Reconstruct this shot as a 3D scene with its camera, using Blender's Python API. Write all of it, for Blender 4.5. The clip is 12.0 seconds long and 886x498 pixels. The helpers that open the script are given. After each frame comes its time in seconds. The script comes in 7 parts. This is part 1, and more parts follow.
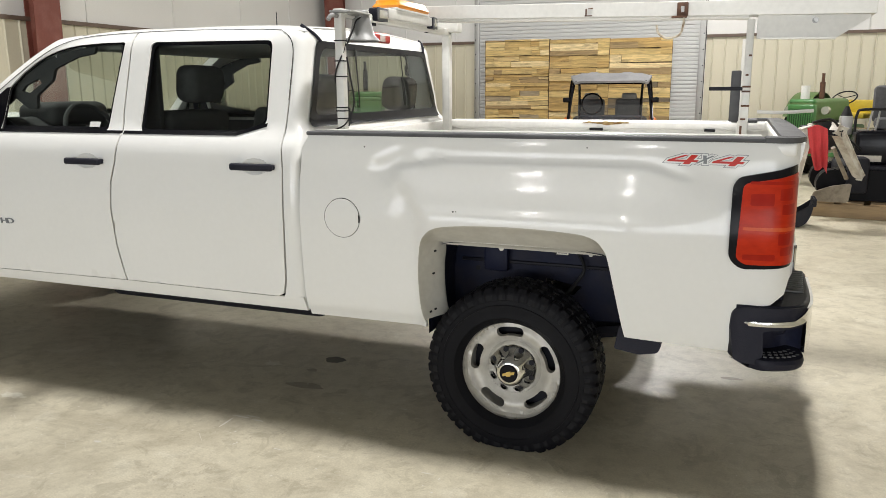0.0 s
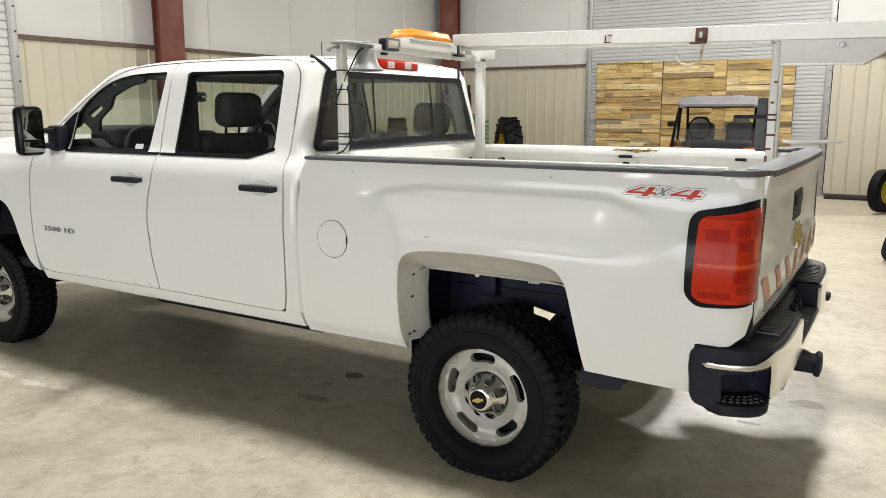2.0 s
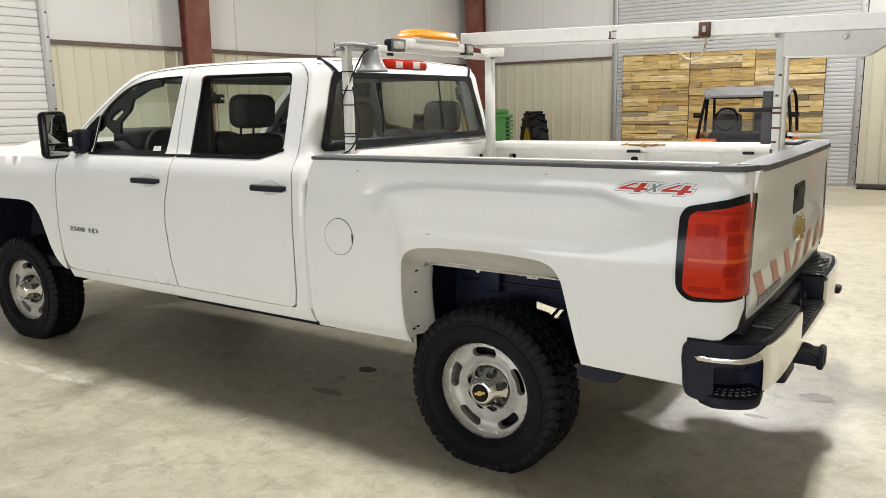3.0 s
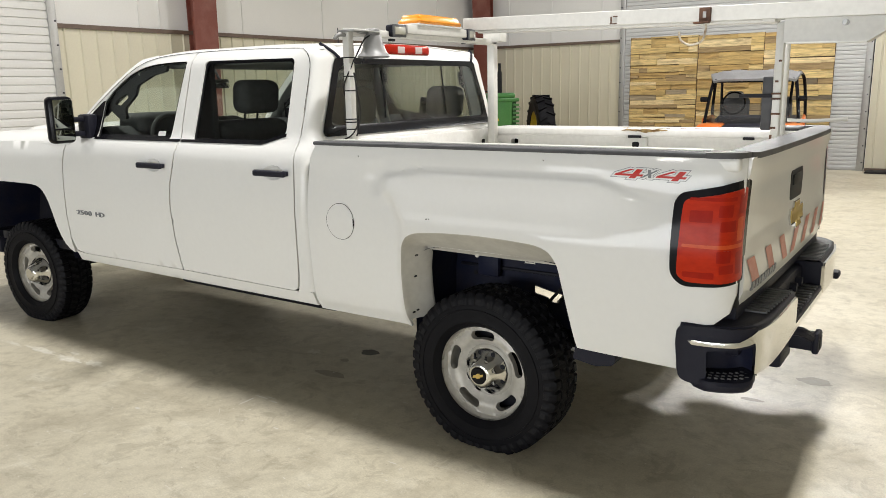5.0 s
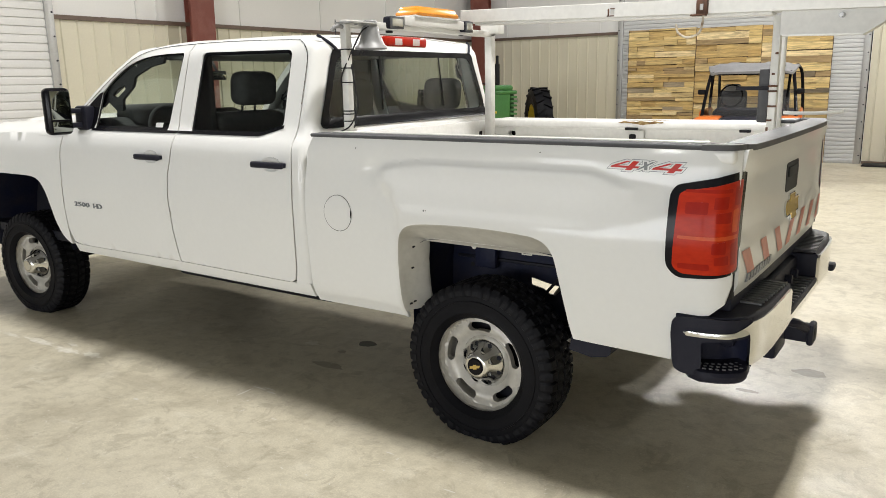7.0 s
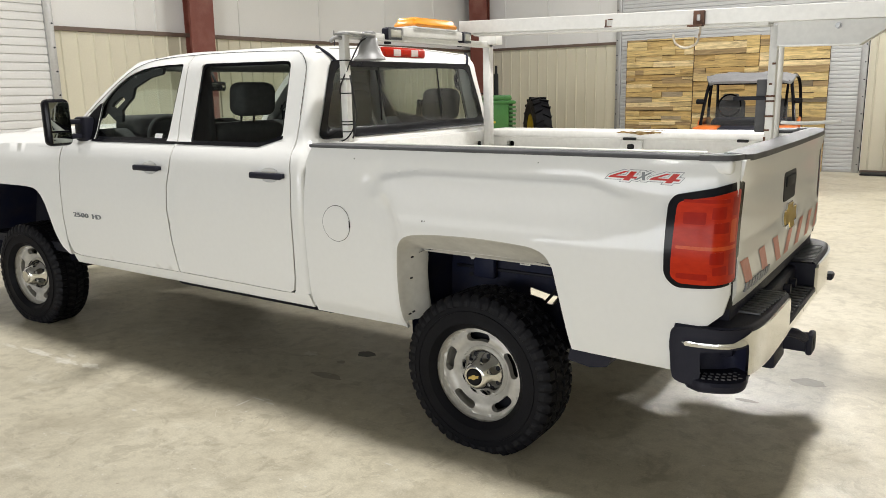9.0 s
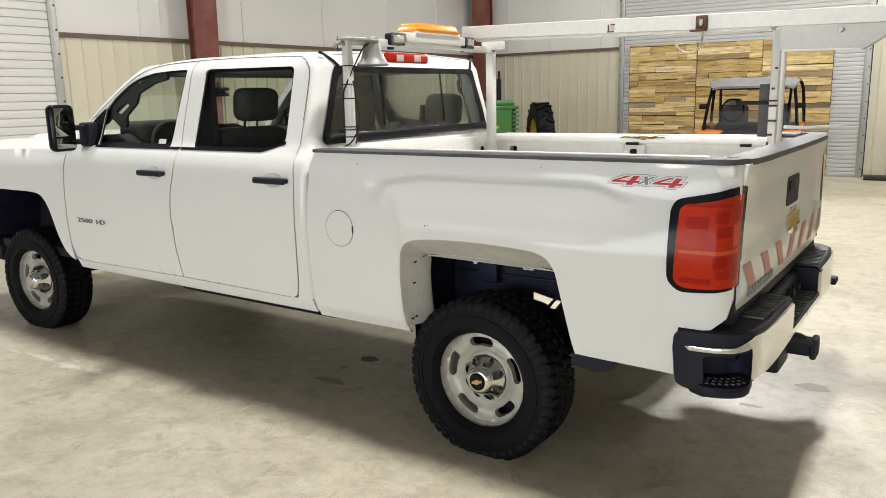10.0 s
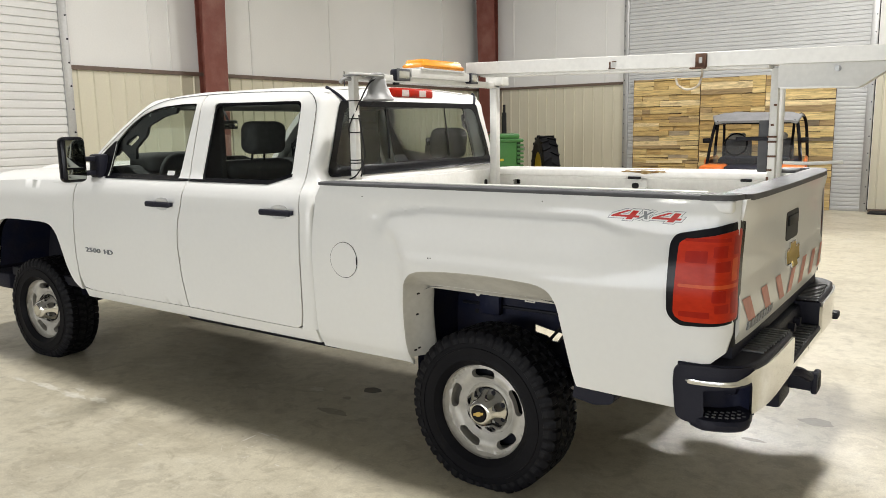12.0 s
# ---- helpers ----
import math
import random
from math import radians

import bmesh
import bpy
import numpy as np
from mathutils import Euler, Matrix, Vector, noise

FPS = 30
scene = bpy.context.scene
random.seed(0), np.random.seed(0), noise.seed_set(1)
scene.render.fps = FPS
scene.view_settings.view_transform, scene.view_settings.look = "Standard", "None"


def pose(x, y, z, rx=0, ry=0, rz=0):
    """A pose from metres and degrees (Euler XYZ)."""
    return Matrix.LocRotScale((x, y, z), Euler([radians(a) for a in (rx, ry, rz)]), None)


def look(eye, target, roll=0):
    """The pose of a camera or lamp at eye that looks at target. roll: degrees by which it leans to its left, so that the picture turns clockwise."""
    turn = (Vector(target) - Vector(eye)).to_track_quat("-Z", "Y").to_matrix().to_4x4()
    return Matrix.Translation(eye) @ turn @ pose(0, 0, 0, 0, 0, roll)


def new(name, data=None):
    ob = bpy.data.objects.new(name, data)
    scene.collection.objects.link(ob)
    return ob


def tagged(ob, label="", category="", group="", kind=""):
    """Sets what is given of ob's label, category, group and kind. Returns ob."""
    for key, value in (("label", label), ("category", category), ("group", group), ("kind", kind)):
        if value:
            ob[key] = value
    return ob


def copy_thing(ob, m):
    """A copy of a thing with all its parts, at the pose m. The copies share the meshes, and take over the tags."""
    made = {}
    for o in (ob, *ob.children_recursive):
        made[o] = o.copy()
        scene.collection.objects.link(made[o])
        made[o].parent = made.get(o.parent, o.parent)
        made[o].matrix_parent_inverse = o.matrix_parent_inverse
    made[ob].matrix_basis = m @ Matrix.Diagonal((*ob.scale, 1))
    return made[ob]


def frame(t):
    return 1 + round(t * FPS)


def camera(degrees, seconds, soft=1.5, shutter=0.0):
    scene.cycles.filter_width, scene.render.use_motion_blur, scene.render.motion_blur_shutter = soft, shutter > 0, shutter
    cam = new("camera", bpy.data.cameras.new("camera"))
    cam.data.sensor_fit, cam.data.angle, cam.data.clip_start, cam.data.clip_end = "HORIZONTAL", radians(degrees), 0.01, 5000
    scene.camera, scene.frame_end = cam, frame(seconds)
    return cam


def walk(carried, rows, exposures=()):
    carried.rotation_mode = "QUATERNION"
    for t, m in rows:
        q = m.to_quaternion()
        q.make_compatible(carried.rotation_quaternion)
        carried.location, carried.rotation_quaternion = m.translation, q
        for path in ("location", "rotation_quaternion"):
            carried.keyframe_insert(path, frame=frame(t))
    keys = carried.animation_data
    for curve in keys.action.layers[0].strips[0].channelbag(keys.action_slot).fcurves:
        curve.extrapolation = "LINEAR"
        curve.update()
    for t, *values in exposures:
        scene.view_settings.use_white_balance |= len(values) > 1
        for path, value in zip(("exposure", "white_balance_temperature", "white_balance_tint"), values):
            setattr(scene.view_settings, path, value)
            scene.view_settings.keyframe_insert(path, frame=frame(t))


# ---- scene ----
cam = camera(60.6, 12.0, 0.8)
PATH = [
    (0, (0.85, -3.934, 1.544), (0.142, -2.11, 1.131), -0.4),
    (0.5, (0.986, -3.913, 1.543), (0.179, -2.14, 1.093), -0.6),
    (1, (1.18, -3.79, 1.561), (0.308, -2.043, 1.129), -0.5),
    (1.5, (1.364, -3.674, 1.565), (0.425, -1.951, 1.183), -0.1),
    (2, (1.488, -3.68, 1.571), (0.456, -2.005, 1.212), -0.2),
    (2.5, (1.577, -3.675, 1.575), (0.472, -2.051, 1.199), -1.1),
    (3, (1.643, -3.662, 1.591), (0.538, -2.037, 1.219), -1.2),
    (5, (1.7, -3.674, 1.604), (0.581, -2.069, 1.19), -1.2),
    (5.5, (1.702, -3.68, 1.602), (0.581, -2.077, 1.184), -1.1),
    (6, (1.708, -3.683, 1.601), (0.589, -2.081, 1.178), -1.1),
    (6.5, (1.708, -3.68, 1.602), (0.591, -2.078, 1.171), -1.1),
    (7, (1.71, -3.684, 1.602), (0.598, -2.079, 1.169), -1.1),
    (9, (1.714, -3.682, 1.606), (0.6, -2.071, 1.197), -1.2),
    (9.5, (1.712, -3.682, 1.608), (0.595, -2.074, 1.204), -1.3),
    (10, (1.717, -3.684, 1.604), (0.595, -2.076, 1.209), -1.3),
    (10.5, (1.725, -3.685, 1.606), (0.598, -2.077, 1.225), -1.3),
    (11, (1.732, -3.691, 1.609), (0.6, -2.082, 1.249), -1.2),
    (11.5, (1.74, -3.701, 1.613), (0.604, -2.09, 1.277), -1.1),
    (12, (1.749, -3.709, 1.616), (0.608, -2.096, 1.302), -1.0),
]
walk(cam, [(t, look(eye, target, roll)) for t, eye, target, roll in PATH])

# ---- light ----
world = bpy.data.worlds.new("world")
scene.world = world
world.use_nodes = True
world.node_tree.nodes["Background"].inputs[0].default_value = (0.02, 0.022, 0.025, 1)
world.node_tree.nodes["Background"].inputs[1].default_value = 0.3

CEIL = 6.2


def lamp(m, power, across=0.3, along=0.7, colour=(1.0, 0.975, 0.95)):
    """A rectangular area light along -z of the pose m, for lamps and the assumed doorways."""
    data = bpy.data.lights.new("hall_area_light", "AREA")
    data.shape, data.size, data.size_y, data.energy, data.color = "RECTANGLE", across, along, power, colour
    ob = new("hall_area_light", data)
    ob.matrix_world = m
    return ob


# rows of high-bay lamps under the roof, and one flood lamp hung lower behind the truck
LAMPS = [(-4.4, -0.3, 166), (0.6, -0.3, 228), (-4.4, 8.4, 80), (0.3, 8.4, 225), (6.6, 9.4, 195)]
for lx, ly, power in LAMPS:
    lamp(pose(lx, ly, CEIL - 0.62), power)
FLOOD = look((-0.7, 6.8, 4.3), (0.0, 0.0, 0.4))
lamp(FLOOD, 175, 0.4, 0.3)
# two unseen flood lamps, added over the south half for small paint highlights
GLINT_FLOODS = [look((-2.8, -11.5, 5.2), (-2.0, 0, 0.9)), look((-0.7, -11.5, 5.2), (-0.5, 0, 0.9))]
for m in GLINT_FLOODS:
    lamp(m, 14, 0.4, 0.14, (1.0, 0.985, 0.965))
# two assumed doorways, unseen, added with overcast light for the truck's near side
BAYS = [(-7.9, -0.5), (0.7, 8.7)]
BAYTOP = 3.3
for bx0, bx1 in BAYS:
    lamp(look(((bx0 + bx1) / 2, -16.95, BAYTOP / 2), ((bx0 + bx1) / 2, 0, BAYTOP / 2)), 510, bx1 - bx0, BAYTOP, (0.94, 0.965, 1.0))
scene.view_settings.exposure = 0.27


# ---- materials ----
def mat(name, col, rough=0.5, metal=0.0, col2=None, scale=3.0, amount=0.5, fine=40.0, fine_amount=0.06, bump=0.0, bscale=80.0,
        coat=0.0, coat_rough=0.08, spec=0.5, per_object=0.0, stretch=(1, 1, 1), rough2=None, detail=4.0):
    """A surface with a base colour, a second one in patches, fine grain, relief and a clear coat."""
    m = bpy.data.materials.new(name)
    m.use_nodes = True
    nt = m.node_tree
    n, l = nt.nodes, nt.links
    b = n["Principled BSDF"]
    co = n.new("ShaderNodeTexCoord")
    mp = n.new("ShaderNodeMapping")
    mp.inputs["Scale"].default_value = stretch
    l.new(co.outputs["Object"], mp.inputs[0])
    big = n.new("ShaderNodeTexNoise")
    big.inputs["Scale"].default_value, big.inputs["Detail"].default_value = scale, detail
    l.new(mp.outputs[0], big.inputs[0])
    ramp = n.new("ShaderNodeValToRGB")
    ramp.color_ramp.elements[0].position, ramp.color_ramp.elements[1].position = 0.5 - 0.25 * (1 - amount) - 0.02, 0.72
    l.new(big.outputs[0], ramp.inputs[0])
    mix = n.new("ShaderNodeMixRGB")
    c2 = col2 or tuple(c * 0.82 for c in col)
    mix.inputs[1].default_value, mix.inputs[2].default_value = (*col, 1), (*c2, 1)
    mul = n.new("ShaderNodeMath")
    mul.operation = "MULTIPLY"
    mul.inputs[1].default_value = amount
    l.new(ramp.outputs[0], mul.inputs[0])
    l.new(mul.outputs[0], mix.inputs[0])
    small = n.new("ShaderNodeTexNoise")
    small.inputs["Scale"].default_value, small.inputs["Detail"].default_value = fine, 3
    l.new(mp.outputs[0], small.inputs[0])
    hsv = n.new("ShaderNodeHueSaturation")
    val = n.new("ShaderNodeMapRange")
    val.inputs[1].default_value, val.inputs[2].default_value = 0.3, 0.7
    val.inputs[3].default_value, val.inputs[4].default_value = 1 - fine_amount, 1 + fine_amount
    l.new(small.outputs[0], val.inputs[0])
    last = val.outputs[0]
    if per_object:
        info = n.new("ShaderNodeObjectInfo")
        vr = n.new("ShaderNodeMapRange")
        vr.inputs[3].default_value, vr.inputs[4].default_value = 1 - per_object, 1 + per_object
        l.new(info.outputs["Random"], vr.inputs[0])
        mm = n.new("ShaderNodeMath")
        mm.operation = "MULTIPLY"
        l.new(last, mm.inputs[0])
        l.new(vr.outputs[0], mm.inputs[1])
        last = mm.outputs[0]
    l.new(last, hsv.inputs["Value"])
    l.new(mix.outputs[0], hsv.inputs["Color"])
    l.new(hsv.outputs[0], b.inputs["Base Color"])
    b.inputs["Metallic"].default_value = metal
    b.inputs["Roughness"].default_value = rough
    b.inputs["Specular IOR Level"].default_value = spec
    if rough2 is not None:
        rr = n.new("ShaderNodeMapRange")
        rr.inputs[3].default_value, rr.inputs[4].default_value = rough, rough2
        l.new(big.outputs[0], rr.inputs[0])
        l.new(rr.outputs[0], b.inputs["Roughness"])
    if coat:
        b.inputs["Coat Weight"].default_value, b.inputs["Coat Roughness"].default_value = coat, coat_rough
    if bump:
        bt = n.new("ShaderNodeTexNoise")
        bt.inputs["Scale"].default_value, bt.inputs["Detail"].default_value = bscale, 5
        l.new(mp.outputs[0], bt.inputs[0])
        bp = n.new("ShaderNodeBump")
        bp.inputs["Strength"].default_value, bp.inputs["Distance"].default_value = bump, 0.01
        l.new(bt.outputs[0], bp.inputs["Height"])
        l.new(bp.outputs[0], b.inputs["Normal"])
    return m


def glass(name, tint, rough=0.0):
    m = bpy.data.materials.new(name)
    m.use_nodes = True
    nt = m.node_tree
    n, l = nt.nodes, nt.links
    out = n["Material Output"]
    n.remove(n["Principled BSDF"])
    tr = n.new("ShaderNodeBsdfTransparent")
    tr.inputs[0].default_value = (*tint, 1)
    gl = n.new("ShaderNodeBsdfGlossy")
    gl.inputs["Roughness"].default_value = rough + 0.01
    fr = n.new("ShaderNodeFresnel")
    fr.inputs[0].default_value = 1.5
    mx = n.new("ShaderNodeMixShader")
    l.new(fr.outputs[0], mx.inputs[0])
    l.new(tr.outputs[0], mx.inputs[1])
    l.new(gl.outputs[0], mx.inputs[2])
    l.new(mx.outputs[0], out.inputs[0])
    return m


def concrete():
    """A sealed slab: pale grey-cream, cloudy, with darker stains, worn light spots and fine pits."""
    m = bpy.data.materials.new("polished_concrete")
    m.use_nodes = True
    nt = m.node_tree
    n, l = nt.nodes, nt.links
    b = n["Principled BSDF"]
    co = n.new("ShaderNodeTexCoord")

    def noise_tex(scale, detail, lo, hi, rough=0.55, distort=0.0):
        t = n.new("ShaderNodeTexNoise")
        t.inputs["Scale"].default_value, t.inputs["Detail"].default_value, t.inputs["Roughness"].default_value = scale, detail, rough
        t.inputs["Distortion"].default_value = distort
        l.new(co.outputs["Object"], t.inputs[0])
        r = n.new("ShaderNodeMapRange")
        r.inputs[1].default_value, r.inputs[2].default_value = lo, hi
        l.new(t.outputs[0], r.inputs[0])
        return t, r.outputs[0]

    def mixed(fac, a, c, k=1.0):
        x = n.new("ShaderNodeMixRGB")
        if k != 1.0:
            q = n.new("ShaderNodeMath")
            q.operation = "MULTIPLY"
            q.inputs[1].default_value = k
            l.new(fac, q.inputs[0])
            fac = q.outputs[0]
        l.new(fac, x.inputs[0])
        if isinstance(a, tuple):
            x.inputs[1].default_value = (*a, 1)
        else:
            l.new(a, x.inputs[1])
        x.inputs[2].default_value = (*c, 1)
        return x.outputs[0]
    _, cloud = noise_tex(0.7, 5, 0.35, 0.7)
    _, stain = noise_tex(1.7, 8, 0.52, 0.72, 0.66, 1.2)
    _, pale = noise_tex(4.0, 9, 0.56, 0.70, 0.68, 0.6)
    _, fleck = noise_tex(34, 4, 0.70, 0.76)
    _, grain = noise_tex(120, 3, 0.3, 0.7)
    c = mixed(cloud, (0.62, 0.575, 0.445), (0.52, 0.475, 0.36))
    c = mixed(stain, c, (0.28, 0.24, 0.165), 0.55)
    c = mixed(pale, c, (0.71, 0.68, 0.565), 0.6)
    c = mixed(fleck, c, (0.72, 0.70, 0.63), 0.4)
    # trowel sweeps and drag scratches in two directions
    for turn, lo, hi, k, tone in ((0.5, 0.64, 0.72, 0.35, (0.66, 0.64, 0.56)), (-0.9, 0.62, 0.74, 0.30, (0.34, 0.30, 0.22))):
        scr = n.new("ShaderNodeTexNoise")
        scr.inputs["Scale"].default_value, scr.inputs["Detail"].default_value, scr.inputs["Distortion"].default_value = 3.0, 7, 0.6
        mpx = n.new("ShaderNodeMapping")
        mpx.inputs["Rotation"].default_value, mpx.inputs["Scale"].default_value = (0, 0, turn), (1.0, 7, 1)
        l.new(co.outputs["Object"], mpx.inputs[0])
        l.new(mpx.outputs[0], scr.inputs[0])
        sr = n.new("ShaderNodeMapRange")
        sr.inputs[1].default_value, sr.inputs[2].default_value = lo, hi
        l.new(scr.outputs[0], sr.inputs[0])
        c = mixed(sr.outputs[0], c, tone, k)
    _, mott = noise_tex(11, 7, 0.46, 0.66, 0.72)
    c = mixed(mott, c, (0.32, 0.285, 0.205), 0.5)
    _, blotch = noise_tex(5.0, 10, 0.54, 0.60, 0.75, 0.6)
    c = mixed(blotch, c, (0.30, 0.265, 0.19), 0.45)
    _, speck = noise_tex(48, 2, 0.72, 0.76)
    c = mixed(speck, c, (0.78, 0.76, 0.70), 0.6)
    _, pit = noise_tex(36, 3, 0.70, 0.75)
    c = mixed(pit, c, (0.14, 0.12, 0.09), 0.5)
    c = mixed(grain, c, (0.30, 0.27, 0.205), 0.36)
    l.new(c, b.inputs["Base Color"])
    _, rr = noise_tex(2.2, 5, 0.3, 0.7)
    rm = n.new("ShaderNodeMapRange")
    rm.inputs[3].default_value, rm.inputs[4].default_value = 0.30, 0.52
    l.new(rr, rm.inputs[0])
    l.new(rm.outputs[0], b.inputs["Roughness"])
    bt, _ = noise_tex(60, 6, 0, 1)
    bp = n.new("ShaderNodeBump")
    bp.inputs["Strength"].default_value, bp.inputs["Distance"].default_value = 0.12, 0.006
    l.new(bt.outputs[0], bp.inputs["Height"])
    l.new(bp.outputs[0], b.inputs["Normal"])
    return m


CONCRETE = concrete()
PAINT = mat("white_car_paint", (0.79, 0.79, 0.765), 0.55, coat=0.6, coat_rough=0.08, spec=0.2, col2=(0.76, 0.755, 0.725), scale=1.5, amount=0.4, fine_amount=0.008)
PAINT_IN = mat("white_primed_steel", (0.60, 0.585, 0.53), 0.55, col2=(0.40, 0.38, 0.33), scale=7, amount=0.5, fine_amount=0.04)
BEDPAINT = mat("worn_white_bed_paint", (0.79, 0.785, 0.755), 0.42, col2=(0.70, 0.68, 0.63), scale=6, amount=0.5, fine_amount=0.04, coat=0.3)
RACKPAINT = mat("worn_white_rack_paint", (0.66, 0.655, 0.62), 0.4, col2=(0.56, 0.54, 0.49), scale=3, amount=0.3, fine_amount=0.04)
RUST = mat("rusty_steel", (0.12, 0.055, 0.03), 0.8, col2=(0.05, 0.03, 0.022), scale=25, amount=0.8, bump=0.3)
RUSTLIGHT = mat("surface_rust", (0.20, 0.11, 0.035), 0.8, col2=(0.50, 0.38, 0.17), scale=34, amount=0.7, bump=0.2)
HOOKSTEEL = mat("worn_painted_hook", (0.55, 0.50, 0.40), 0.6, col2=(0.20, 0.11, 0.05), scale=28, amount=0.9)
BLACK = mat("black_textured_plastic", (0.014, 0.0145, 0.024), 0.5, col2=(0.021, 0.021, 0.030), scale=12, amount=0.5, fine=150, bump=0.15, bscale=260, spec=0.18)
GLOSSBLACK = mat("gloss_black_plastic", (0.007, 0.007, 0.009), 0.22, coat=0.06, spec=0.12, fine_amount=0.02)
CAPGREY = mat("faded_black_rail_cap", (0.075, 0.076, 0.08), 0.6, col2=(0.13, 0.13, 0.135), scale=8, amount=0.5, bump=0.1, bscale=200, spec=0.25)
CAPTOP = mat("sun_faded_grey_cap", (0.075, 0.076, 0.079), 0.6, col2=(0.12, 0.12, 0.124), scale=10, amount=0.5, bump=0.1, bscale=200, spec=0.3)
TREAD = mat("dusty_worn_tread", (0.012, 0.012, 0.014), 0.75, col2=(0.009, 0.009, 0.010), scale=30, amount=0.8, bump=0.2, bscale=160, spec=0.2)
RUBBER = mat("tyre_rubber", (0.006, 0.006, 0.0075), 0.5, col2=(0.008, 0.008, 0.010), scale=14, amount=0.6, bump=0.15, bscale=120, spec=0.1)
# pale base holds the sheen on the scuffed black ribs and studs
PADRIB = mat("scuffed_sheen_rib", (0.085, 0.087, 0.092), 0.45, col2=(0.14, 0.14, 0.145), scale=40, amount=0.6)
CHROME = mat("chrome", (0.78, 0.78, 0.76), 0.12, 1.0, col2=(0.55, 0.54, 0.52), scale=20, amount=0.3)
RIMSILVER = mat("silver_painted_steel_wheel", (0.50, 0.485, 0.445), 0.42, 0.25, col2=(0.34, 0.32, 0.275), scale=16, amount=0.55, bump=0.04, bscale=120)
DARKSTEEL = mat("dark_chassis_steel", (0.009, 0.010, 0.016), 0.55, 0.1, col2=(0.022, 0.019, 0.020), scale=15, amount=0.5, bump=0.15, spec=0.25)
GOLD = mat("gold_emblem", (0.62, 0.44, 0.13), 0.25, 0.35, fine_amount=0.03)
GASKET = mat("black_rubber_gasket", (0.012, 0.012, 0.013), 0.6, spec=0.25)
SEAT = mat("dark_grey_seat_cloth", (0.085, 0.086, 0.09), 0.9, col2=(0.12, 0.12, 0.125), scale=20, spec=0.25)
DASH = mat("charcoal_dashboard_plastic", (0.075, 0.076, 0.08), 0.6, bump=0.1, bscale=250, spec=0.25)
HEADLINER = mat("grey_headliner", (0.30, 0.30, 0.28), 0.9)
SIDEGLASS = glass("tinted_side_glass", (0.78, 0.82, 0.77))
REARGLASS = glass("tinted_rear_glass", (0.77, 0.82, 0.77))
CLEARGLASS = glass("clear_windscreen_glass", (0.80, 0.85, 0.82))
MIRROR = mat("mirror_glass", (0.32, 0.34, 0.31), 0.02, 1.0, fine_amount=0.0, amount=0.0)
REDLENS = mat("red_lamp_lens", (0.50, 0.031, 0.008), 0.3, spec=0.1, coat=0.07, col2=(0.38, 0.018, 0.005), scale=11, amount=0.8, stretch=(1.0, 1.0, 2.4))
REDDARK = mat("dark_red_lens_inset", (0.33, 0.014, 0.006), 0.3, spec=0.1, coat=0.07, col2=(0.38, 0.022, 0.008), scale=24, amount=0.6)
REDPALE = mat("bright_red_lens_band", (0.62, 0.10, 0.025), 0.3, spec=0.1, coat=0.07, col2=(0.55, 0.05, 0.01), scale=30, amount=0.5)
# navy base paints in the bluish light of wheelhouses and bumper hollows
WELL = mat("navy_lit_recess", (0.009, 0.0115, 0.030), 0.55, col2=(0.026, 0.023, 0.028), scale=9, amount=0.6, bump=0.3, bscale=30, spec=0.2)
CLEARLENS = mat("clear_lamp_lens", (0.52, 0.44, 0.42), 0.15, coat=1.0)
AMBER = mat("amber_lamp_lens", (0.80, 0.29, 0.015), 0.3, coat=0.4, col2=(0.68, 0.22, 0.01), scale=10)
LAMPGLASS = mat("work_lamp_glass", (0.45, 0.44, 0.38), 0.12, 0.3, coat=1.0)
DECALRED = mat("red_decal", (0.55, 0.035, 0.025), 0.35, spec=0.2)
DECALGREY = mat("grey_decal", (0.22, 0.23, 0.24), 0.35, spec=0.2)
DECALWHITE = mat("white_decal", (0.78, 0.78, 0.76), 0.35)
STRIPE = mat("faded_red_reflective_stripe", (0.50, 0.17, 0.12), 0.4, col2=(0.60, 0.28, 0.22), scale=18, amount=0.6)
HORNGREY = mat("dull_grey_horn_metal", (0.25, 0.25, 0.245), 0.5, 0.2, col2=(0.20, 0.20, 0.195), scale=9, amount=0.5)
GALV = mat("galvanised_steel_track", (0.42, 0.42, 0.41), 0.45, 0.6, col2=(0.34, 0.34, 0.33), scale=10)
DOORWHITE = mat("white_roll_up_door", (0.65, 0.645, 0.625), 0.45, col2=(0.58, 0.575, 0.555), scale=2, amount=0.4, fine_amount=0.02)
DOORGREY = mat("grey_roll_up_door", (0.52, 0.525, 0.52), 0.45, col2=(0.45, 0.45, 0.45), scale=2, amount=0.4, fine_amount=0.02)
LINER = mat("cream_ribbed_steel_liner", (0.60, 0.565, 0.44), 0.42, col2=(0.54, 0.505, 0.39), scale=1.2, amount=0.4, fine_amount=0.02)
VINYL = mat("white_insulation_vinyl", (0.71, 0.705, 0.685), 0.5, col2=(0.64, 0.635, 0.615), scale=0.9, amount=0.5, bump=0.12, bscale=3.0, fine_amount=0.015)
TRIMBROWN = mat("brown_trim_angle", (0.11, 0.075, 0.055), 0.55, col2=(0.16, 0.11, 0.08), scale=8)
REDIRON = mat("red_oxide_steel_column", (0.16, 0.042, 0.028), 0.6, col2=(0.23, 0.10, 0.075), scale=3.5, amount=0.8, fine_amount=0.08)
# unseen south walls: base darkened so that little fill bounces back
DIMWALL = mat("darkened_steel_wall", (0.16, 0.155, 0.145), 0.7, col2=(0.11, 0.105, 0.10), scale=1.2, amount=0.6)
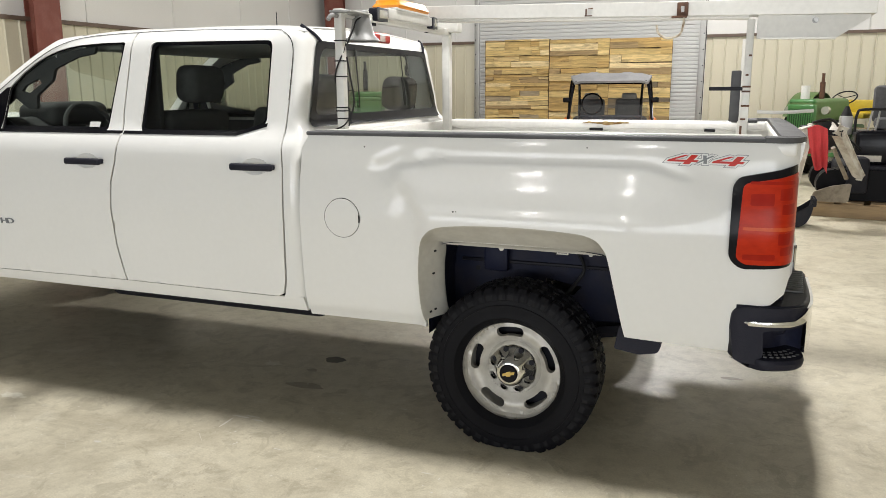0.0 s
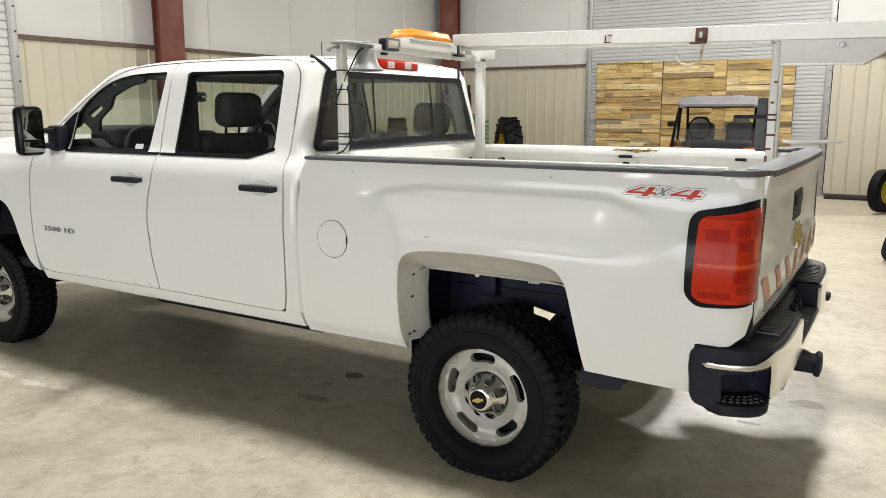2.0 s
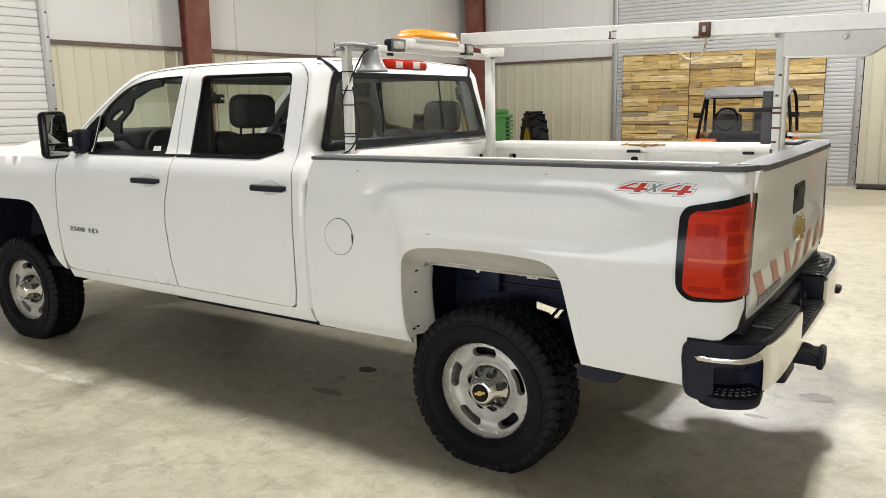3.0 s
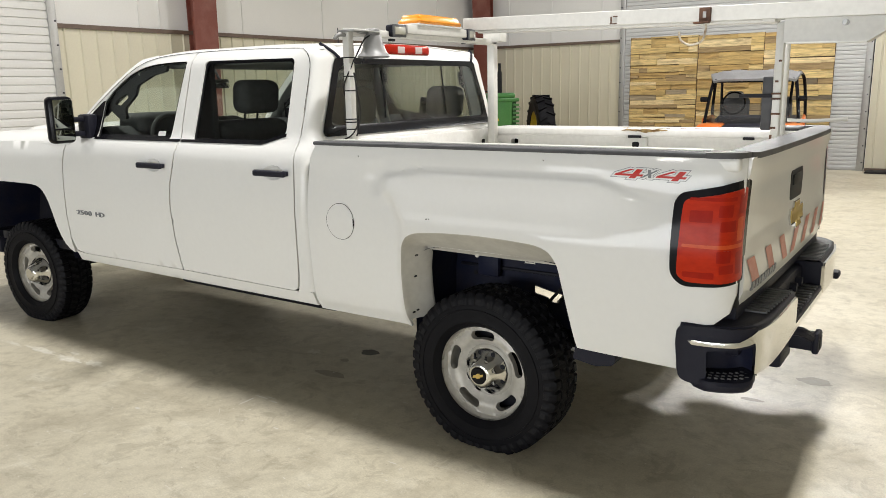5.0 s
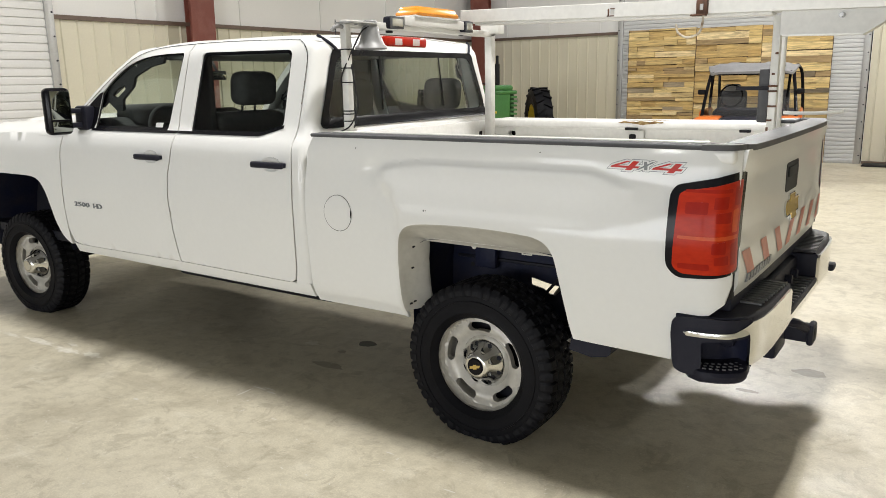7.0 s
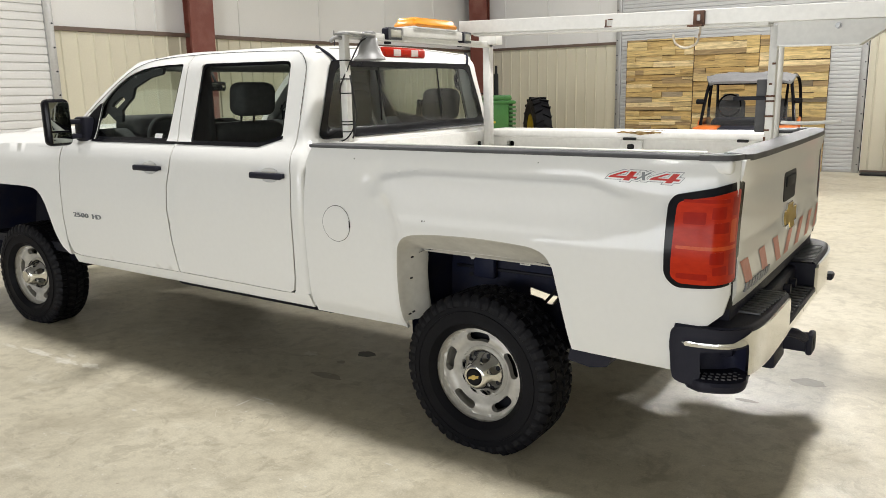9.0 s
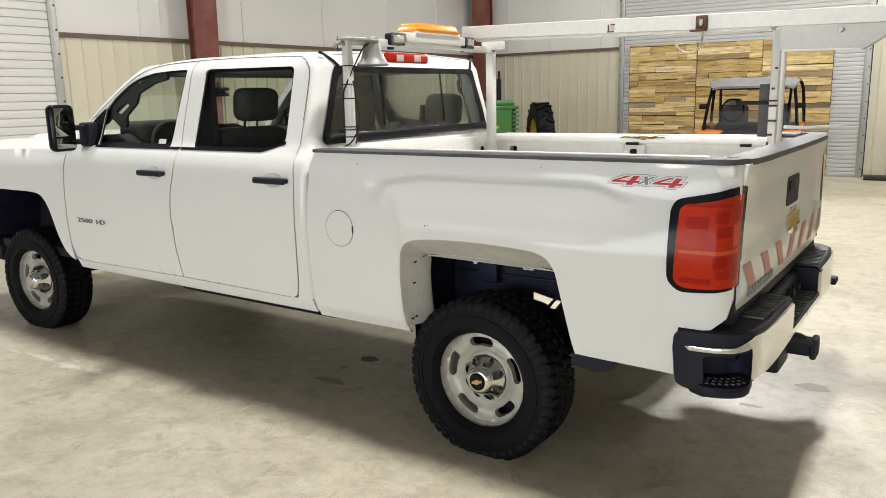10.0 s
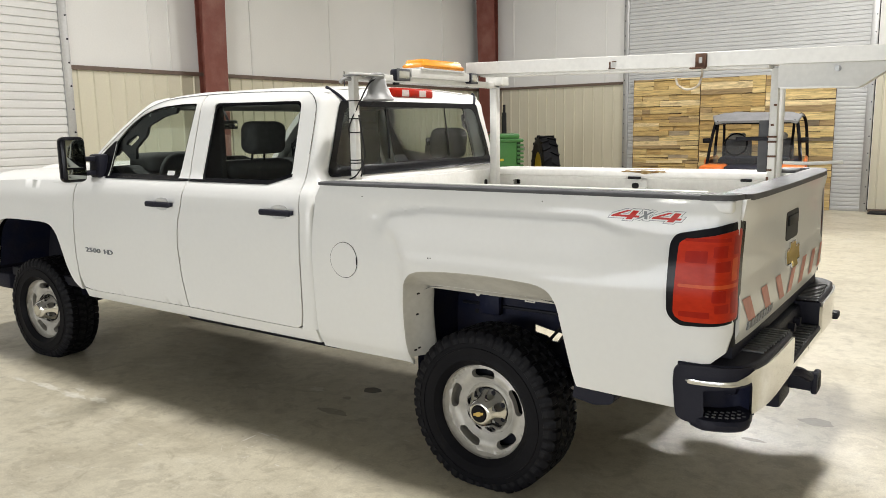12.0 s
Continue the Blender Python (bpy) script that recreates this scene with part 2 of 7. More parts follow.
# unseen roof: base set dark to cut its bounce into the truck's shadow
CEILING = mat("darkened_roof_insulation", (0.20, 0.198, 0.19), 0.7, col2=(0.16, 0.158, 0.15), scale=0.8)
LAMPBODY = mat("white_lamp_housing", (0.7, 0.7, 0.68), 0.5)


# ---- mesh helpers ----
def finish(bm, name, material, smooth=True, angle=0.7):
    me = bpy.data.meshes.new(name)
    bm.normal_update()
    for f in bm.faces:
        f.smooth = smooth
    if smooth:
        for e in bm.edges:
            e.smooth = len(e.link_faces) == 2 and e.calc_face_angle(0) < angle
    bm.to_mesh(me)
    bm.free()
    me.materials.append(material)
    return me


def part(name, bm, material, parent, label="", smooth=True):
    """One mesh object under a thing or a part."""
    me = bm if isinstance(bm, bpy.types.Mesh) else finish(bm, name, material, smooth)
    ob = new(name, me)
    ob.parent = parent
    if parent is not None:
        ob.matrix_parent_inverse = Matrix.Identity(4)
    if label:
        ob["label"] = label
    return ob


def thing(name, label, category, group="", at=(0, 0, 0)):
    """An empty at a thing's base, which its parts hang from."""
    ob = new(name)
    ob.empty_display_size = 0.1
    ob.location = at
    return tagged(ob, label, category, group)


def solid(name, bm, material, label, category="", group="", kind="", smooth=True):
    return tagged(part(name, bm, material, None, "", smooth), label, category, group, kind)


def box(bm, x0, x1, y0, y1, z0, z1, bevel=0.0, m=None, seg=2):
    """A block with rounded edges, added to bm."""
    r = bmesh.ops.create_cube(bm, size=1.0)
    vs = r["verts"]
    for v in vs:
        v.co = Vector((x0 + (v.co.x + 0.5) * (x1 - x0), y0 + (v.co.y + 0.5) * (y1 - y0), z0 + (v.co.z + 0.5) * (z1 - z0)))
    if bevel:
        es = list({e for v in vs for e in v.link_edges})
        out = bmesh.ops.bevel(bm, geom=es, offset=bevel, segments=seg, profile=0.5, affect="EDGES")
        vs = list({v for f in out["faces"] for v in f.verts} | {v for v in vs if v.is_valid})
    if m is not None:
        bmesh.ops.transform(bm, matrix=m, verts=[v for v in vs if v.is_valid])
    return bm


def B(*a, **k):
    return box(bmesh.new(), *a, **k)


def rod(bm, p, q, r, seg=10, r2=None, cap=True):
    """A round bar from p to q."""
    p, q = Vector(p), Vector(q)
    d = q - p
    out = bmesh.ops.create_cone(bm, cap_ends=cap, segments=seg, radius1=r, radius2=r if r2 is None else r2, depth=d.length)
    bmesh.ops.transform(bm, matrix=Matrix.Translation((p + q) / 2) @ d.to_track_quat("Z", "Y").to_matrix().to_4x4(), verts=out["verts"])
    return bm


def tube(bm, pts, r, seg=8):
    """A round bar bent along points."""
    pts = [Vector(p) for p in pts]
    rings = []
    for i, p in enumerate(pts):
        d = (pts[min(i + 1, len(pts) - 1)] - pts[max(i - 1, 0)]).normalized()
        q = d.to_track_quat("Z", "Y").to_matrix()
        rings.append([bm.verts.new(p + q @ Vector((r * math.cos(a), r * math.sin(a), 0))) for a in (2 * math.pi * k / seg for k in range(seg))])
    for a, b in zip(rings, rings[1:]):
        best = min(range(seg), key=lambda s: sum((a[k].co - b[(k + s) % seg].co).length for k in range(seg)))
        for k in range(seg):
            bm.faces.new((a[k], a[(k + 1) % seg], b[(k + 1 + best) % seg], b[(k + best) % seg]))
    bm.faces.new(list(reversed(rings[0])))
    bm.faces.new(rings[-1])
    bmesh.ops.recalc_face_normals(bm, faces=bm.faces[:])
    return bm


def bend(pts, n=6):
    """A smooth curve through points."""
    pts = [Vector(p) for p in pts]
    out = []
    for i in range(len(pts) - 1):
        a, b, c, d = pts[max(i - 1, 0)], pts[i], pts[i + 1], pts[min(i + 2, len(pts) - 1)]
        for k in range(n):
            t = k / n
            out.append(0.5 * (2 * b + (c - a) * t + (2 * a - 5 * b + 4 * c - d) * t * t + (3 * b - a - 3 * c + d) * t ** 3))
    return out + [pts[-1]]


def lathe(bm, profile, seg=48, m=None, arc=None):
    """A turned shape about the y axis: profile of (radius, y)."""
    rings = []
    for r, y in profile:
        rings.append([bm.verts.new((r * math.cos(a), y, r * math.sin(a))) for a in (2 * math.pi * k / seg for k in range(seg))])
    for a, b in zip(rings, rings[1:]):
        for k in range(seg):
            bm.faces.new((a[k], a[(k + 1) % seg], b[(k + 1) % seg], b[k]))
    if m is not None:
        bmesh.ops.transform(bm, matrix=m, verts=[v for r in rings for v in r])
    return bm


def inside(poly, x, y):
    r, n = False, len(poly)
    for i in range(n):
        (x0, y0), (x1, y1) = poly[i], poly[i - 1]
        if (y0 > y) != (y1 > y) and x < (x1 - x0) * (y - y0) / (y1 - y0) + x0:
            r = not r
    return r


def dense(poly, step):
    out = []
    for i, (x0, y0) in enumerate(poly):
        x1, y1 = poly[(i + 1) % len(poly)]
        n = max(1, int(math.hypot(x1 - x0, y1 - y0) / step + 0.5))
        out += [(x0 + (x1 - x0) * k / n, y0 + (y1 - y0) * k / n) for k in range(n)]
    return out


def rounded(poly, r, n=5):
    """A polygon with its corners rounded by r."""
    out = []
    for i in range(len(poly)):
        a, b, c = Vector(poly[i - 1]), Vector(poly[i]), Vector(poly[(i + 1) % len(poly)])
        ra = min(r, (a - b).length * 0.45, (c - b).length * 0.45)
        p, q = b + (a - b).normalized() * ra, b + (c - b).normalized() * ra
        for k in range(n + 1):
            t = k / n
            v = p * (1 - t) ** 2 + 2 * b * t * (1 - t) + q * t * t
            out.append((v.x, v.y))
    return out


def sheet(poly, at, step=0.05, holes=(), lip=None, back=False):
    """A pressed sheet: the inside of a flat outline, less its holes, laid on the surface at(u, v), with its edges turned in by the vector lip."""
    from mathutils.geometry import delaunay_2d_cdt
    loops = [dense(poly, step)] + [dense(h, step) for h in holes]
    pts, edges = [], []
    for lp in loops:
        k = len(pts)
        pts += lp
        edges += [(k + i, k + (i + 1) % len(lp)) for i in range(len(lp))]
    us, vs = [p[0] for p in poly], [p[1] for p in poly]
    near = np.array(pts)
    u = min(us) + step / 2
    while u < max(us):
        v = min(vs) + step / 2
        while v < max(vs):
            if inside(poly, u, v) and not any(inside(h, u, v) for h in holes) and np.min(np.hypot(near[:, 0] - u, near[:, 1] - v)) > step * 0.45:
                pts.append((u, v))
            v += step
        u += step
    co, ed, fa, *_ = delaunay_2d_cdt([Vector(p) for p in pts], edges, [], 0, 1e-7)
    bm = bmesh.new()
    vv = [bm.verts.new(at(p.x, p.y)) for p in co]
    for f in fa:
        cx, cy = sum(co[i].x for i in f) / 3, sum(co[i].y for i in f) / 3
        if inside(poly, cx, cy) and not any(inside(h, cx, cy) for h in holes):
            bm.faces.new([vv[i] for i in (reversed(f) if back else f)])
    bmesh.ops.delete(bm, geom=[v for v in bm.verts if not v.link_faces], context="VERTS")
    if lip is not None:
        lip = Vector(lip)
        rim = [e for e in bm.edges if len(e.link_faces) == 1]
        for e in rim:
            f = e.link_faces[0]
            loop = next(lo for lo in e.link_loops)
            a, b = loop.vert, loop.link_loop_next.vert
            w = [bm.verts.new(c) for c in (b.co, a.co, a.co + lip, b.co + lip)]
            bm.faces.new(w)
        bmesh.ops.remove_doubles(bm, verts=[v for v in bm.verts if len(v.link_faces) == 1], dist=1e-5)
    return bm


def step01(x, a, b):
    t = min(1.0, max(0.0, (x - a) / (b - a)))
    return t * t * (3 - 2 * t)


def lettering(text, size, depth, shear=0.0, bold=0.0, spacing=1.0):
    """Letters in the built-in font as a mesh."""
    cu = bpy.data.curves.new("letters", "FONT")
    cu.body, cu.size, cu.extrude, cu.shear, cu.offset, cu.space_character = text, size, depth, shear, bold, spacing
    cu.resolution_u = 3
    cu.align_x, cu.align_y = "CENTER", "CENTER"
    ob = new("letters", cu)
    me = bpy.data.meshes.new_from_object(ob.evaluated_get(bpy.context.evaluated_depsgraph_get()))
    bpy.data.objects.remove(ob)
    bpy.data.curves.remove(cu)
    return me

# ---- the hall ----
XL, YB, XR, YF = -8.13, 11.87, 9.0, -17.0
DADO = 2.47
floor_bm = bmesh.new()
bmesh.ops.create_grid(floor_bm, x_segments=1, y_segments=1, size=1)
for v in floor_bm.verts:
    v.co = Vector((XL - 0.3 if v.co.x < 0 else XR + 0.3, YF - 0.3 if v.co.y < 0 else YB + 0.3, 0))
solid("floor", floor_bm, CONCRETE, "sealed pale concrete slab with cloudy stains and scuffs", "floor", kind="structure", smooth=False)


def ribs(bm, length, height, pitch=0.229, rib=0.032, depth=0.022, wide=0.012):
    """Ribbed sheet steel standing in the xz plane, its ribs towards -y."""
    xs = [(0, 0)]
    x = pitch * 0.5
    while x < length - rib:
        xs += [(x - rib / 2, 0), (x - wide / 2, -depth), (x + wide / 2, -depth), (x + rib / 2, 0)]
        x += pitch
    xs.append((length, 0))
    lo = [bm.verts.new((a, b, 0)) for a, b in xs]
    hi = [bm.verts.new((a, b, height)) for a, b in xs]
    for i in range(len(xs) - 1):
        bm.faces.new((lo[i], lo[i + 1], hi[i + 1], hi[i]))
    return bm


def wall_x(name, x0, x1, y, z0, z1, label, back=0.15):
    """A plain wall along x with thickness behind it."""
    return solid(name, B(x0, x1, y, y + back, z0, z1), VINYL, label, "wall", kind="structure", smooth=False)


# back wall: insulated sheets above and round the opening of the roll-up door
GX0, GX1, GTOP = -4.40, 0.02, 4.35
wall_x("wall_north", XL, GX0 - 0.12, YB + 0.02, 0, CEIL, "white insulated wall over a cream ribbed liner")
wall_x("wall_north_east", GX1 + 0.12, XR, YB + 0.02, 0, CEIL, "white insulated wall over a cream ribbed liner")
wall_x("wall_north_head", GX0 - 0.12, GX1 + 0.12, YB + 0.02, GTOP, CEIL, "white insulated wall above the roll-up door")
for nm, a, b in (("wall_liner", XL + 0.06, GX0 - 0.13), ("wall_liner", GX1 + 0.13, XR)):
    ob = solid(nm, ribs(bmesh.new(), b - a, DADO), LINER, "cream ribbed steel wall liner", "wall liner", kind="structure", smooth=False)
    ob.location = (a, YB, 0)
    solid("trim", B(a, b, YB - 0.045, YB + 0.02, DADO, DADO + 0.055), TRIMBROWN, "brown steel angle along the top of the liner", "trim", kind="structure", smooth=False)
    solid("baseboard", B(a, b, YB - 0.03, YB + 0.02, 0, 0.05, 0.004), TRIMBROWN, "dark base angle under the liner", "baseboard", kind="structure", smooth=False)

# left wall with its own roll-up door
LD1 = 1.72
solid("wall_west", B(XL - 0.17, XL - 0.02, LD1 + 0.1, YB + 0.17, 0, CEIL), VINYL, "white insulated wall over a cream ribbed liner", "wall", kind="structure", smooth=False)
solid("wall_west_south", B(XL - 0.17, XL - 0.02, YF, LD1 - 5.0, 0, CEIL), DIMWALL, "unseen steel wall, darkened to cut fill", "wall", kind="structure", smooth=False)
solid("wall_west_head", B(XL - 0.17, XL - 0.02, LD1 - 5.0, LD1 + 0.1, 4.6, CEIL), VINYL, "white insulated wall above the roll-up door", "wall", kind="structure", smooth=False)
ob = solid("wall_liner", ribs(bmesh.new(), YB - LD1 - 0.1, DADO), LINER, "cream ribbed steel wall liner", "wall liner", kind="structure", smooth=False)
ob.matrix_world = pose(XL, LD1 + 0.1, 0, 0, 0, 90)
solid("trim", B(XL - 0.02, XL + 0.045, LD1 + 0.1, YB, DADO, DADO + 0.055), TRIMBROWN, "brown steel angle along the top of the liner", "trim", kind="structure", smooth=False)
# south wall round the two assumed doorways
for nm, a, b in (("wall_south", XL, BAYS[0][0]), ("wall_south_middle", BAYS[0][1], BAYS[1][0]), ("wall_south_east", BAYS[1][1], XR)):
    solid(nm, B(a, b, YF - 0.15, YF, 0, CEIL), DIMWALL, "unseen darkened steel wall beside an assumed doorway", "wall", kind="structure", smooth=False)
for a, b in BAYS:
    solid("wall_south_head", B(a, b, YF - 0.15, YF, BAYTOP, CEIL), DIMWALL, "unseen darkened steel wall above an assumed doorway", "wall", kind="structure", smooth=False)
solid("wall_east", B(XR, XR + 0.15, YF, YB, 0, CEIL), LINER, "cream sheet-steel wall", "wall", kind="structure", smooth=False)
solid("ceiling", B(XL - 0.17, XR + 0.15, YF - 0.15, YB + 0.17, CEIL, CEIL + 0.1), CEILING, "unseen grey roof insulation, darkened to cut bounce", "ceiling", kind="structure", smooth=False)


def seam(name, p, q, r=0.012):
    """A taped joint that stands a little proud of the vinyl."""
    bm = bmesh.new()
    x0, x1 = sorted((p[0], q[0]))
    y0, y1 = sorted((p[1], q[1]))
    box(bm, x0 - r, x1 + r, y0 - r, y1 + r, p[2], q[2], 0.006)
    solid(name, bm, VINYL, "taped vertical joint in the wall insulation", "trim", kind="structure")


for yy in (3.07, 3.40, 4.95, 6.81, 8.7, 10.4):
    seam("trim", (XL - 0.02, yy, DADO + 0.05), (XL - 0.02, yy, CEIL), 0.014)
for xx in (-7.2, -6.13, -4.95, 1.4, 2.9, 4.4):
    seam("trim", (xx, YB + 0.02, DADO + 0.05), (xx, YB + 0.02, CEIL), 0.014)


def slats(bm, length, z0, z1, pitch, depth):
    """Rolled steel curtain in the xz plane: shallow curved slats with a groove between them."""
    rows = []
    z = z0
    prof = ((0.0, 0.0), (0.06, -0.9), (0.35, -1.0), (0.7, -0.95), (0.9, -0.55), (1.0, 0.0))
    while z < z1 - 1e-4:
        for t, d in prof[:-1]:
            rows.append((z + t * pitch, d * depth))
        z += pitch
    rows.append((z, 0))
    a = [bm.verts.new((0, d, zz)) for zz, d in rows]
    b = [bm.verts.new((length, d, zz)) for zz, d in rows]
    for i in range(len(rows) - 1):
        bm.faces.new((a[i], b[i], b[i + 1], a[i + 1]))
    return bm


def roll_door(name, m, length, height, pitch, material, label, rail=0.11):
    door = thing(name, label, "roll-up door")
    door["kind"] = "structure"
    door.matrix_world = m
    part("curtain", slats(bmesh.new(), length, 0.02, height, pitch, pitch * 0.21), material, door, smooth=False)
    part("bottom_bar", B(0, length, -0.03, 0.01, 0, 0.06, 0.005), GALV, door)
    for x0 in (-rail, length):
        tr = part("guide_track", B(x0, x0 + rail, -0.05, 0.03, 0, height + 0.1, 0.004), GALV, door, "galvanised guide track")
        bolts = bmesh.new()
        for k in range(int(height / 0.3)):
            rod(bolts, (x0 + rail * (0.25 if x0 < 0 else 0.75), -0.05, 0.15 + k * 0.3), (x0 + rail * (0.25 if x0 < 0 else 0.75), -0.062, 0.15 + k * 0.3), 0.012, 6)
        part("bolts", bolts, DARKSTEEL, tr)
    return door


roll_door("door_1", pose(GX0, YB - 0.02, 0), GX1 - GX0, GTOP, 0.075, DOORGREY, "grey corrugated steel roll-up door, closed")
roll_door("door_2", pose(XL + 0.0, LD1 - 4.9, 0, 0, 0, 90), 4.9, 4.6, 0.102, DOORWHITE, "white steel roll-up door with wide slats, closed")


# ---- red-iron columns ----
def column(m, top, w0, w1, wide, label):
    """A tapered I-section: two flanges and a web, with a base plate."""
    c = thing("steel_column", label, "column", "wall columns")
    c.matrix_world = m
    for s in (0, 1):
        bm = bmesh.new()
        r = bmesh.ops.create_cube(bm, size=1.0)["verts"]
        for v in r:
            z = (v.co.z + 0.5) * top
            far = w0 + (w1 - w0) * z / top
            x = (0.0 if s == 0 else far) + v.co.x * 0.014
            v.co = Vector((x, v.co.y * (0.14 if s == 0 else wide), z))
        part("flange", bm, REDIRON, c, smooth=False)
    bm = bmesh.new()
    r = bmesh.ops.create_cube(bm, size=1.0)["verts"]
    for v in r:
        z = (v.co.z + 0.5) * top
        far = w0 + (w1 - w0) * z / top
        v.co = Vector(((v.co.x + 0.5) * far, v.co.y * 0.01, z))
    part("web", bm, REDIRON, c, smooth=False)
    part("base_plate", B(-0.05, w0 + 0.06, -0.16, 0.16, 0, 0.02, 0.003), REDIRON, c)
    return c


column(pose(XL + 0.03, 3.925, 0), CEIL, 0.26, 0.40, 0.42, "tapered red-oxide steel column against the ribbed wall")
column(pose(-7.66, YB - 0.03, 0, 0, 0, -90), CEIL, 0.26, 0.5, 0.46, "tapered red-oxide steel column beside the corner")

# lamp housings over the lights
for lx, ly, power in LAMPS:
    hb = thing("high_bay_lamp", "white linear high-bay lamp hung from the roof", "ceiling lamp", "high-bay lamps", (lx, ly, CEIL - 0.6))
    part("housing", B(-0.17, 0.17, -0.37, 0.37, 0.0, 0.09, 0.01), LAMPBODY, hb)
    for sy in (-0.3, 0.3):
        part("hanger", rod(bmesh.new(), (0, sy, 0.09), (0, sy, 0.6), 0.005, 6), GALV, hb)
fl = thing("flood_lamp", "white flood lamp hung low from the roof on a rod", "ceiling lamp")
fl.matrix_world = FLOOD
part("housing", B(-0.22, 0.22, -0.17, 0.17, 0.015, 0.10, 0.01), LAMPBODY, fl)
part("hanger", rod(bmesh.new(), (0, 0, 0.10), FLOOD.inverted() @ Vector((-0.7, 7.0, CEIL)), 0.015, 8), GALV, fl)
# housings for the two added highlight floods
for m in GLINT_FLOODS:
    sf = thing("flood_lamp", "added flood lamp, unseen, hung for paint highlights", "ceiling lamp", "hung flood lamps")
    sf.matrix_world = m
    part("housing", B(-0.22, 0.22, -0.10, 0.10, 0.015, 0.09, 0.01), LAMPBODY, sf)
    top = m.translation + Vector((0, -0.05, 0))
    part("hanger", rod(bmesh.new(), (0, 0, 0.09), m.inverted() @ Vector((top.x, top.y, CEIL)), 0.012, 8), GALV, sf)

# ---- pickup truck ----
TR = thing("pickup_truck", "white crew-cab pickup truck with dusty mud-terrain tyres and dented bed side", "truck")
CAB_Z = (0.50, 0.56, 0.62, 0.80, 1.0, 1.12, 1.22, 1.30, 1.345, 1.36, 1.78, 1.83, 1.86)
CAB_W = (0.93, 0.965, 0.975, 0.985, 0.995, 0.99, 0.985, 0.965, 0.92, 0.905, 0.778, 0.74, 0.68)
BED_W = (0.915, 0.955, 0.968, 0.982, 0.99, 0.978, 0.962, 0.955, 0.945, 0.94, 0.94, 0.94, 0.94)
ZS = np.linspace(0.4, 1.9, 301)


def soften(zs, ws):
    a = np.interp(ZS, zs, ws)
    k = np.exp(-0.5 * (np.arange(-8, 9) / 3.0) ** 2)
    return np.convolve(np.pad(a, 8, mode="edge"), k / k.sum(), mode="valid")


CABW, BEDW = soften(CAB_Z, CAB_W), soften(CAB_Z, BED_W)


def cab_w(x, z):
    w = float(np.interp(z, ZS, CABW))
    if x < -3.2:
        # front fender: crease at its shoulder, flare at the arch, taper to the nose
        w += 0.012 * step01(-x, 3.2, 3.5) * (1 - step01(z, 1.18, 1.27)) - 0.12 * step01(-x, 4.3, 4.95) ** 1.5
    return w


def back_x(z):
    """The rear face of the cab: it leans forward above the belt."""
    return -0.998 - 0.040 * step01(z, 1.335, 1.42) - 0.022 * step01(z, 1.45, 1.77) - 0.040 * step01(z, 1.765, 1.86)


def bed_w(x, z):
    w = float(np.interp(z, ZS, BEDW))
    # squared flare over the wheel: a crisp crest along its top, a crease at its front, drawn down at its rear end
    soft = step01(x, 0.60, 0.80)
    crest = 1.252 - 0.045 * step01(-x, 0.28, 0.60) - 0.045 * step01(x, 0.50, 0.70)
    face = 1 - 0.60 * min(1.0, max(0.0, (z - 1.02) / 0.22)) - 0.40 * step01(z, crest - 0.018, crest + 0.012)
    face = face * (1 - soft) + soft * (1 - step01(z, 1.02, 1.22))
    front = -0.495 + 0.80 * min(0.145, max(0.0, 1.165 - z))
    reach = step01(x, front - 0.060, front + 0.035) * (1 - step01(x, 0.45, 0.95))
    w += 0.037 * reach * face - 0.0022 * step01(x, -0.60, -0.50) * (1 - step01(x, 0.62, 0.72)) * math.exp(-(((z - crest - 0.012) / 0.011) ** 2))
    w += 0.003 * step01(x, -0.50, -0.38) * (1 - step01(x, 0.45, 0.62)) * (1 - step01(z, 1.035, 1.065))
    # shallow dents behind the fuel door
    for dx, dz, rr, d in ((-0.57, 1.20, 0.05, 0.010), (-0.50, 1.25, 0.05, 0.008), (-0.36, 1.24, 0.06, 0.006), (-0.45, 1.10, 0.04, 0.008), (-0.52, 1.13, 0.035, -0.006), (-0.62, 1.26, 0.05, -0.004)):
        w -= d * math.exp(-((x - dx) ** 2 + (z - dz) ** 2) / (rr * rr))
    if x > 0.955:
        w -= 0.088 * (1 - math.sqrt(max(0.0, 1 - ((x - 0.955) / 0.112) ** 2)))
    return w


def skin(wf, side, dw=0.0):
    return lambda u, v: (u, side * (wf(u, v) + dw), v)


WHEEL_ARCH_R = [(q.x, q.z) for q in bend([(x, 0, z) for x, z in ((-0.385, 0.53), (-0.402, 0.60), (-0.411, 0.74), (-0.397, 0.88), (-0.368, 0.937), (-0.312, 0.973), (-0.20, 0.988), (-0.02, 0.995), (0.13, 0.993), (0.245, 0.987), (0.31, 0.980), (0.360, 0.960), (0.390, 0.924), (0.409, 0.875), (0.460, 0.655), (0.480, 0.575))], 3)]
WHEEL_ARCH_F = [(q.x, q.z) for q in bend([(x, 0, z) for x, z in ((-3.23, 0.56), (-3.31, 0.62), (-3.37, 0.72), (-3.405, 0.83), (-3.442, 0.928), (-3.50, 0.992), (-3.60, 1.016), (-3.86, 1.018), (-4.12, 1.014), (-4.24, 0.985), (-4.32, 0.91), (-4.38, 0.77), (-4.42, 0.62))], 3)]
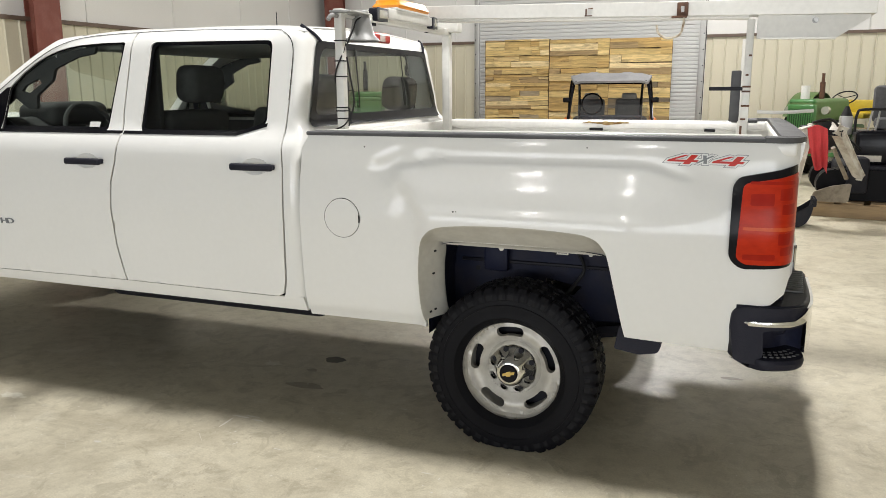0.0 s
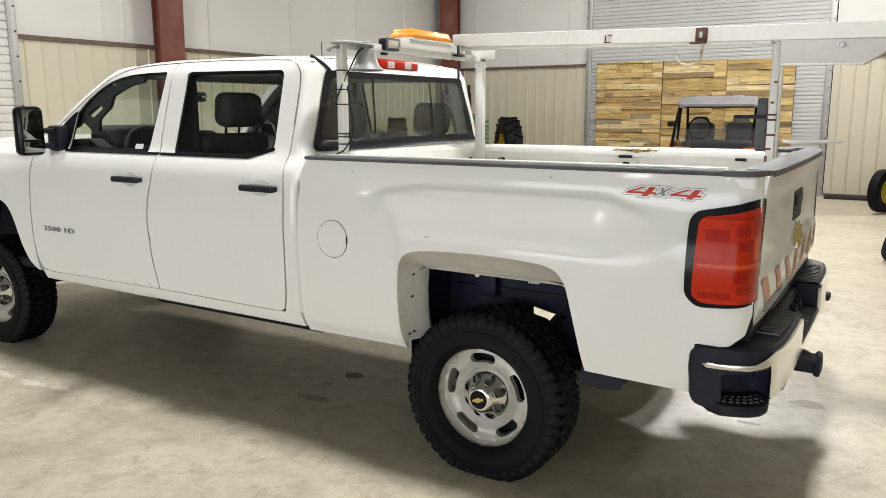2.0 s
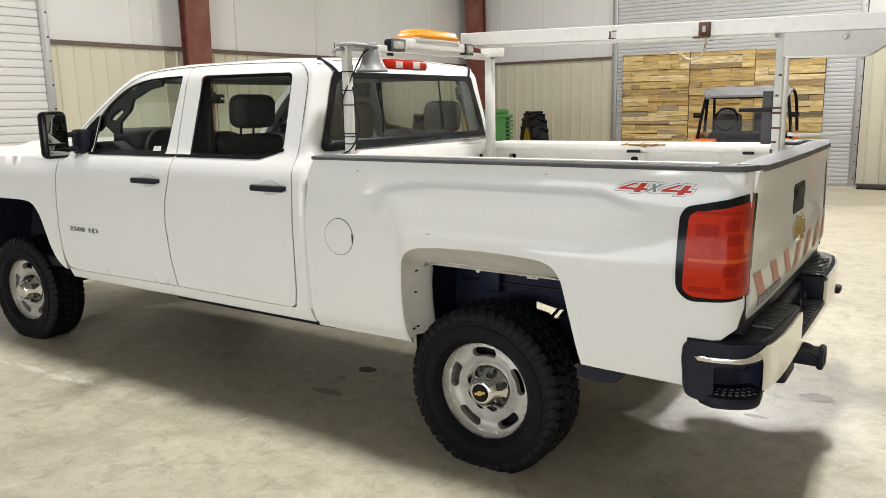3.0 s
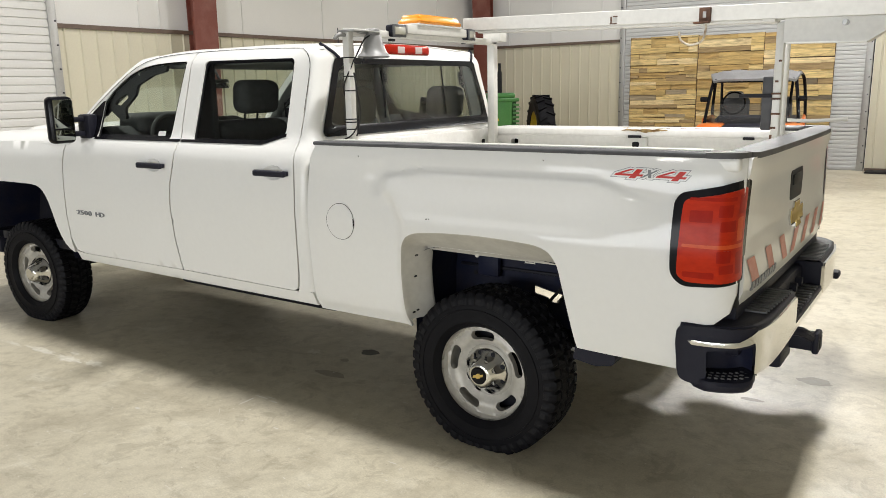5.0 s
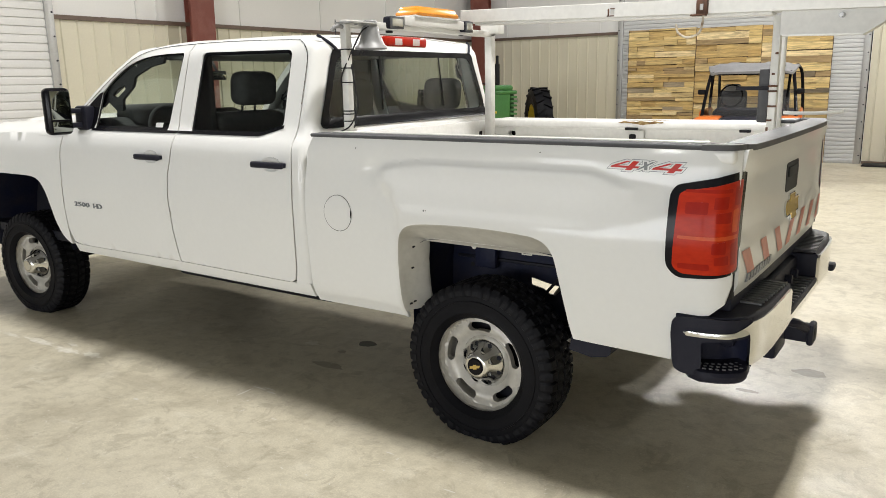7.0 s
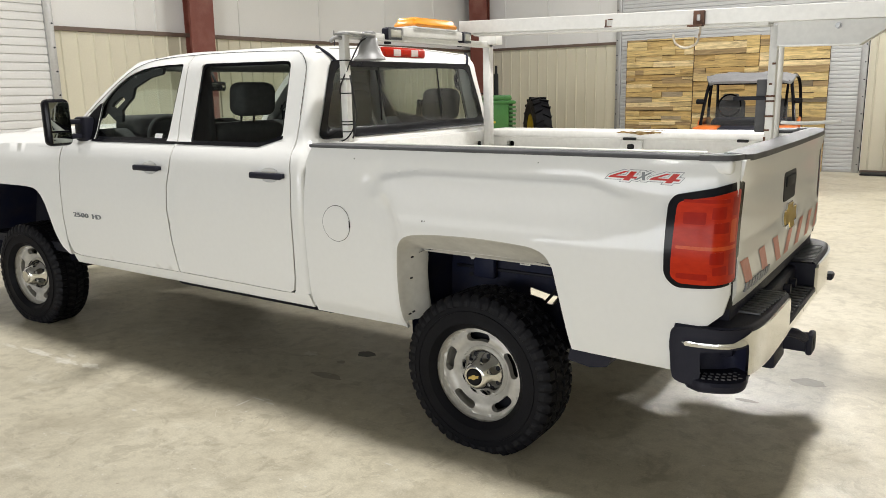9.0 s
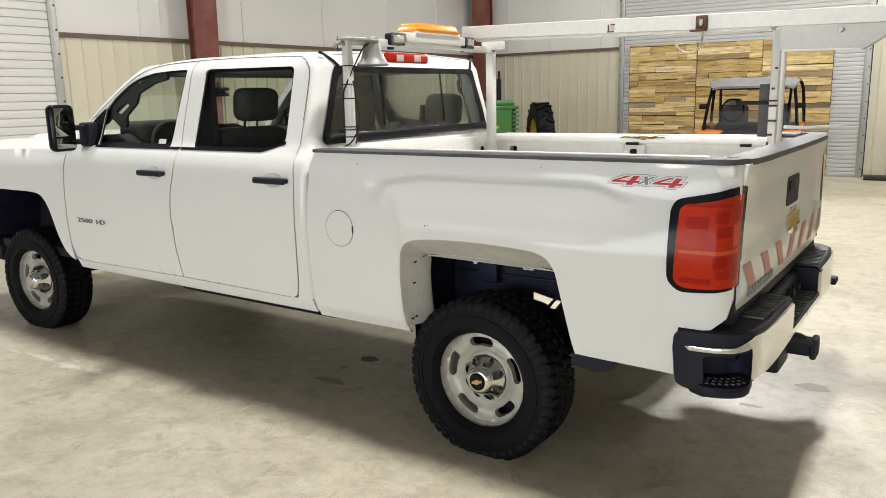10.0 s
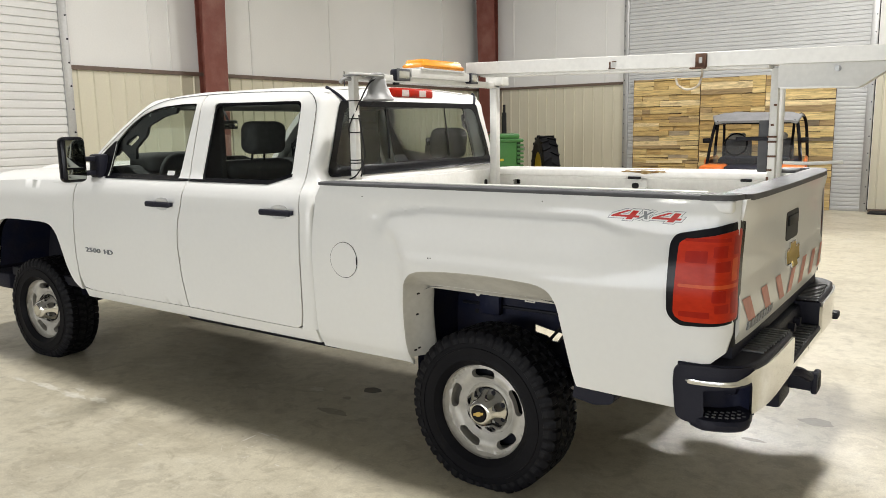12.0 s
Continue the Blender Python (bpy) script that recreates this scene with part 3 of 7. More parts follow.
FRONT_WINDOW = [(-2.90, 1.345), (-2.884, 1.562), (-2.80, 1.640), (-2.715, 1.695), (-2.65, 1.728), (-2.575, 1.754), (-2.50, 1.771), (-2.416, 1.782), (-2.27, 1.789), (-2.112, 1.790), (-2.132, 1.56), (-2.148, 1.345)]
REAR_WINDOW = rounded([(-1.945, 1.345), (-1.945, 1.785), (-1.225, 1.775), (-1.205, 1.385), (-1.34, 1.345)], 0.035)
FRONT_DOOR = [(-3.185, 1.30), (-3.212, 1.16), (-3.218, 1.01), (-3.236, 0.83), (-3.23, 0.68), (-3.19, 0.593), (-3.10, 0.577), (-2.062, 0.589), (-2.095, 0.77), (-2.103, 0.95), (-2.088, 1.10), (-2.056, 1.20), (-2.046, 1.315), (-2.066, 1.43), (-2.075, 1.838), (-2.30, 1.832), (-2.38, 1.826), (-2.45, 1.815), (-2.51, 1.801), (-2.57, 1.780), (-2.64, 1.749), (-2.707, 1.713), (-2.88, 1.602), (-3.04, 1.482), (-3.13, 1.395)]
REAR_DOOR = [(-2.052, 0.589), (-2.085, 0.77), (-2.093, 0.95), (-2.078, 1.10), (-2.046, 1.20), (-2.036, 1.315), (-2.056, 1.43), (-2.065, 1.838), (-1.90, 1.840), (-1.66, 1.838), (-1.25, 1.826), (-1.19, 1.815), (-1.148, 1.793), (-1.119, 1.760), (-1.106, 1.70), (-1.101, 1.50), (-1.103, 1.37), (-1.078, 1.20), (-1.082, 0.95), (-1.095, 0.67), (-1.11, 0.602), (-1.14, 0.586)]
ROCKER = [(-3.20, 0.518), (-1.0, 0.520), (-1.005, 0.592), (-1.09, 0.588), (-1.18, 0.583), (-2.06, 0.586), (-3.10, 0.574), (-3.20, 0.585)]
FENDER = [(-3.228, 0.57)] + WHEEL_ARCH_F[1:] + [(-4.75, 0.62), (-4.85, 0.80), (-4.88, 1.10), (-4.75, 1.25), (-4.3, 1.29), (-3.9, 1.305), (-3.195, 1.315), (-3.222, 1.16), (-3.228, 1.01), (-3.246, 0.83), (-3.24, 0.68)]
BEDSIDE = [(-0.993, 0.50)] + [(-0.395, 0.505)] + WHEEL_ARCH_R + [(0.865, 0.548), (0.872, 0.70), (0.90, 0.735), (1.0, 0.75), (1.045, 0.79), (1.06, 0.86), (1.063, 1.10), (1.063, 1.35), (-0.955, 1.345), (-0.985, 1.28), (-0.992, 1.15)]



def handle_oval(hx):
    return [(hx + 0.072 * math.cos(a), 1.200 + 0.038 * math.sin(a)) for a in np.linspace(0, 2 * math.pi, 32, endpoint=False)]


for side in (-1, 1):
    back, lip = side > 0, (0, -side * 0.022, 0)
    part("front_fender", sheet(FENDER, skin(cab_w, side), 0.05, lip=lip, back=back), PAINT, TR)
    fd = part("front_door", sheet(FRONT_DOOR, skin(cab_w, side), 0.04, holes=[rounded(FRONT_WINDOW, 0.02), handle_oval(-2.235)], lip=lip, back=back), PAINT, TR)
    rd = part("rear_door", sheet(REAR_DOOR, skin(cab_w, side), 0.04, holes=[REAR_WINDOW, handle_oval(-1.225)], lip=lip, back=back), PAINT, TR)
    # cab corner: the side behind the door turns round into the back of the cab
    bm = bmesh.new()
    rows = []
    for z in np.linspace(0.58, 1.832, 55):
        xs = float(np.interp(z, [0.58, 0.60, 0.66, 0.95, 1.20, 1.37, 1.50, 1.70, 1.760, 1.793, 1.815, 1.826, 1.834], [-1.11, -1.10, -1.085, -1.073, -1.07, -1.094, -1.094, -1.100, -1.113, -1.142, -1.184, -1.245, -1.33]))
        xb, w = back_x(z), cab_w(-2.0, z)
        r, ry = min(0.042, xb - xs - 0.002), 0.03 + 0.04 * step01(z, 1.24, 1.38)
        path = [(xs, w - 0.02), (xs, w), ((xs + xb - r) / 2, w), (xb - r, w)] + [(xb - r + r * math.sin(a), w - ry * (1 - math.cos(a))) for a in np.linspace(0.15, math.pi / 2, 9)] + [(xb, w - ry - 0.05)]
        rows.append([bm.verts.new((px, side * py, z)) for px, py in path])
    for a, b in zip(rows, rows[1:]):
        for i in range(len(a) - 1):
            bm.faces.new((a[i], a[i + 1], b[i + 1], b[i]))
    bmesh.ops.recalc_face_normals(bm, faces=bm.faces[:])
    part("cab_corner", bm, PAINT, TR)
    part("rocker_panel", sheet(ROCKER, skin(cab_w, side), 0.05, lip=lip, back=back), PAINT, TR)
    part("window_pane", sheet(rounded(FRONT_WINDOW, 0.02), skin(cab_w, side, -0.014), 0.08, back=back), SIDEGLASS, fd, "tinted side glass")
    part("window_pane", sheet(REAR_WINDOW, skin(cab_w, side, -0.014), 0.08, back=back), SIDEGLASS, rd, "tinted side glass")
    # shadow gap between the door frames and the roof
    cut = [(-3.10, 1.428), (-3.04, 1.485), (-2.88, 1.605), (-2.707, 1.716), (-2.57, 1.783), (-2.45, 1.818), (-2.30, 1.834), (-2.07, 1.841), (-1.90, 1.843), (-1.66, 1.841), (-1.25, 1.829), (-1.188, 1.818), (-1.146, 1.796), (-1.116, 1.762), (-1.103, 1.70), (-1.098, 1.50)]
    rim = [(q.x, q.z) for q in bend([(px, 0, pz) for px, pz in cut], 4)]
    part("door_gap", sheet(rim + [(px + (0.002 if px < -1.15 else -0.003), pz - 0.0032) for px, pz in reversed(rim)], skin(cab_w, side, 0.0025), 0.1, back=not back), GASKET, TR, "dark gap above the doors")
    # black seals round the glass
    for poly, door in ((rounded(FRONT_WINDOW, 0.02), fd), (REAR_WINDOW, rd)):
        cx, cz = sum(p[0] for p in poly) / len(poly), sum(p[1] for p in poly) / len(poly)
        inner = [(cx + (px - cx) * 0.955, cz + (pz - cz) * 0.93) for px, pz in poly]
        part("window_seal", sheet(poly, skin(cab_w, side, -0.010), 0.05, holes=[inner], back=back), GLOSSBLACK, door, "black window seal")
    x0, x1 = (-2.90, -2.05), (-2.03, -1.10)
    for (a, b), door in ((x0, fd), (x1, rd)):
        strip = [(a, 1.336), (b, 1.336), (b, 1.351), (a, 1.351)] if b < -2 else [(a, 1.336), (-1.355, 1.336), (-1.20, 1.378), (-1.20, 1.394), (-1.37, 1.351), (a, 1.351)]
        part("belt_moulding", sheet(strip, skin(cab_w, side, 0.006), 0.05, lip=lip, back=back), GLOSSBLACK, door)
    # door handles over shallow cups
    for hx, door in ((-2.235, fd), (-1.225, rd)):
        bm = bmesh.new()
        yy = side * (cab_w(hx, 1.20) + 0.028)
        box(bm, hx - 0.115, hx + 0.115, yy - 0.013, yy + 0.013, 1.183, 1.216, 0.011, seg=3)
        for sx in (-0.095, 0.095):
            box(bm, hx + sx - 0.016, hx + sx + 0.016, min(yy, side * 0.96), max(yy, side * 0.96), 1.188, 1.211, 0.004)
        part("door_handle", bm, BLACK, door, "black plastic door handle")
        part("handle_cup", sheet(handle_oval(hx), lambda u, v, hx=hx: (u, side * (cab_w(u, v) + 0.0012 - 0.022 * max(0, 1 - ((u - hx) / 0.072) ** 2 - ((v - 1.200) / 0.038) ** 2) ** 0.8), v), 0.010, back=back), PAINT, door)
    bs = part("bed_side", sheet(BEDSIDE, skin(bed_w, side), 0.0145 if side < 0 else 0.04, lip=(0, -side * 0.018, 0), back=back), PAINT, TR)
    # painted lip that runs from the arch edge in to the wheelhouse
    bm = bmesh.new()
    line = [q for q in WHEEL_ARCH_R if q[1] > 0.545 and (q[0] < 0.3 or q[1] > 0.87)]
    rows = []
    for yy, run in ((0.0, 0.0), (0.006, 0.06), (0.02, 0.12), (0.06, 0.38), (0.11, 0.74), (0.14, 0.97), (0.150, 1.0), (0.158, 1.0)):
        row = []
        for px, pz in line:
            ix = max(px, -0.335) if pz > 0.80 else px + 0.064
            ix = min(ix, 0.40)
            iz = pz + (0.884 - pz) * step01(pz, 0.78, 0.90) - 0.004 * px
            row.append(bm.verts.new((px + (ix - px) * run, side * (bed_w(px, pz) - yy), pz + (iz - pz) * run - (0.012 if yy > 0.155 else 0))))
        rows.append(row)
    for a, b in zip(rows, rows[1:]):
        for i in range(len(line) - 1):
            bm.faces.new((a[i], a[i + 1], b[i + 1], b[i]))
    bmesh.ops.recalc_face_normals(bm, faces=bm.faces[:])
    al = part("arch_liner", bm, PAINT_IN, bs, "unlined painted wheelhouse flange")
    for bx, bz in ((-0.375, 0.585), (-0.352, 0.600), (-0.36, 0.76), (-0.352, 0.86)):
        part("liner_bolt", rod(bmesh.new(), (bx + 0.012, side * 0.955, bz), (bx + 0.012, side * 0.968, bz), 0.0045, 8), GASKET, al)
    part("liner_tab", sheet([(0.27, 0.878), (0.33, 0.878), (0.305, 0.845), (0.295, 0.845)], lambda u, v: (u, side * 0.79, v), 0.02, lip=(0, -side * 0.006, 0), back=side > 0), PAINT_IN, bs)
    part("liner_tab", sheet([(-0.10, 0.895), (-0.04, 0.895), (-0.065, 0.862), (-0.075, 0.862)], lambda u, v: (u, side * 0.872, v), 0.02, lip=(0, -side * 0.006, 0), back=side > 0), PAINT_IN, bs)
    # wheelhouse: undercoated shell behind the flange, bluish light painted into its colour
    shell = [(q.x, q.z) for q in bend([(x, 0, z) for x, z in ((-0.40, 0.46), (-0.40, 0.70), (-0.375, 0.83), (-0.30, 0.885), (0.0, 0.90), (0.30, 0.885), (0.40, 0.83), (0.48, 0.50))], 4)]
    bm = bmesh.new()
    rows = [[bm.verts.new((px, side * yy, pz)) for px, pz in shell] for yy in (0.895, 0.80, 0.70, 0.55)]
    for a, b in zip(rows, rows[1:]):
        for i in range(len(shell) - 1):
            bm.faces.new((a[i], a[i + 1], b[i + 1], b[i]))
    part("wheelhouse_shell", bm, WELL, bs, "dark undercoated wheelhouse with bluish light in its colour")
    part("wheelhouse_back", sheet(shell, lambda u, v: (u, side * 0.55, v), 0.06, holes=[rounded([(0.055, 0.640), (0.12, 0.628), (0.15, 0.606), (0.185, 0.604), (0.205, 0.628), (0.225, 0.648), (0.14, 0.660), (0.055, 0.678)], 0.006, 2)], lip=(0, side * 0.01, 0), back=side > 0), WELL, bs)
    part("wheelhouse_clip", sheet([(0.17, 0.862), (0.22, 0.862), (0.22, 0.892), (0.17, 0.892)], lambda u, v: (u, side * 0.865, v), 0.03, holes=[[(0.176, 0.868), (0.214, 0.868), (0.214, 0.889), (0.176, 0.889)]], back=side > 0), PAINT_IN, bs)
    bm = bmesh.new()
    tunnel = [(-3.26, 0.52)] + [(px + 0.01, pz + 0.005) for px, pz in WHEEL_ARCH_F[4:]]
    rows = [[bm.verts.new((px, side * yy, pz)) for px, pz in tunnel] for yy in (0.955, 0.80, 0.58)]
    for a, b in zip(rows, rows[1:]):
        for i in range(len(tunnel) - 1):
            bm.faces.new((a[i], a[i + 1], b[i + 1], b[i]))
    part("front_wheel_tunnel", bm, WELL, TR)
    if side < 0:
        # fuel door: a round flap with a finger notch
        ring = lambda r, n=40: [(-0.775 + r * math.cos(a), 0.985 + r * math.sin(a)) for a in np.linspace(0, 2 * math.pi, n, endpoint=False)]
        part("fuel_door_gap", sheet(ring(0.0892), skin(bed_w, side, 0.0012), 0.02, holes=[ring(0.0868)], back=back), GASKET, bs)
        flap = part("fuel_door", sheet(ring(0.0865), skin(bed_w, side, 0.0022), 0.025, back=back), PAINT, bs)
        part("finger_notch", sheet(rounded([(-0.692, 0.965), (-0.684, 0.975), (-0.684, 1.0), (-0.692, 1.008)], 0.004, 2), skin(bed_w, side, 0.004), 0.02, back=back), GASKET, flap)
    # tail lamp wrapped round the corner of the bed
    def lampskin(u, v, dw=0.014, side=side):
        dw += 0.010 * (1 - ((v - 1.07) / 0.19) ** 2) + 0.006 * (1 - ((u - 0.99) / 0.15) ** 2) - 0.004
        if u <= 1.0:
            return (u, side * (bed_w(u, v) + dw), v)
        t = (u - 1.0) / 0.16
        a = t * math.pi / 2
        w = bed_w(1.0, v) + dw
        return (1.0 + (0.066 if side < 0 else 0.02) * math.sin(a), side * (w - 0.115 * (1 - math.cos(a)) * 1.0), v)
    shell = rounded([(0.842, 0.925), (0.885, 0.885), (1.16, 0.905), (1.16, 1.275), (1.05, 1.262), (0.862, 1.222), (0.842, 1.19)], 0.03)
    tl = part("tail_lamp", sheet(shell, lampskin, 0.02, lip=(0, -side * 0.03, 0), back=back), GLOSSBLACK, TR, "red tail lamp in a gloss black surround")
    red = rounded([(0.868, 0.928), (0.900, 0.905), (1.15, 0.912), (1.15, 1.245), (1.04, 1.230), (0.878, 1.200)], 0.022)
    part("lens", sheet(red, lambda u, v: lampskin(u, v, 0.020), 0.015, lip=(0, -side * 0.012, 0), back=back), REDLENS, tl, "glossy red lens")
    for a, b, c, d, mt in ((0.885, 1.145, 1.035, 1.046, REDPALE), (0.905, 0.985, 1.125, 1.165, REDDARK), (1.005, 1.075, 1.145, 1.185, REDDARK), (1.02, 1.095, 1.095, 1.130, REDDARK), (1.01, 1.08, 0.985, 1.026, REDDARK), (1.025, 1.095, 0.945, 0.975, REDDARK), (0.89, 1.0, 0.925, 0.945, REDDARK), (1.105, 1.14, 0.94, 1.02, REDDARK), (1.105, 1.14, 1.06, 1.14, REDPALE), (1.105, 1.14, 1.155, 1.22, REDDARK), (0.90, 1.09, 1.20, 1.210, REDDARK)):
        part("reflector", sheet(rounded([(a, c), (b, c), (b, d + 0.004), (a, d)], 0.005, 2), lambda u, v: lampskin(u, v, 0.0222), 0.015, back=back), mt, tl, "moulded reflector facet")

for cx, cz, r in ((-0.235, 1.045, 0.004), (-0.222, 1.046, 0.003), (-0.67, 1.30, 0.004), (0.30, 1.315, 0.003)):
    part("paint_chip", sheet([(cx + r * math.cos(a), cz + r * 0.8 * math.sin(a)) for a in np.linspace(0, 2 * math.pi, 8, endpoint=False)], skin(bed_w, -1, 0.0012), 0.02), GASKET, TR)

# roof: cross-sections lofted along the cab
def roof_z(x):
    if x < -2.1:
        return 1.884 - 0.046 * ((-x - 2.1) / 0.56) ** 2
    return 1.882 - 0.028 * max(0.0, (x + 1.75) / 0.72) ** 3


def roof_row(x):
    """A cross-section of the roof: crowned top, rounded over to the door frames."""
    row = []
    bow = 0.10 * step01(-x, 2.25, 2.72)
    zt = roof_z(x + bow * 0.7)
    ze = float(np.interp(-x - bow, (1.06, 1.13, 1.25, 1.66, 2.1, 2.3, 2.45, 2.57, 2.72), (1.812, 1.820, 1.826, 1.836, 1.836, 1.830, 1.813, 1.779, 1.704)))
    we = cab_w(-2.0, ze) - 0.003
    if x > -1.135:
        we -= 0.07 * (1 - math.sqrt(max(0.0, 1 - ((x + 1.135) / 0.078) ** 2)))
    for s in np.linspace(-1, 1, 41):
        a = abs(s)
        if a < 0.7:
            y, z = a / 0.7 * (we - 0.17), zt - 0.018 * (a / 0.7) ** 2
        else:
            t = (a - 0.7) / 0.3 * math.pi / 2
            y, z = we - 0.17 + 0.17 * math.sin(t), zt - 0.018 - (zt - 0.018 - ze) * (1 - math.cos(t))
        row.append((min(x + bow * min(1.0, y / 0.62) ** 2, back_x(z)), math.copysign(y, s), z))
    return row


bm = bmesh.new()
rows = [[bm.verts.new(q) for q in roof_row(x)] for x in list(np.linspace(-2.72, -1.18, 26)) + [-1.155, -1.135, -1.12, -1.106, -1.094, -1.083, -1.074, -1.067, -1.062]]
for a, b in zip(rows, rows[1:]):
    for i in range(40):
        bm.faces.new((a[i], b[i], b[i + 1], a[i + 1]))
last = rows[-1]
low = [bm.verts.new((v.co.x - 0.05, v.co.y * 0.97, v.co.z - 0.03)) for v in last]
for i in range(40):
    bm.faces.new((last[i], low[i], low[i + 1], last[i + 1]))
first = rows[0]
low = [bm.verts.new((v.co.x + 0.03, v.co.y * 0.97, v.co.z - 0.05)) for v in first]
for i in range(40):
    bm.faces.new((first[i], first[i + 1], low[i + 1], low[i]))
bmesh.ops.dissolve_degenerate(bm, dist=1e-5, edges=bm.edges[:])
bmesh.ops.recalc_face_normals(bm, faces=bm.faces[:])
part("roof", bm, PAINT, TR)
bm = bmesh.new()
box(bm, -2.5, -1.1, -0.66, 0.66, 1.76, 1.80, 0.01)
part("headliner", bm, HEADLINER, TR)
# windscreen, its pillars, hood
WS0, WS1 = (-3.38, 1.40), (-2.71, 1.846)


def wind(u, v):
    """Across the windscreen: u from -1 to 1, v from its foot to its head."""
    half = 0.80 * (1 - v) + 0.62 * v
    bow = 0.16 * (1 - v) + 0.10 * v
    return (WS0[0] + (WS1[0] - WS0[0]) * v + bow * u * u, u * half, WS0[1] + (WS1[1] - WS0[1]) * v + 0.03 * math.sin(v * math.pi) - 0.03 * u * u * v)


bm = bmesh.new()
rows = [[bm.verts.new(wind(u, v)) for u in np.linspace(-1, 1, 17)] for v in np.linspace(0, 1, 9)]
for a, b in zip(rows, rows[1:]):
    for i in range(16):
        bm.faces.new((a[i], a[i + 1], b[i + 1], b[i]))
part("windscreen", bm, CLEARGLASS, TR, "clear raked windscreen")
for side in (-1, 1):
    bm = bmesh.new()
    rows = []
    edge = bend([(x, 0, z) for x, z in ((-3.20, 1.31), (-3.13, 1.399), (-3.04, 1.487), (-2.88, 1.606), (-2.707, 1.717), (-2.572, 1.784), (-2.42, 1.821))], 4)
    for k, q in enumerate(edge):
        run = k / (len(edge) - 1) * 1.2
        t, over = min(1.0, run), max(0.0, run - 1.0) / 0.2
        p = Vector(wind(side, t)) + Vector((0.16 * over, 0, 0.015 * over))
        q = Vector((q.x, side * (cab_w(-2.5, q.z) + 0.001), q.z))
        c = (p + q) / 2 + Vector((-0.05, side * 0.028, 0.030 + 0.016 * t - 0.02 * over))
        row = [p * (1 - u) ** 2 + 2 * c * u * (1 - u) + q * u * u for u in (0, 0.2, 0.4, 0.6, 0.8, 1)]
        rows.append([bm.verts.new(v) for v in row + [q + Vector((0.02, -side * 0.06, -0.02)), p + Vector((0.06, -side * 0.02, -0.03))]])
    for a, b in zip(rows, rows[1:]):
        for i in range(8):
            bm.faces.new((a[i], a[(i + 1) % 8], b[(i + 1) % 8], b[i]))
    bmesh.ops.recalc_face_normals(bm, faces=bm.faces[:])
    part("windscreen_pillar", bm, PAINT, TR)
bm = bmesh.new()
rows = []
for x in np.linspace(-4.95, -3.15, 37):
    row = []
    top = 1.40 - 0.035 * (-x - 3.15) - 0.16 * step01(-x, 4.45, 4.95) ** 2
    for s in np.sin(np.linspace(-math.pi / 2, math.pi / 2, 61)):
        a = abs(s)
        edge = cab_w(x, 1.29) - 0.004
        bulge = 0.03 * step01(0.55 - a, 0, 0.12)
        z = top + bulge - 0.105 * (1 - math.sqrt(max(0.0, 1 - (max(0.0, a - 0.70) / 0.30) ** 2)))
        row.append(bm.verts.new((x, s * edge, z)))
    rows.append(row)
for a, b in zip(rows, rows[1:]):
    for i in range(60):
        bm.faces.new((a[i], b[i], b[i + 1], a[i + 1]))
bmesh.ops.recalc_face_normals(bm, faces=bm.faces[:])
part("hood", bm, PAINT, TR)
part("grille", B(-4.94, -4.86, -0.80, 0.80, 0.72, 1.18, 0.02), BLACK, TR)
part("front_bumper", B(-5.05, -4.72, -0.93, 0.93, 0.50, 0.74, 0.05, seg=3), CHROME, TR)
part("front_valance", B(-4.9, -4.42, -0.90, 0.90, 0.42, 0.55, 0.03), BLACK, TR)

# rear wall of the cab and its window
def cabback(y, z, dx=0.0):
    return (back_x(z) + dx - 0.012 * (abs(y) / 0.8) ** 4 * 0.3, y, z)


PANE = rounded([(-0.818, 1.374), (0.818, 1.374), (0.668, 1.774), (-0.668, 1.774)], 0.03)
WALL = [(-0.88, 0.9), (0.88, 0.9), (0.88, 1.28), (0.835, 1.36), (0.702, 1.79)] + [(y, z - 0.006) for x, y, z in reversed(roof_row(-1.062)) if z > 1.80] + [(-0.702, 1.79), (-0.835, 1.36), (-0.88, 1.28)]
part("cab_back", sheet(WALL, cabback, 0.03, holes=[PANE], lip=(-0.03, 0, 0)), PAINT, TR)
rw = part("rear_window", sheet(PANE, lambda u, v: cabback(u, v, 0.006), 0.06), REARGLASS, TR, "dark tinted rear window")
border = rounded([(-0.755, 1.425), (0.755, 1.425), (0.632, 1.742), (-0.632, 1.742)], 0.06)
part("window_border", sheet(PANE, lambda u, v: cabback(u, v, 0.010), 0.04, holes=[border]), GLOSSBLACK, rw, "black printed border")
for yy in (-0.30, 0.30):
    part("slider_seam", sheet([(yy - 0.008, 1.45), (yy + 0.008, 1.45), (yy * 0.95 + 0.008, 1.755), (yy * 0.95 - 0.008, 1.755)], lambda u, v: cabback(u, v, 0.011), 0.05), GLOSSBLACK, rw)
cl = part("stop_lamp", B(-1.16, -1.066, -0.20, 0.20, 1.798, 1.858, 0.018, seg=3), REDDARK, TR, "red high stop lamp with clear cargo lenses")
for yy in (-0.085, 0.085):
    part("clear_lens", B(-1.10, -1.063, yy - 0.036, yy + 0.036, 1.806, 1.848, 0.008), CLEARLENS, cl)
for side in (-1, 1):
    part("drip_strip", tube(bmesh.new(), bend([(-1.112, side * 0.712, 1.845), (back_x(1.825) + 0.002, side * 0.694, 1.825), (back_x(1.80) + 0.008, side * 0.664, 1.80), (back_x(1.772) + 0.010, side * 0.636, 1.772)]), 0.008, 8), BLACK, TR)

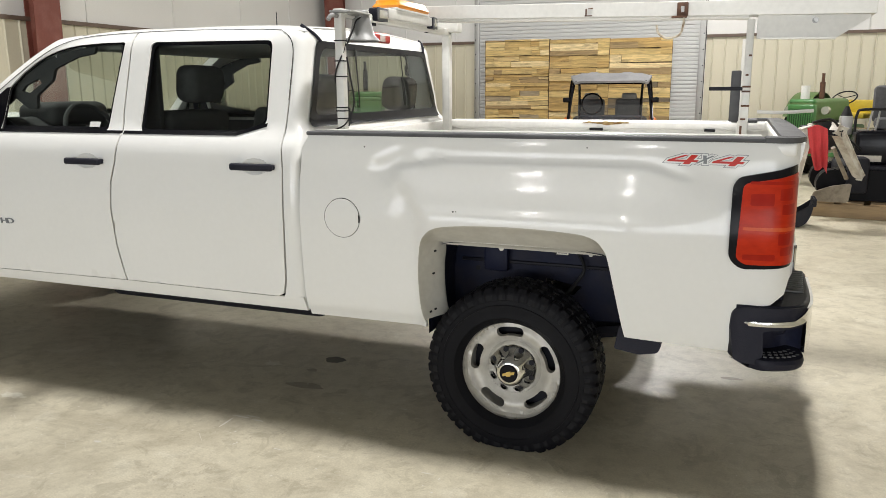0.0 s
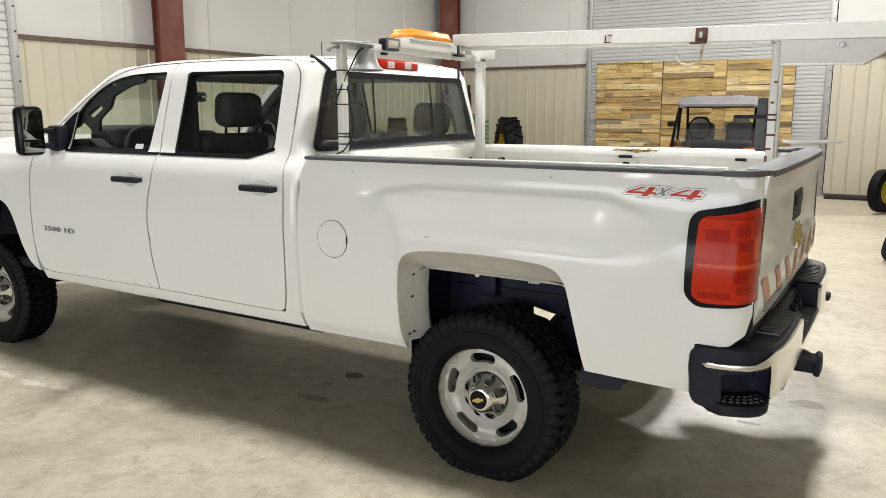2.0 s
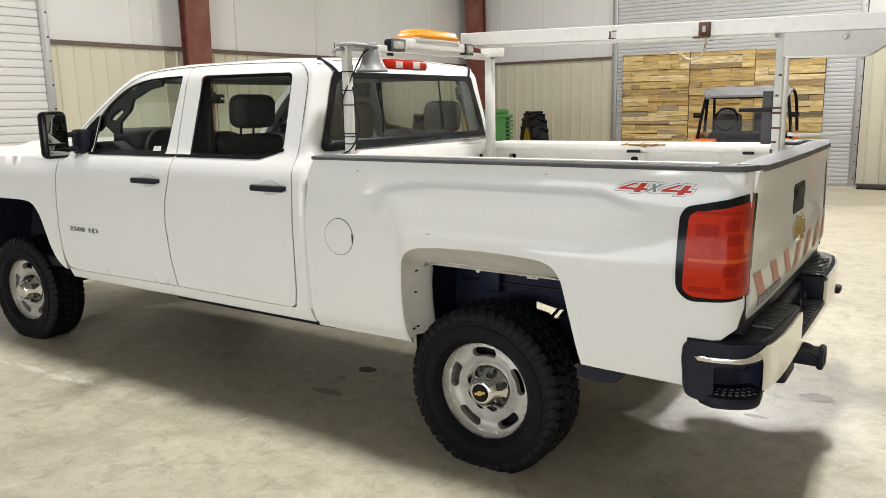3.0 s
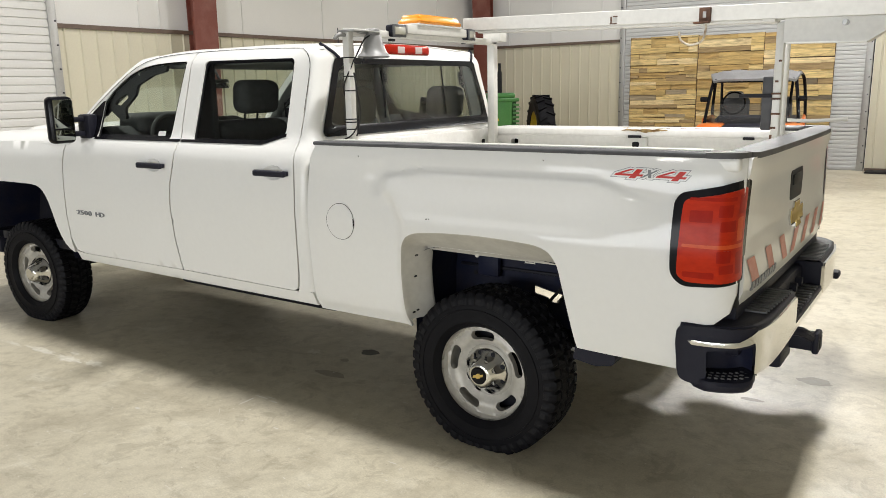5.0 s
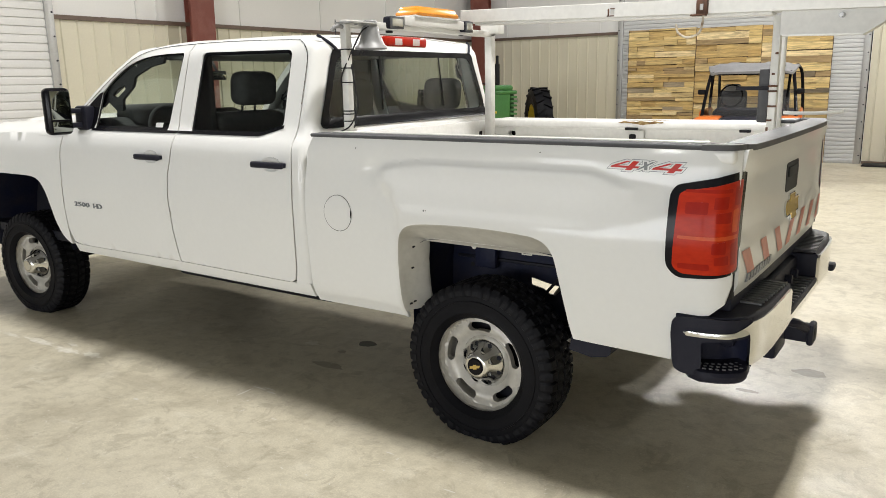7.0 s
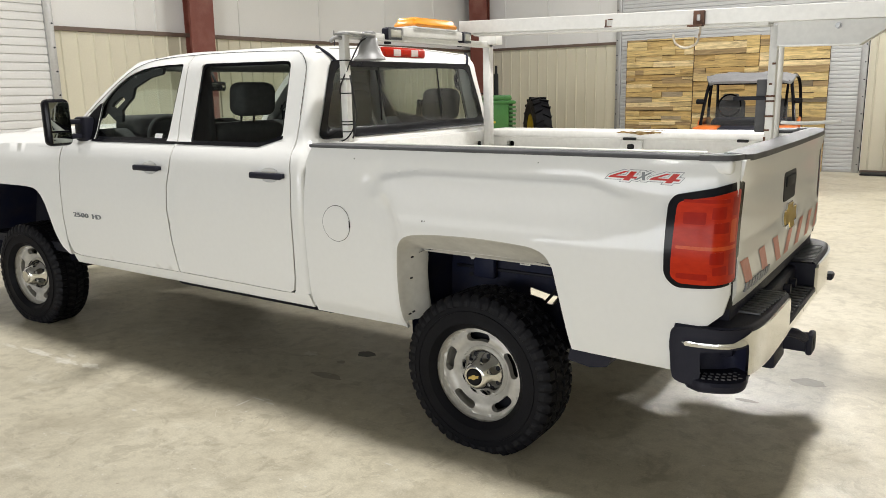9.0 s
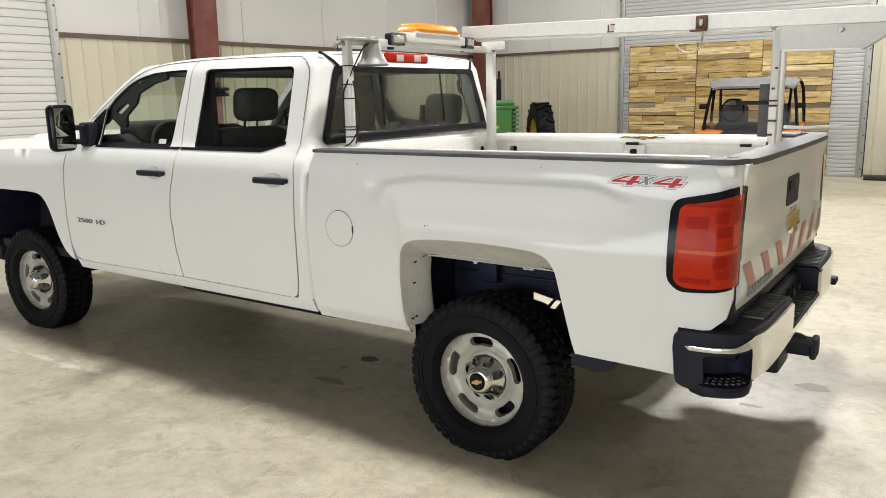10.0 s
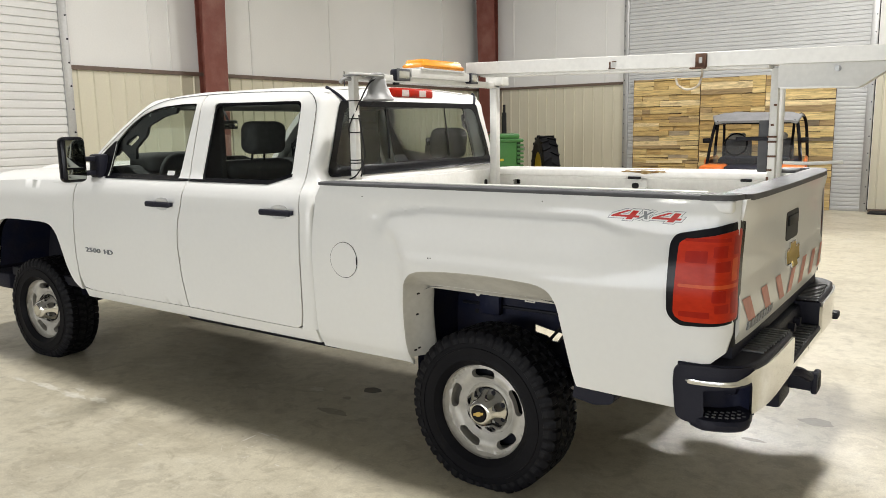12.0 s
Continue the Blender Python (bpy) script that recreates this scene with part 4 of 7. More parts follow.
# ---- bed ----
BF = 0.84
for side in (-1, 1):
    # inner wall, top of the rail, stake pockets
    iw = part("inner_wall", sheet([(-0.96, 0.91), (1.02, 0.91), (1.02, 1.30), (-0.96, 1.30)], lambda u, v: (u, side * (0.79 - 0.02 * step01(v, 1.15, 1.2)), v), 0.1, holes=[rounded([(cx - 0.028, 1.235), (cx + 0.028, 1.235), (cx + 0.028, 1.27), (cx - 0.028, 1.27)], 0.016) for cx in (-0.80, 0.78)], lip=(0, side * 0.05, 0), back=side < 0), BEDPAINT, TR)
    part("pocket_plate", B(-0.98, 1.03, side * 0.865 - 0.01, side * 0.865 + 0.01, 0.91, 1.29), GASKET, iw)
    part("bed_rail", B(-0.945, 1.05, min(side * 0.735, side * 0.945), max(side * 0.735, side * 0.945), 1.298, 1.348, 0.012, seg=3), BEDPAINT, TR)
part("rail_cap", B(-0.958, 0.942, -0.962, -0.872, 1.346, 1.364, 0.007, seg=3), CAPGREY, TR, "black plastic rail cap")
part("rail_cap", B(0.80, 0.942, 0.735, 0.962, 1.346, 1.364, 0.007, seg=3), CAPGREY, TR, "black plastic rail cap")
part("rail_strip", B(-0.9, 0.93, -0.865, -0.82, 1.348, 1.368, 0.004), RACKPAINT, TR, "loose white flat bar along the rail")
for a, b in ((0.0, 0.08), (0.66, 0.72)):
    part("rail_pocket", B(a, b, 0.722, 0.742, 1.292, 1.308, 0.004), GASKET, TR)
def rust_spot(x, y, rx, ry, seed):
    r = random.Random(seed)
    ph = [r.uniform(0, 6.28) for _ in range(4)]
    pts = [(x + rx * math.cos(a) * (1 + 0.25 * math.sin(3 * a + ph[0]) + 0.25 * math.sin(7 * a + ph[1])), y + ry * math.sin(a) * (1 + 0.25 * math.sin(2 * a + ph[2]) + 0.15 * math.sin(5 * a + ph[3]))) for a in np.linspace(0, 2 * math.pi, 30, endpoint=False)]
    part("rust_patch", sheet(pts, lambda u, v: (u, v, 1.3492), 0.03), RUSTLIGHT, TR, "rust patch on the bed rail")


for k, (sx, sy, rx, ry) in enumerate(((0.03, 0.765, 0.07, 0.014), (0.13, 0.79, 0.08, 0.022), (0.06, 0.81, 0.05, 0.010), (0.30, 0.79, 0.03, 0.007), (0.37, 0.765, 0.03, 0.006), (0.20, 0.755, 0.03, 0.009), (0.23, 0.81, 0.03, 0.007), (-0.04, 0.80, 0.03, 0.006), (0.45, 0.80, 0.02, 0.005), (0.52, 0.77, 0.018, 0.004))):
    rust_spot(sx, sy, rx, ry, k)
for k, (cx, cz, rx, rz) in enumerate(((0.02, 1.339, 0.06, 0.006), (0.11, 1.335, 0.07, 0.009), (0.19, 1.340, 0.05, 0.005))):
    r = random.Random(40 + k)
    ph = [r.uniform(0, 6.28) for _ in range(3)]
    pts = [(cx + rx * math.cos(a) * (1 + 0.2 * math.sin(3 * a + ph[0])), cz + rz * math.sin(a) * (1 + 0.3 * math.sin(4 * a + ph[1]) + 0.2 * math.sin(7 * a + ph[2]))) for a in np.linspace(0, 2 * math.pi, 30, endpoint=False)]
    part("rust_patch", sheet(pts, lambda u, v: (u, 0.7335, v), 0.03), RUSTLIGHT, TR, "rust patch on the bed rail")
part("pocket_bracket", B(-0.03, 0.11, 0.752, 0.772, 1.20, 1.292, 0.006), BEDPAINT, TR)
part("stake_pocket", sheet(rounded([(0.018, 1.235), (0.062, 1.235), (0.062, 1.268), (0.018, 1.268)], 0.014), lambda u, v: (u, 0.7505, v), 0.02), GASKET, TR)
for k in range(9):
    a = 0.22 + k * 0.075
    part("scratch", B(a, a + 0.02 + 0.012 * (k % 3), 0.76 + 0.02 * (k % 4), 0.766 + 0.02 * (k % 4), 1.345, 1.3495), RUST, TR, "rusty paint chip")
bm = B(-0.48, 0.48, -0.56, 0.56, BF - 0.02, BF)
for a, b in ((-0.97, -0.48), (0.48, 1.04)):
    box(bm, a, b, -0.93, 0.93, BF - 0.02, BF)
for side in (-1, 1):
    box(bm, -0.48, 0.48, min(side * 0.56, side * 0.90), max(side * 0.56, side * 0.90), 0.895, 0.904)
part("bed_floor", bm, BEDPAINT, TR)
bm = bmesh.new()
for k in range(1, 7):
    box(bm, -0.96, 1.03, -0.63 + k * 0.18 - 0.05, -0.63 + k * 0.18 + 0.05, BF - 0.001, BF + 0.014, 0.005)
part("bed_ribs", bm, BEDPAINT, TR)
for side in (-1, 1):
    part("gap_filler", B(-1.02, -0.965, min(side * 0.88, side * 0.935), max(side * 0.88, side * 0.935), 0.53, 1.26), PAINT, TR)
part("bed_front", B(-0.985, -0.955, -0.90, 0.90, 0.56, 1.345, 0.012), BEDPAINT, TR)
for yy in (0.62,):
    part("stake_pocket", sheet(rounded([(yy - 0.02, 1.235), (yy + 0.02, 1.235), (yy + 0.02, 1.275), (yy - 0.02, 1.275)], 0.014), lambda u, v: (-0.951, u, v), 0.02), GASKET, TR)
for side in (-1, 1):
    bm = bmesh.new()
    box(bm, -0.47, 0.47, min(side * 0.55, side * 0.80), max(side * 0.55, side * 0.80), 0.905, BF + 0.19, 0.04, seg=4)
    part("wheel_housing", bm, BEDPAINT, TR)

def grown(poly, d):
    """A polygon with every side pushed out by d."""
    area = sum(a[0] * b[1] - b[0] * a[1] for a, b in zip(poly, poly[1:] + poly[:1]))
    s = 1 if area > 0 else -1
    out = []
    for i in range(len(poly)):
        a, b, c = Vector(poly[i - 1]), Vector(poly[i]), Vector(poly[(i + 1) % len(poly)])
        e, f = (b - a).normalized(), (c - b).normalized()
        n0, n1 = Vector((e.y, -e.x)) * s, Vector((f.y, -f.x)) * s
        q = (n0 + n1) / max(0.35, 1 + n0.dot(n1))
        out.append((b.x + q.x * d, b.y + q.y * d))
    return out


# ---- tailgate ----
def gate(y, z, dx=0.0):
    x = 1.072 + 0.018 * step01(z, 1.24, 1.32) + 0.012 * step01(1.02 - z, 0, 0.05) - 0.02 * step01(0.86 - z, 0, 0.06) - 0.012 * (abs(y) / 0.86) ** 6
    return (x + dx, y, z)


G = [(-0.872, 0.80), (0.872, 0.80), (0.872, 1.345), (-0.872, 1.345)]
tg = part("tailgate", sheet(rounded(G, 0.015), gate, 0.04, lip=(-0.06, 0, 0)), PAINT, TR, "white tailgate with faded red stripes")
part("inner_panel", B(1.0, 1.02, -0.855, 0.855, 0.82, 1.34, 0.005), BEDPAINT, tg)
part("gate_top", B(0.98, 1.045, -0.85, 0.85, 1.330, 1.350, 0.006), BEDPAINT, tg)
capline = [(0.995, -0.862), (1.072, -0.862), (1.086, -0.80), (1.094, -0.60), (1.098, 0.0), (1.094, 0.60), (1.086, 0.80), (1.072, 0.862), (0.995, 0.862)]
part("gate_cap", sheet(rounded(capline, 0.012, 3), lambda u, v: (u, v, 1.367 - 0.008 * step01(u, 1.05, 1.098)), 0.05, lip=(0, 0, -0.022)), CAPTOP, tg, "faded grey plastic cap on the tailgate")
for side in (-1, 1):
    turn = [(0.94, 0.964), (0.99, 0.963), (1.025, 0.955), (1.05, 0.935), (1.064, 0.905), (1.070, 0.866), (0.94, 0.866)]
    part("corner_cap", sheet([(px, side * py) for px, py in turn], lambda u, v: (u, v, 1.3655), 0.05, lip=(0, 0, -0.02), back=side > 0), CAPTOP, TR, "faded grey plastic corner cap")
    bm = sheet(rounded([(0.0, 0.80), (1.0, 0.80), (1.0, 1.345), (0.0, 1.345)], 0.01, 2), lambda u, v: (1.058 - 0.10 * (1 - u) ** 3 * 0.2, side * (0.864 + 0.045 * (1 - u)), v), 0.2, back=side < 0)
    part("bed_corner", bm, GASKET, TR)
hd = part("gate_handle", sheet(rounded([(-0.13, 1.095), (0.13, 1.095), (0.13, 1.225), (-0.13, 1.225)], 0.025), lambda u, v: gate(u, v, 0.003), 0.03, lip=(-0.01, 0, 0)), GASKET, tg, "black tailgate handle and bezel")
part("lever", B(1.070, 1.082, -0.10, 0.10, 1.160, 1.205, 0.004), GASKET, hd)
bow = [(-0.105, 1.005), (-0.03, 1.005), (-0.03, 0.985), (0.045, 0.985), (0.05, 1.005), (0.105, 1.005), (0.12, 1.05), (0.045, 1.05), (0.05, 1.072), (-0.028, 1.072), (-0.035, 1.05), (-0.09, 1.05)]
bow = [(y * 1.2, 1.028 + (z - 1.028) * 1.2) for y, z in bow]
em = part("emblem_rim", sheet(grown(bow, 0.007), lambda u, v: gate(u, v - 0.005, 0.008), 0.03, lip=(-0.008, 0, 0)), CHROME, tg, "bright emblem rim")
part("emblem", sheet(bow, lambda u, v: gate(u, v - 0.005, 0.012), 0.03, lip=(-0.012, 0, 0)), GOLD, tg, "gold emblem plate")
for yy in np.arange(-0.81, 0.80, 0.25):
    s = 0.05 if yy < -0.1 else -0.05
    part("stripe", sheet([(yy + s, 0.86), (yy + 0.095 + s, 0.86), (yy + 0.095 - s, 0.975), (yy - s, 0.975)], lambda u, v: gate(u, v, 0.0025), 0.05), STRIPE, tg, "faded red reflective stripe")
for i in range(9):
    a = -0.78 + i * 0.043
    part("letter_bar", sheet([(a, 0.842), (a + 0.028, 0.842), (a + 0.032, 0.876), (a + 0.004, 0.876)], lambda u, v: gate(u, v, 0.006), 0.02, lip=(-0.006, 0, 0)), DECALGREY, tg, "dark raised letter bar")

# ---- rear bumper ----
EDGE = bend([(0.868, -0.985, 0), (0.90, -0.994, 0), (0.97, -0.994, 0), (1.04, -0.978, 0), (1.09, -0.950, 0), (1.128, -0.90, 0), (1.150, -0.82, 0), (1.162, -0.70, 0), (1.166, -0.50, 0), (1.168, 0.0, 0)], 8)
RUN = [0.0]
for a, b in zip(EDGE, EDGE[1:]):
    RUN.append(RUN[-1] + (b - a).length)


def brow(u, inward=0.0):
    """The bumper's outline in plan, at the run u from its front corner."""
    x, y = float(np.interp(u, RUN, [q.x for q in EDGE])), float(np.interp(u, RUN, [q.y for q in EDGE]))
    return x - inward * 0.6, y + inward


def run_at(y):
    return float(np.interp(y, [q.y for q in EDGE[12:]], RUN[12:]))


U1, U2, UC = run_at(-0.885), run_at(-0.335), run_at(0.0)
bp = part("rear_bumper", B(0.99, 1.07, -0.86, 0.86, 0.60, 0.72, 0.02, seg=2), BLACK, TR, "chrome step bumper with black corner caps")
for side in (-1, 1):
    bar = lambda u, v, inward=0.0: (brow(u, inward)[0], -side * brow(u, inward)[1], v)
    flip = side > 0
    # black corner cap with a hollow in it, over a studded corner step
    cap = rounded([(0.004, 0.715), (0.0, 0.66), (0.018, 0.535), (0.05, 0.522), (0.112, 0.520), (0.122, 0.56), (0.116, 0.652), (0.20, 0.660), (U1, 0.672), (U1, 0.738), (0.12, 0.742), (0.03, 0.738)], 0.014, 3)
    ec = part("end_cap", sheet(cap, bar, 0.015, lip=(-0.02, -side * 0.05, 0), back=flip), BLACK, bp, "black plastic bumper end")
    big = [(0.10, 0.545), (U1 + 0.01, 0.55), (U1 + 0.01, 0.69), (0.10, 0.68)]
    part("hollow_back", sheet(big, lambda u, v: bar(u, v, 0.10 * step01(u, 0.10, 0.14) * (1 - step01(u, U1 - 0.03, U1 + 0.004))), 0.03, back=flip), WELL, ec, "dark hollow of the corner step")
    bm = bmesh.new()
    rows = []
    us = np.linspace(0.085, U1 + 0.01, 16)
    for out, z in ((0.11, 0.550), (0.000, 0.548), (-0.014, 0.543), (-0.020, 0.530), (-0.016, 0.510), (-0.004, 0.500), (0.10, 0.498)):
        rows.append([bm.verts.new(bar(u, z + 0.012 * step01(u, U1 - 0.06, U1 + 0.01), out + 0.03 * (1 - step01(u, 0.085, 0.115)) + 0.03 * step01(u, U1 - 0.03, U1 + 0.01))) for u in us])
    for a, b in zip(rows, rows[1:]):
        for i in range(15):
            bm.faces.new((a[i], a[i + 1], b[i + 1], b[i]))
    bmesh.ops.recalc_face_normals(bm, faces=bm.faces[:])
    cs = part("corner_step", bm, BLACK, bp, "black corner step with studs")
    bm = bmesh.new()
    for i in range(7):
        for j in range(3):
            px, py, pz = bar(0.135 + i * 0.023 + 0.01 * (j % 2), 0.549, 0.006 + j * 0.024)
            box(bm, px - 0.007, px + 0.007, py - 0.003, py + 0.003, pz - 0.002, pz + 0.005, 0.002, seg=1)
    part("step_studs", bm, PADRIB, cs)
    # chrome face, drawn out into a thin strip along the cap
    face = rounded([(U1 - 0.010, 0.562), (U2 - 0.02, 0.578), (U2, 0.60), (U2, 0.716), (U2 - 0.02, 0.730), (U1, 0.728), (0.23, 0.694), (0.06, 0.690), (0.052, 0.680), (0.06, 0.672), (0.21, 0.673), (U1 - 0.016, 0.686), (U1 - 0.010, 0.662)], 0.006, 3)
    part("chrome_face", sheet(face, lambda u, v: bar(u, v, -0.007 - 0.006 * max(0.0, 1 - abs(v - 0.682) / 0.014) * (1 - step01(u, U1 - 0.04, U1))), 0.012, lip=(-0.012, -side * 0.012, 0), back=flip), CHROME, bp, "chrome bumper face")
    part("centre_face", sheet([(U2 - 0.005, 0.578), (UC + 0.002, 0.578), (UC + 0.002, 0.606), (U2 - 0.005, 0.606)], lambda u, v: bar(u, v, -0.004), 0.03, lip=(-0.02, 0, 0), back=flip), CHROME, bp)
    part("wing_end", B(1.03, 1.163, min(side * 0.333, side * 0.343), max(side * 0.333, side * 0.343), 0.60, 0.735, 0.004), BLACK, bp)
    # top: smooth by the corner, then the ribbed pad
    pad = part("step_pad", sheet([(0.02, 0.0), (U2, 0.0), (U2, 1.0), (0.02, 1.0)], lambda u, v: (1.005 * v + (1 - v) * (brow(u, 0.004)[0]) if u > 0.12 else brow(u, 0.004)[0], -side * (brow(u, 0.004)[1] * (1 - v) + v * min(0.0, max(brow(u)[1], -0.93) + 0.05) if u > 0.12 else brow(u, 0.004 + 0.09 * v)[1]), 0.736 + 0.010 * step01(v, 0.0, 0.12) - 0.012 * (1 - step01(v, 0.0, 0.05))), 0.02, back=not flip), BLACK, bp, "ribbed black step pad")
    for i in range(11):
        yy = -side * (-0.37 - i * 0.036)
        part("pad_rib", B(1.035, 1.150 - 0.002 * i, min(yy, yy + 0.014), max(yy, yy + 0.014), 0.742, 0.754, 0.004), PADRIB, pad)
cstep = part("centre_step", B(1.0, 1.166, -0.335, 0.335, 0.600, 0.622, 0.006), BLACK, bp, "black recessed centre step")
for k in range(12):
    part("pad_rib", B(1.06, 1.155, -0.30 + k * 0.052, -0.284 + k * 0.052, 0.621, 0.629, 0.003), PADRIB, cstep)
for yy in (-0.2, -0.07, 0.06, 0.19):
    part("wiring_plug", rod(bmesh.new(), (1.03, yy, 0.665), (1.10, yy, 0.665), 0.022, 12), BLACK, bp)
part("gate_sill", B(0.98, 1.05, -0.86, 0.86, 0.735, 0.80, 0.01), BLACK, TR)
ht = part("hitch_receiver", B(0.85, 1.205, -0.038, 0.038, 0.400, 0.476, 0.006), BLACK, TR, "black hitch receiver with ball mount")
part("receiver_collar", B(1.195, 1.225, -0.050, 0.050, 0.388, 0.488, 0.012), BLACK, ht)
part("hitch_hole", B(1.18, 1.2275, -0.030, 0.030, 0.408, 0.468, 0.003), GASKET, ht)
part("hitch_plate", B(1.0, 1.10, -0.20, 0.02, 0.345, 0.52, 0.02), BLACK, ht)
part("chain_loop", tube(bmesh.new(), bend([(1.06, -0.16, 0.48), (1.11, -0.155, 0.515), (1.16, -0.12, 0.51), (1.19, -0.05, 0.47)]), 0.022, 8), BLACK, ht)
part("hitch_tube", rod(bmesh.new(), (0.9, -0.6, 0.47), (0.9, 0.6, 0.47), 0.035, 12), DARKSTEEL, TR)
part("corner_hook", B(1.09, 1.175, 0.86, 0.945, 0.535, 0.575, 0.012), BLACK, TR)

# ---- wheels ----
def wheel(x, side, front, z=0.351, steer=0.0):
    m = pose(x, side * 0.855, z, 0, 0, steer) @ (pose(0, 0, 0) if side < 0 else pose(0, 0, 0, 0, 0, 180))
    w = part("wheel", bmesh.new(), RUBBER, TR)
    bm = bmesh.new()
    # across the tyre from the outer bead to the inner one; blocks are raised between the shoulders
    prof = [(0.218, -0.098, 0), (0.226, -0.112, 0), (0.245, -0.1255, 0), (0.247, -0.1285, 0), (0.250, -0.1285, 0), (0.252, -0.1275, 0), (0.285, -0.132, 0), (0.296, -0.131, 0), (0.2965, -0.1345, 0), (0.301, -0.1345, 0), (0.302, -0.130, 0), (0.316, -0.127, 0), (0.3165, -0.127, 5), (0.333, -0.123, 5), (0.343, -0.118, 5), (0.350, -0.110, 1), (0.352, -0.100, 1), (0.352, -0.070, 1), (0.352, -0.067, 0), (0.352, -0.061, 0), (0.352, -0.058, 2), (0.353, -0.030, 2), (0.353, -0.008, 2), (0.353, -0.005, 0)]
    prof += [(0.353, 0.005, 0), (0.353, 0.008, 3), (0.353, 0.028, 3), (0.352, 0.052, 3), (0.352, 0.055, 0), (0.352, 0.060, 0), (0.352, 0.063, 4), (0.351, 0.086, 4), (0.347, 0.097, 4), (0.338, 0.106, 4), (0.326, 0.112, 0), (0.310, 0.116, 0), (0.27, 0.12, 0), (0.225, 0.108, 0), (0.205, 0.09, 0)]
    n, sub = 46, 8
    seg = n * sub
    rows = []
    for r0, y0, kind in prof:
        row = []
        for q in range(seg):
            a = 2 * math.pi * q / seg
            ph = (q / sub) % 1.0
            up = 0.0
            if kind:
                shift = {1: 0.0, 2: 0.40 + 9.0 * (y0 + 0.03), 3: 0.15 - 9.0 * (y0 - 0.03), 4: 0.5, 5: 0.0}[kind]
                f = (ph + shift) % 1.0
                k = int((q / sub + shift)) % 2
                up = 1.0 if 0.07 < f < 0.82 else 0.0
                if kind == 5:
                    up = 0.55 if 0.07 < f < (0.82 if k else 0.55) else 0.0
            grow = 0.016 * step01(r0, 0.285, 0.352)
            r = r0 + grow + (0.0105 if kind < 5 else 0.004) * up
            y = y0 - (0.006 * up if kind == 5 else 0)
            row.append(bm.verts.new((r * math.cos(a), y, r * math.sin(a))))
        rows.append(row)
    for a, b in zip(rows, rows[1:]):
        for q in range(seg):
            bm.faces.new((a[q], b[q], b[(q + 1) % seg], a[(q + 1) % seg]))
    bmesh.ops.recalc_face_normals(bm, faces=bm.faces[:])
    bmesh.ops.transform(bm, matrix=m, verts=bm.verts[:])
    for v in bm.verts:
        v.co.z = max(v.co.z, 0.0015)
    # rim: a pressed disc with five slots and a rolled lip
    def disc(u, v):
        r = math.hypot(u, v)
        d = np.interp(r, (0.0, 0.085, 0.11, 0.122, 0.135, 0.155, 0.172, 0.190, 0.203, 0.211, 0.219, 0.226, 0.231), (-0.02, -0.02, -0.025, -0.032, -0.050, -0.066, -0.070, -0.066, -0.056, -0.062, -0.086, -0.096, -0.090))
        return m @ Vector((u, float(d), v))
    circ = lambda r, n=60: [(r * math.cos(a), r * math.sin(a)) for a in np.linspace(0, 2 * math.pi, n, endpoint=False)]
    slots = []
    for k in range(5):
        a0 = math.radians(90 + 4 + 72 * k)
        hw, rc, hr = math.radians(13.5), 0.171, 0.0205
        polar = lambda r, t: Vector((r * math.cos(a0 + t), r * math.sin(a0 + t)))
        arc = [polar(rc + hr, t) for t in np.linspace(-hw, hw, 7)]
        arc += [polar(rc, hw) + polar(1, hw) * hr * math.cos(e) + polar(1, hw + math.pi / 2) * hr * math.sin(e) for e in np.linspace(0.4, math.pi - 0.4, 6)]
        arc += [polar(rc - hr, t) for t in np.linspace(hw, -hw, 6)]
        arc += [polar(rc, -hw) - polar(1, -hw) * hr * math.cos(e) - polar(1, -hw + math.pi / 2) * hr * math.sin(e) for e in np.linspace(0.4, math.pi - 0.4, 6)]
        slots.append([(q.x, q.y) for q in arc])
    rim = part("rim", sheet(circ(0.231), disc, 0.016, holes=slots, lip=m.to_3x3() @ Vector((0, 0.03, 0))), RIMSILVER, w, "dull silver steel wheel with five slots")
    tyre = part("tyre", bm, RUBBER, w, "black mud-terrain tyre with blocky tread")
    tyre.data.materials.append(TREAD)
    back = m.inverted()
    for f in tyre.data.polygons:
        q = back @ f.center
        r = math.hypot(q.x, q.z)
        if r > 0.3785 or (0.326 < r < 0.366 and abs(q.y) > 0.1205 + 0.006 * (0.352 - r) / 0.034 + 0.0045):
            f.material_index = 1
    drum = bmesh.new()
    lathe(drum, [(0.0, 0.02), (0.20, 0.02), (0.20, 0.10), (0.0, 0.10)], 32, m)
    part("brake_drum", drum, DARKSTEEL, w)
    barrel = bmesh.new()
    lathe(barrel, [(0.214, -0.085), (0.205, -0.04), (0.195, 0.0), (0.205, 0.10)], 40, m)
    part("barrel", barrel, RIMSILVER, w)
    lift = 0.018 if front else 0.0
    cap = bmesh.new()
    def hubface(u, v):
        r = math.hypot(u, v)
        d = np.interp(r, (0, 0.049, 0.057, 0.084, 0.115, 0.122), (-0.125 - lift, -0.125 - lift, -0.118 - lift, -0.085 - lift * 0.4, -0.055, -0.035))
        return m @ Vector((u, float(d), v))
    nuts = []
    for k in range(8):
        a0 = 2 * math.pi * (k + 0.5) / 8
        nuts.append([(0.087 * math.cos(a0) + 0.021 * math.cos(t), 0.087 * math.sin(a0) + 0.021 * math.sin(t)) for t in np.linspace(0, 2 * math.pi, 12, endpoint=False)])
    face = sheet(circ(0.122), hubface, 0.009, holes=nuts, lip=m.to_3x3() @ Vector((0, 0.02, 0)))
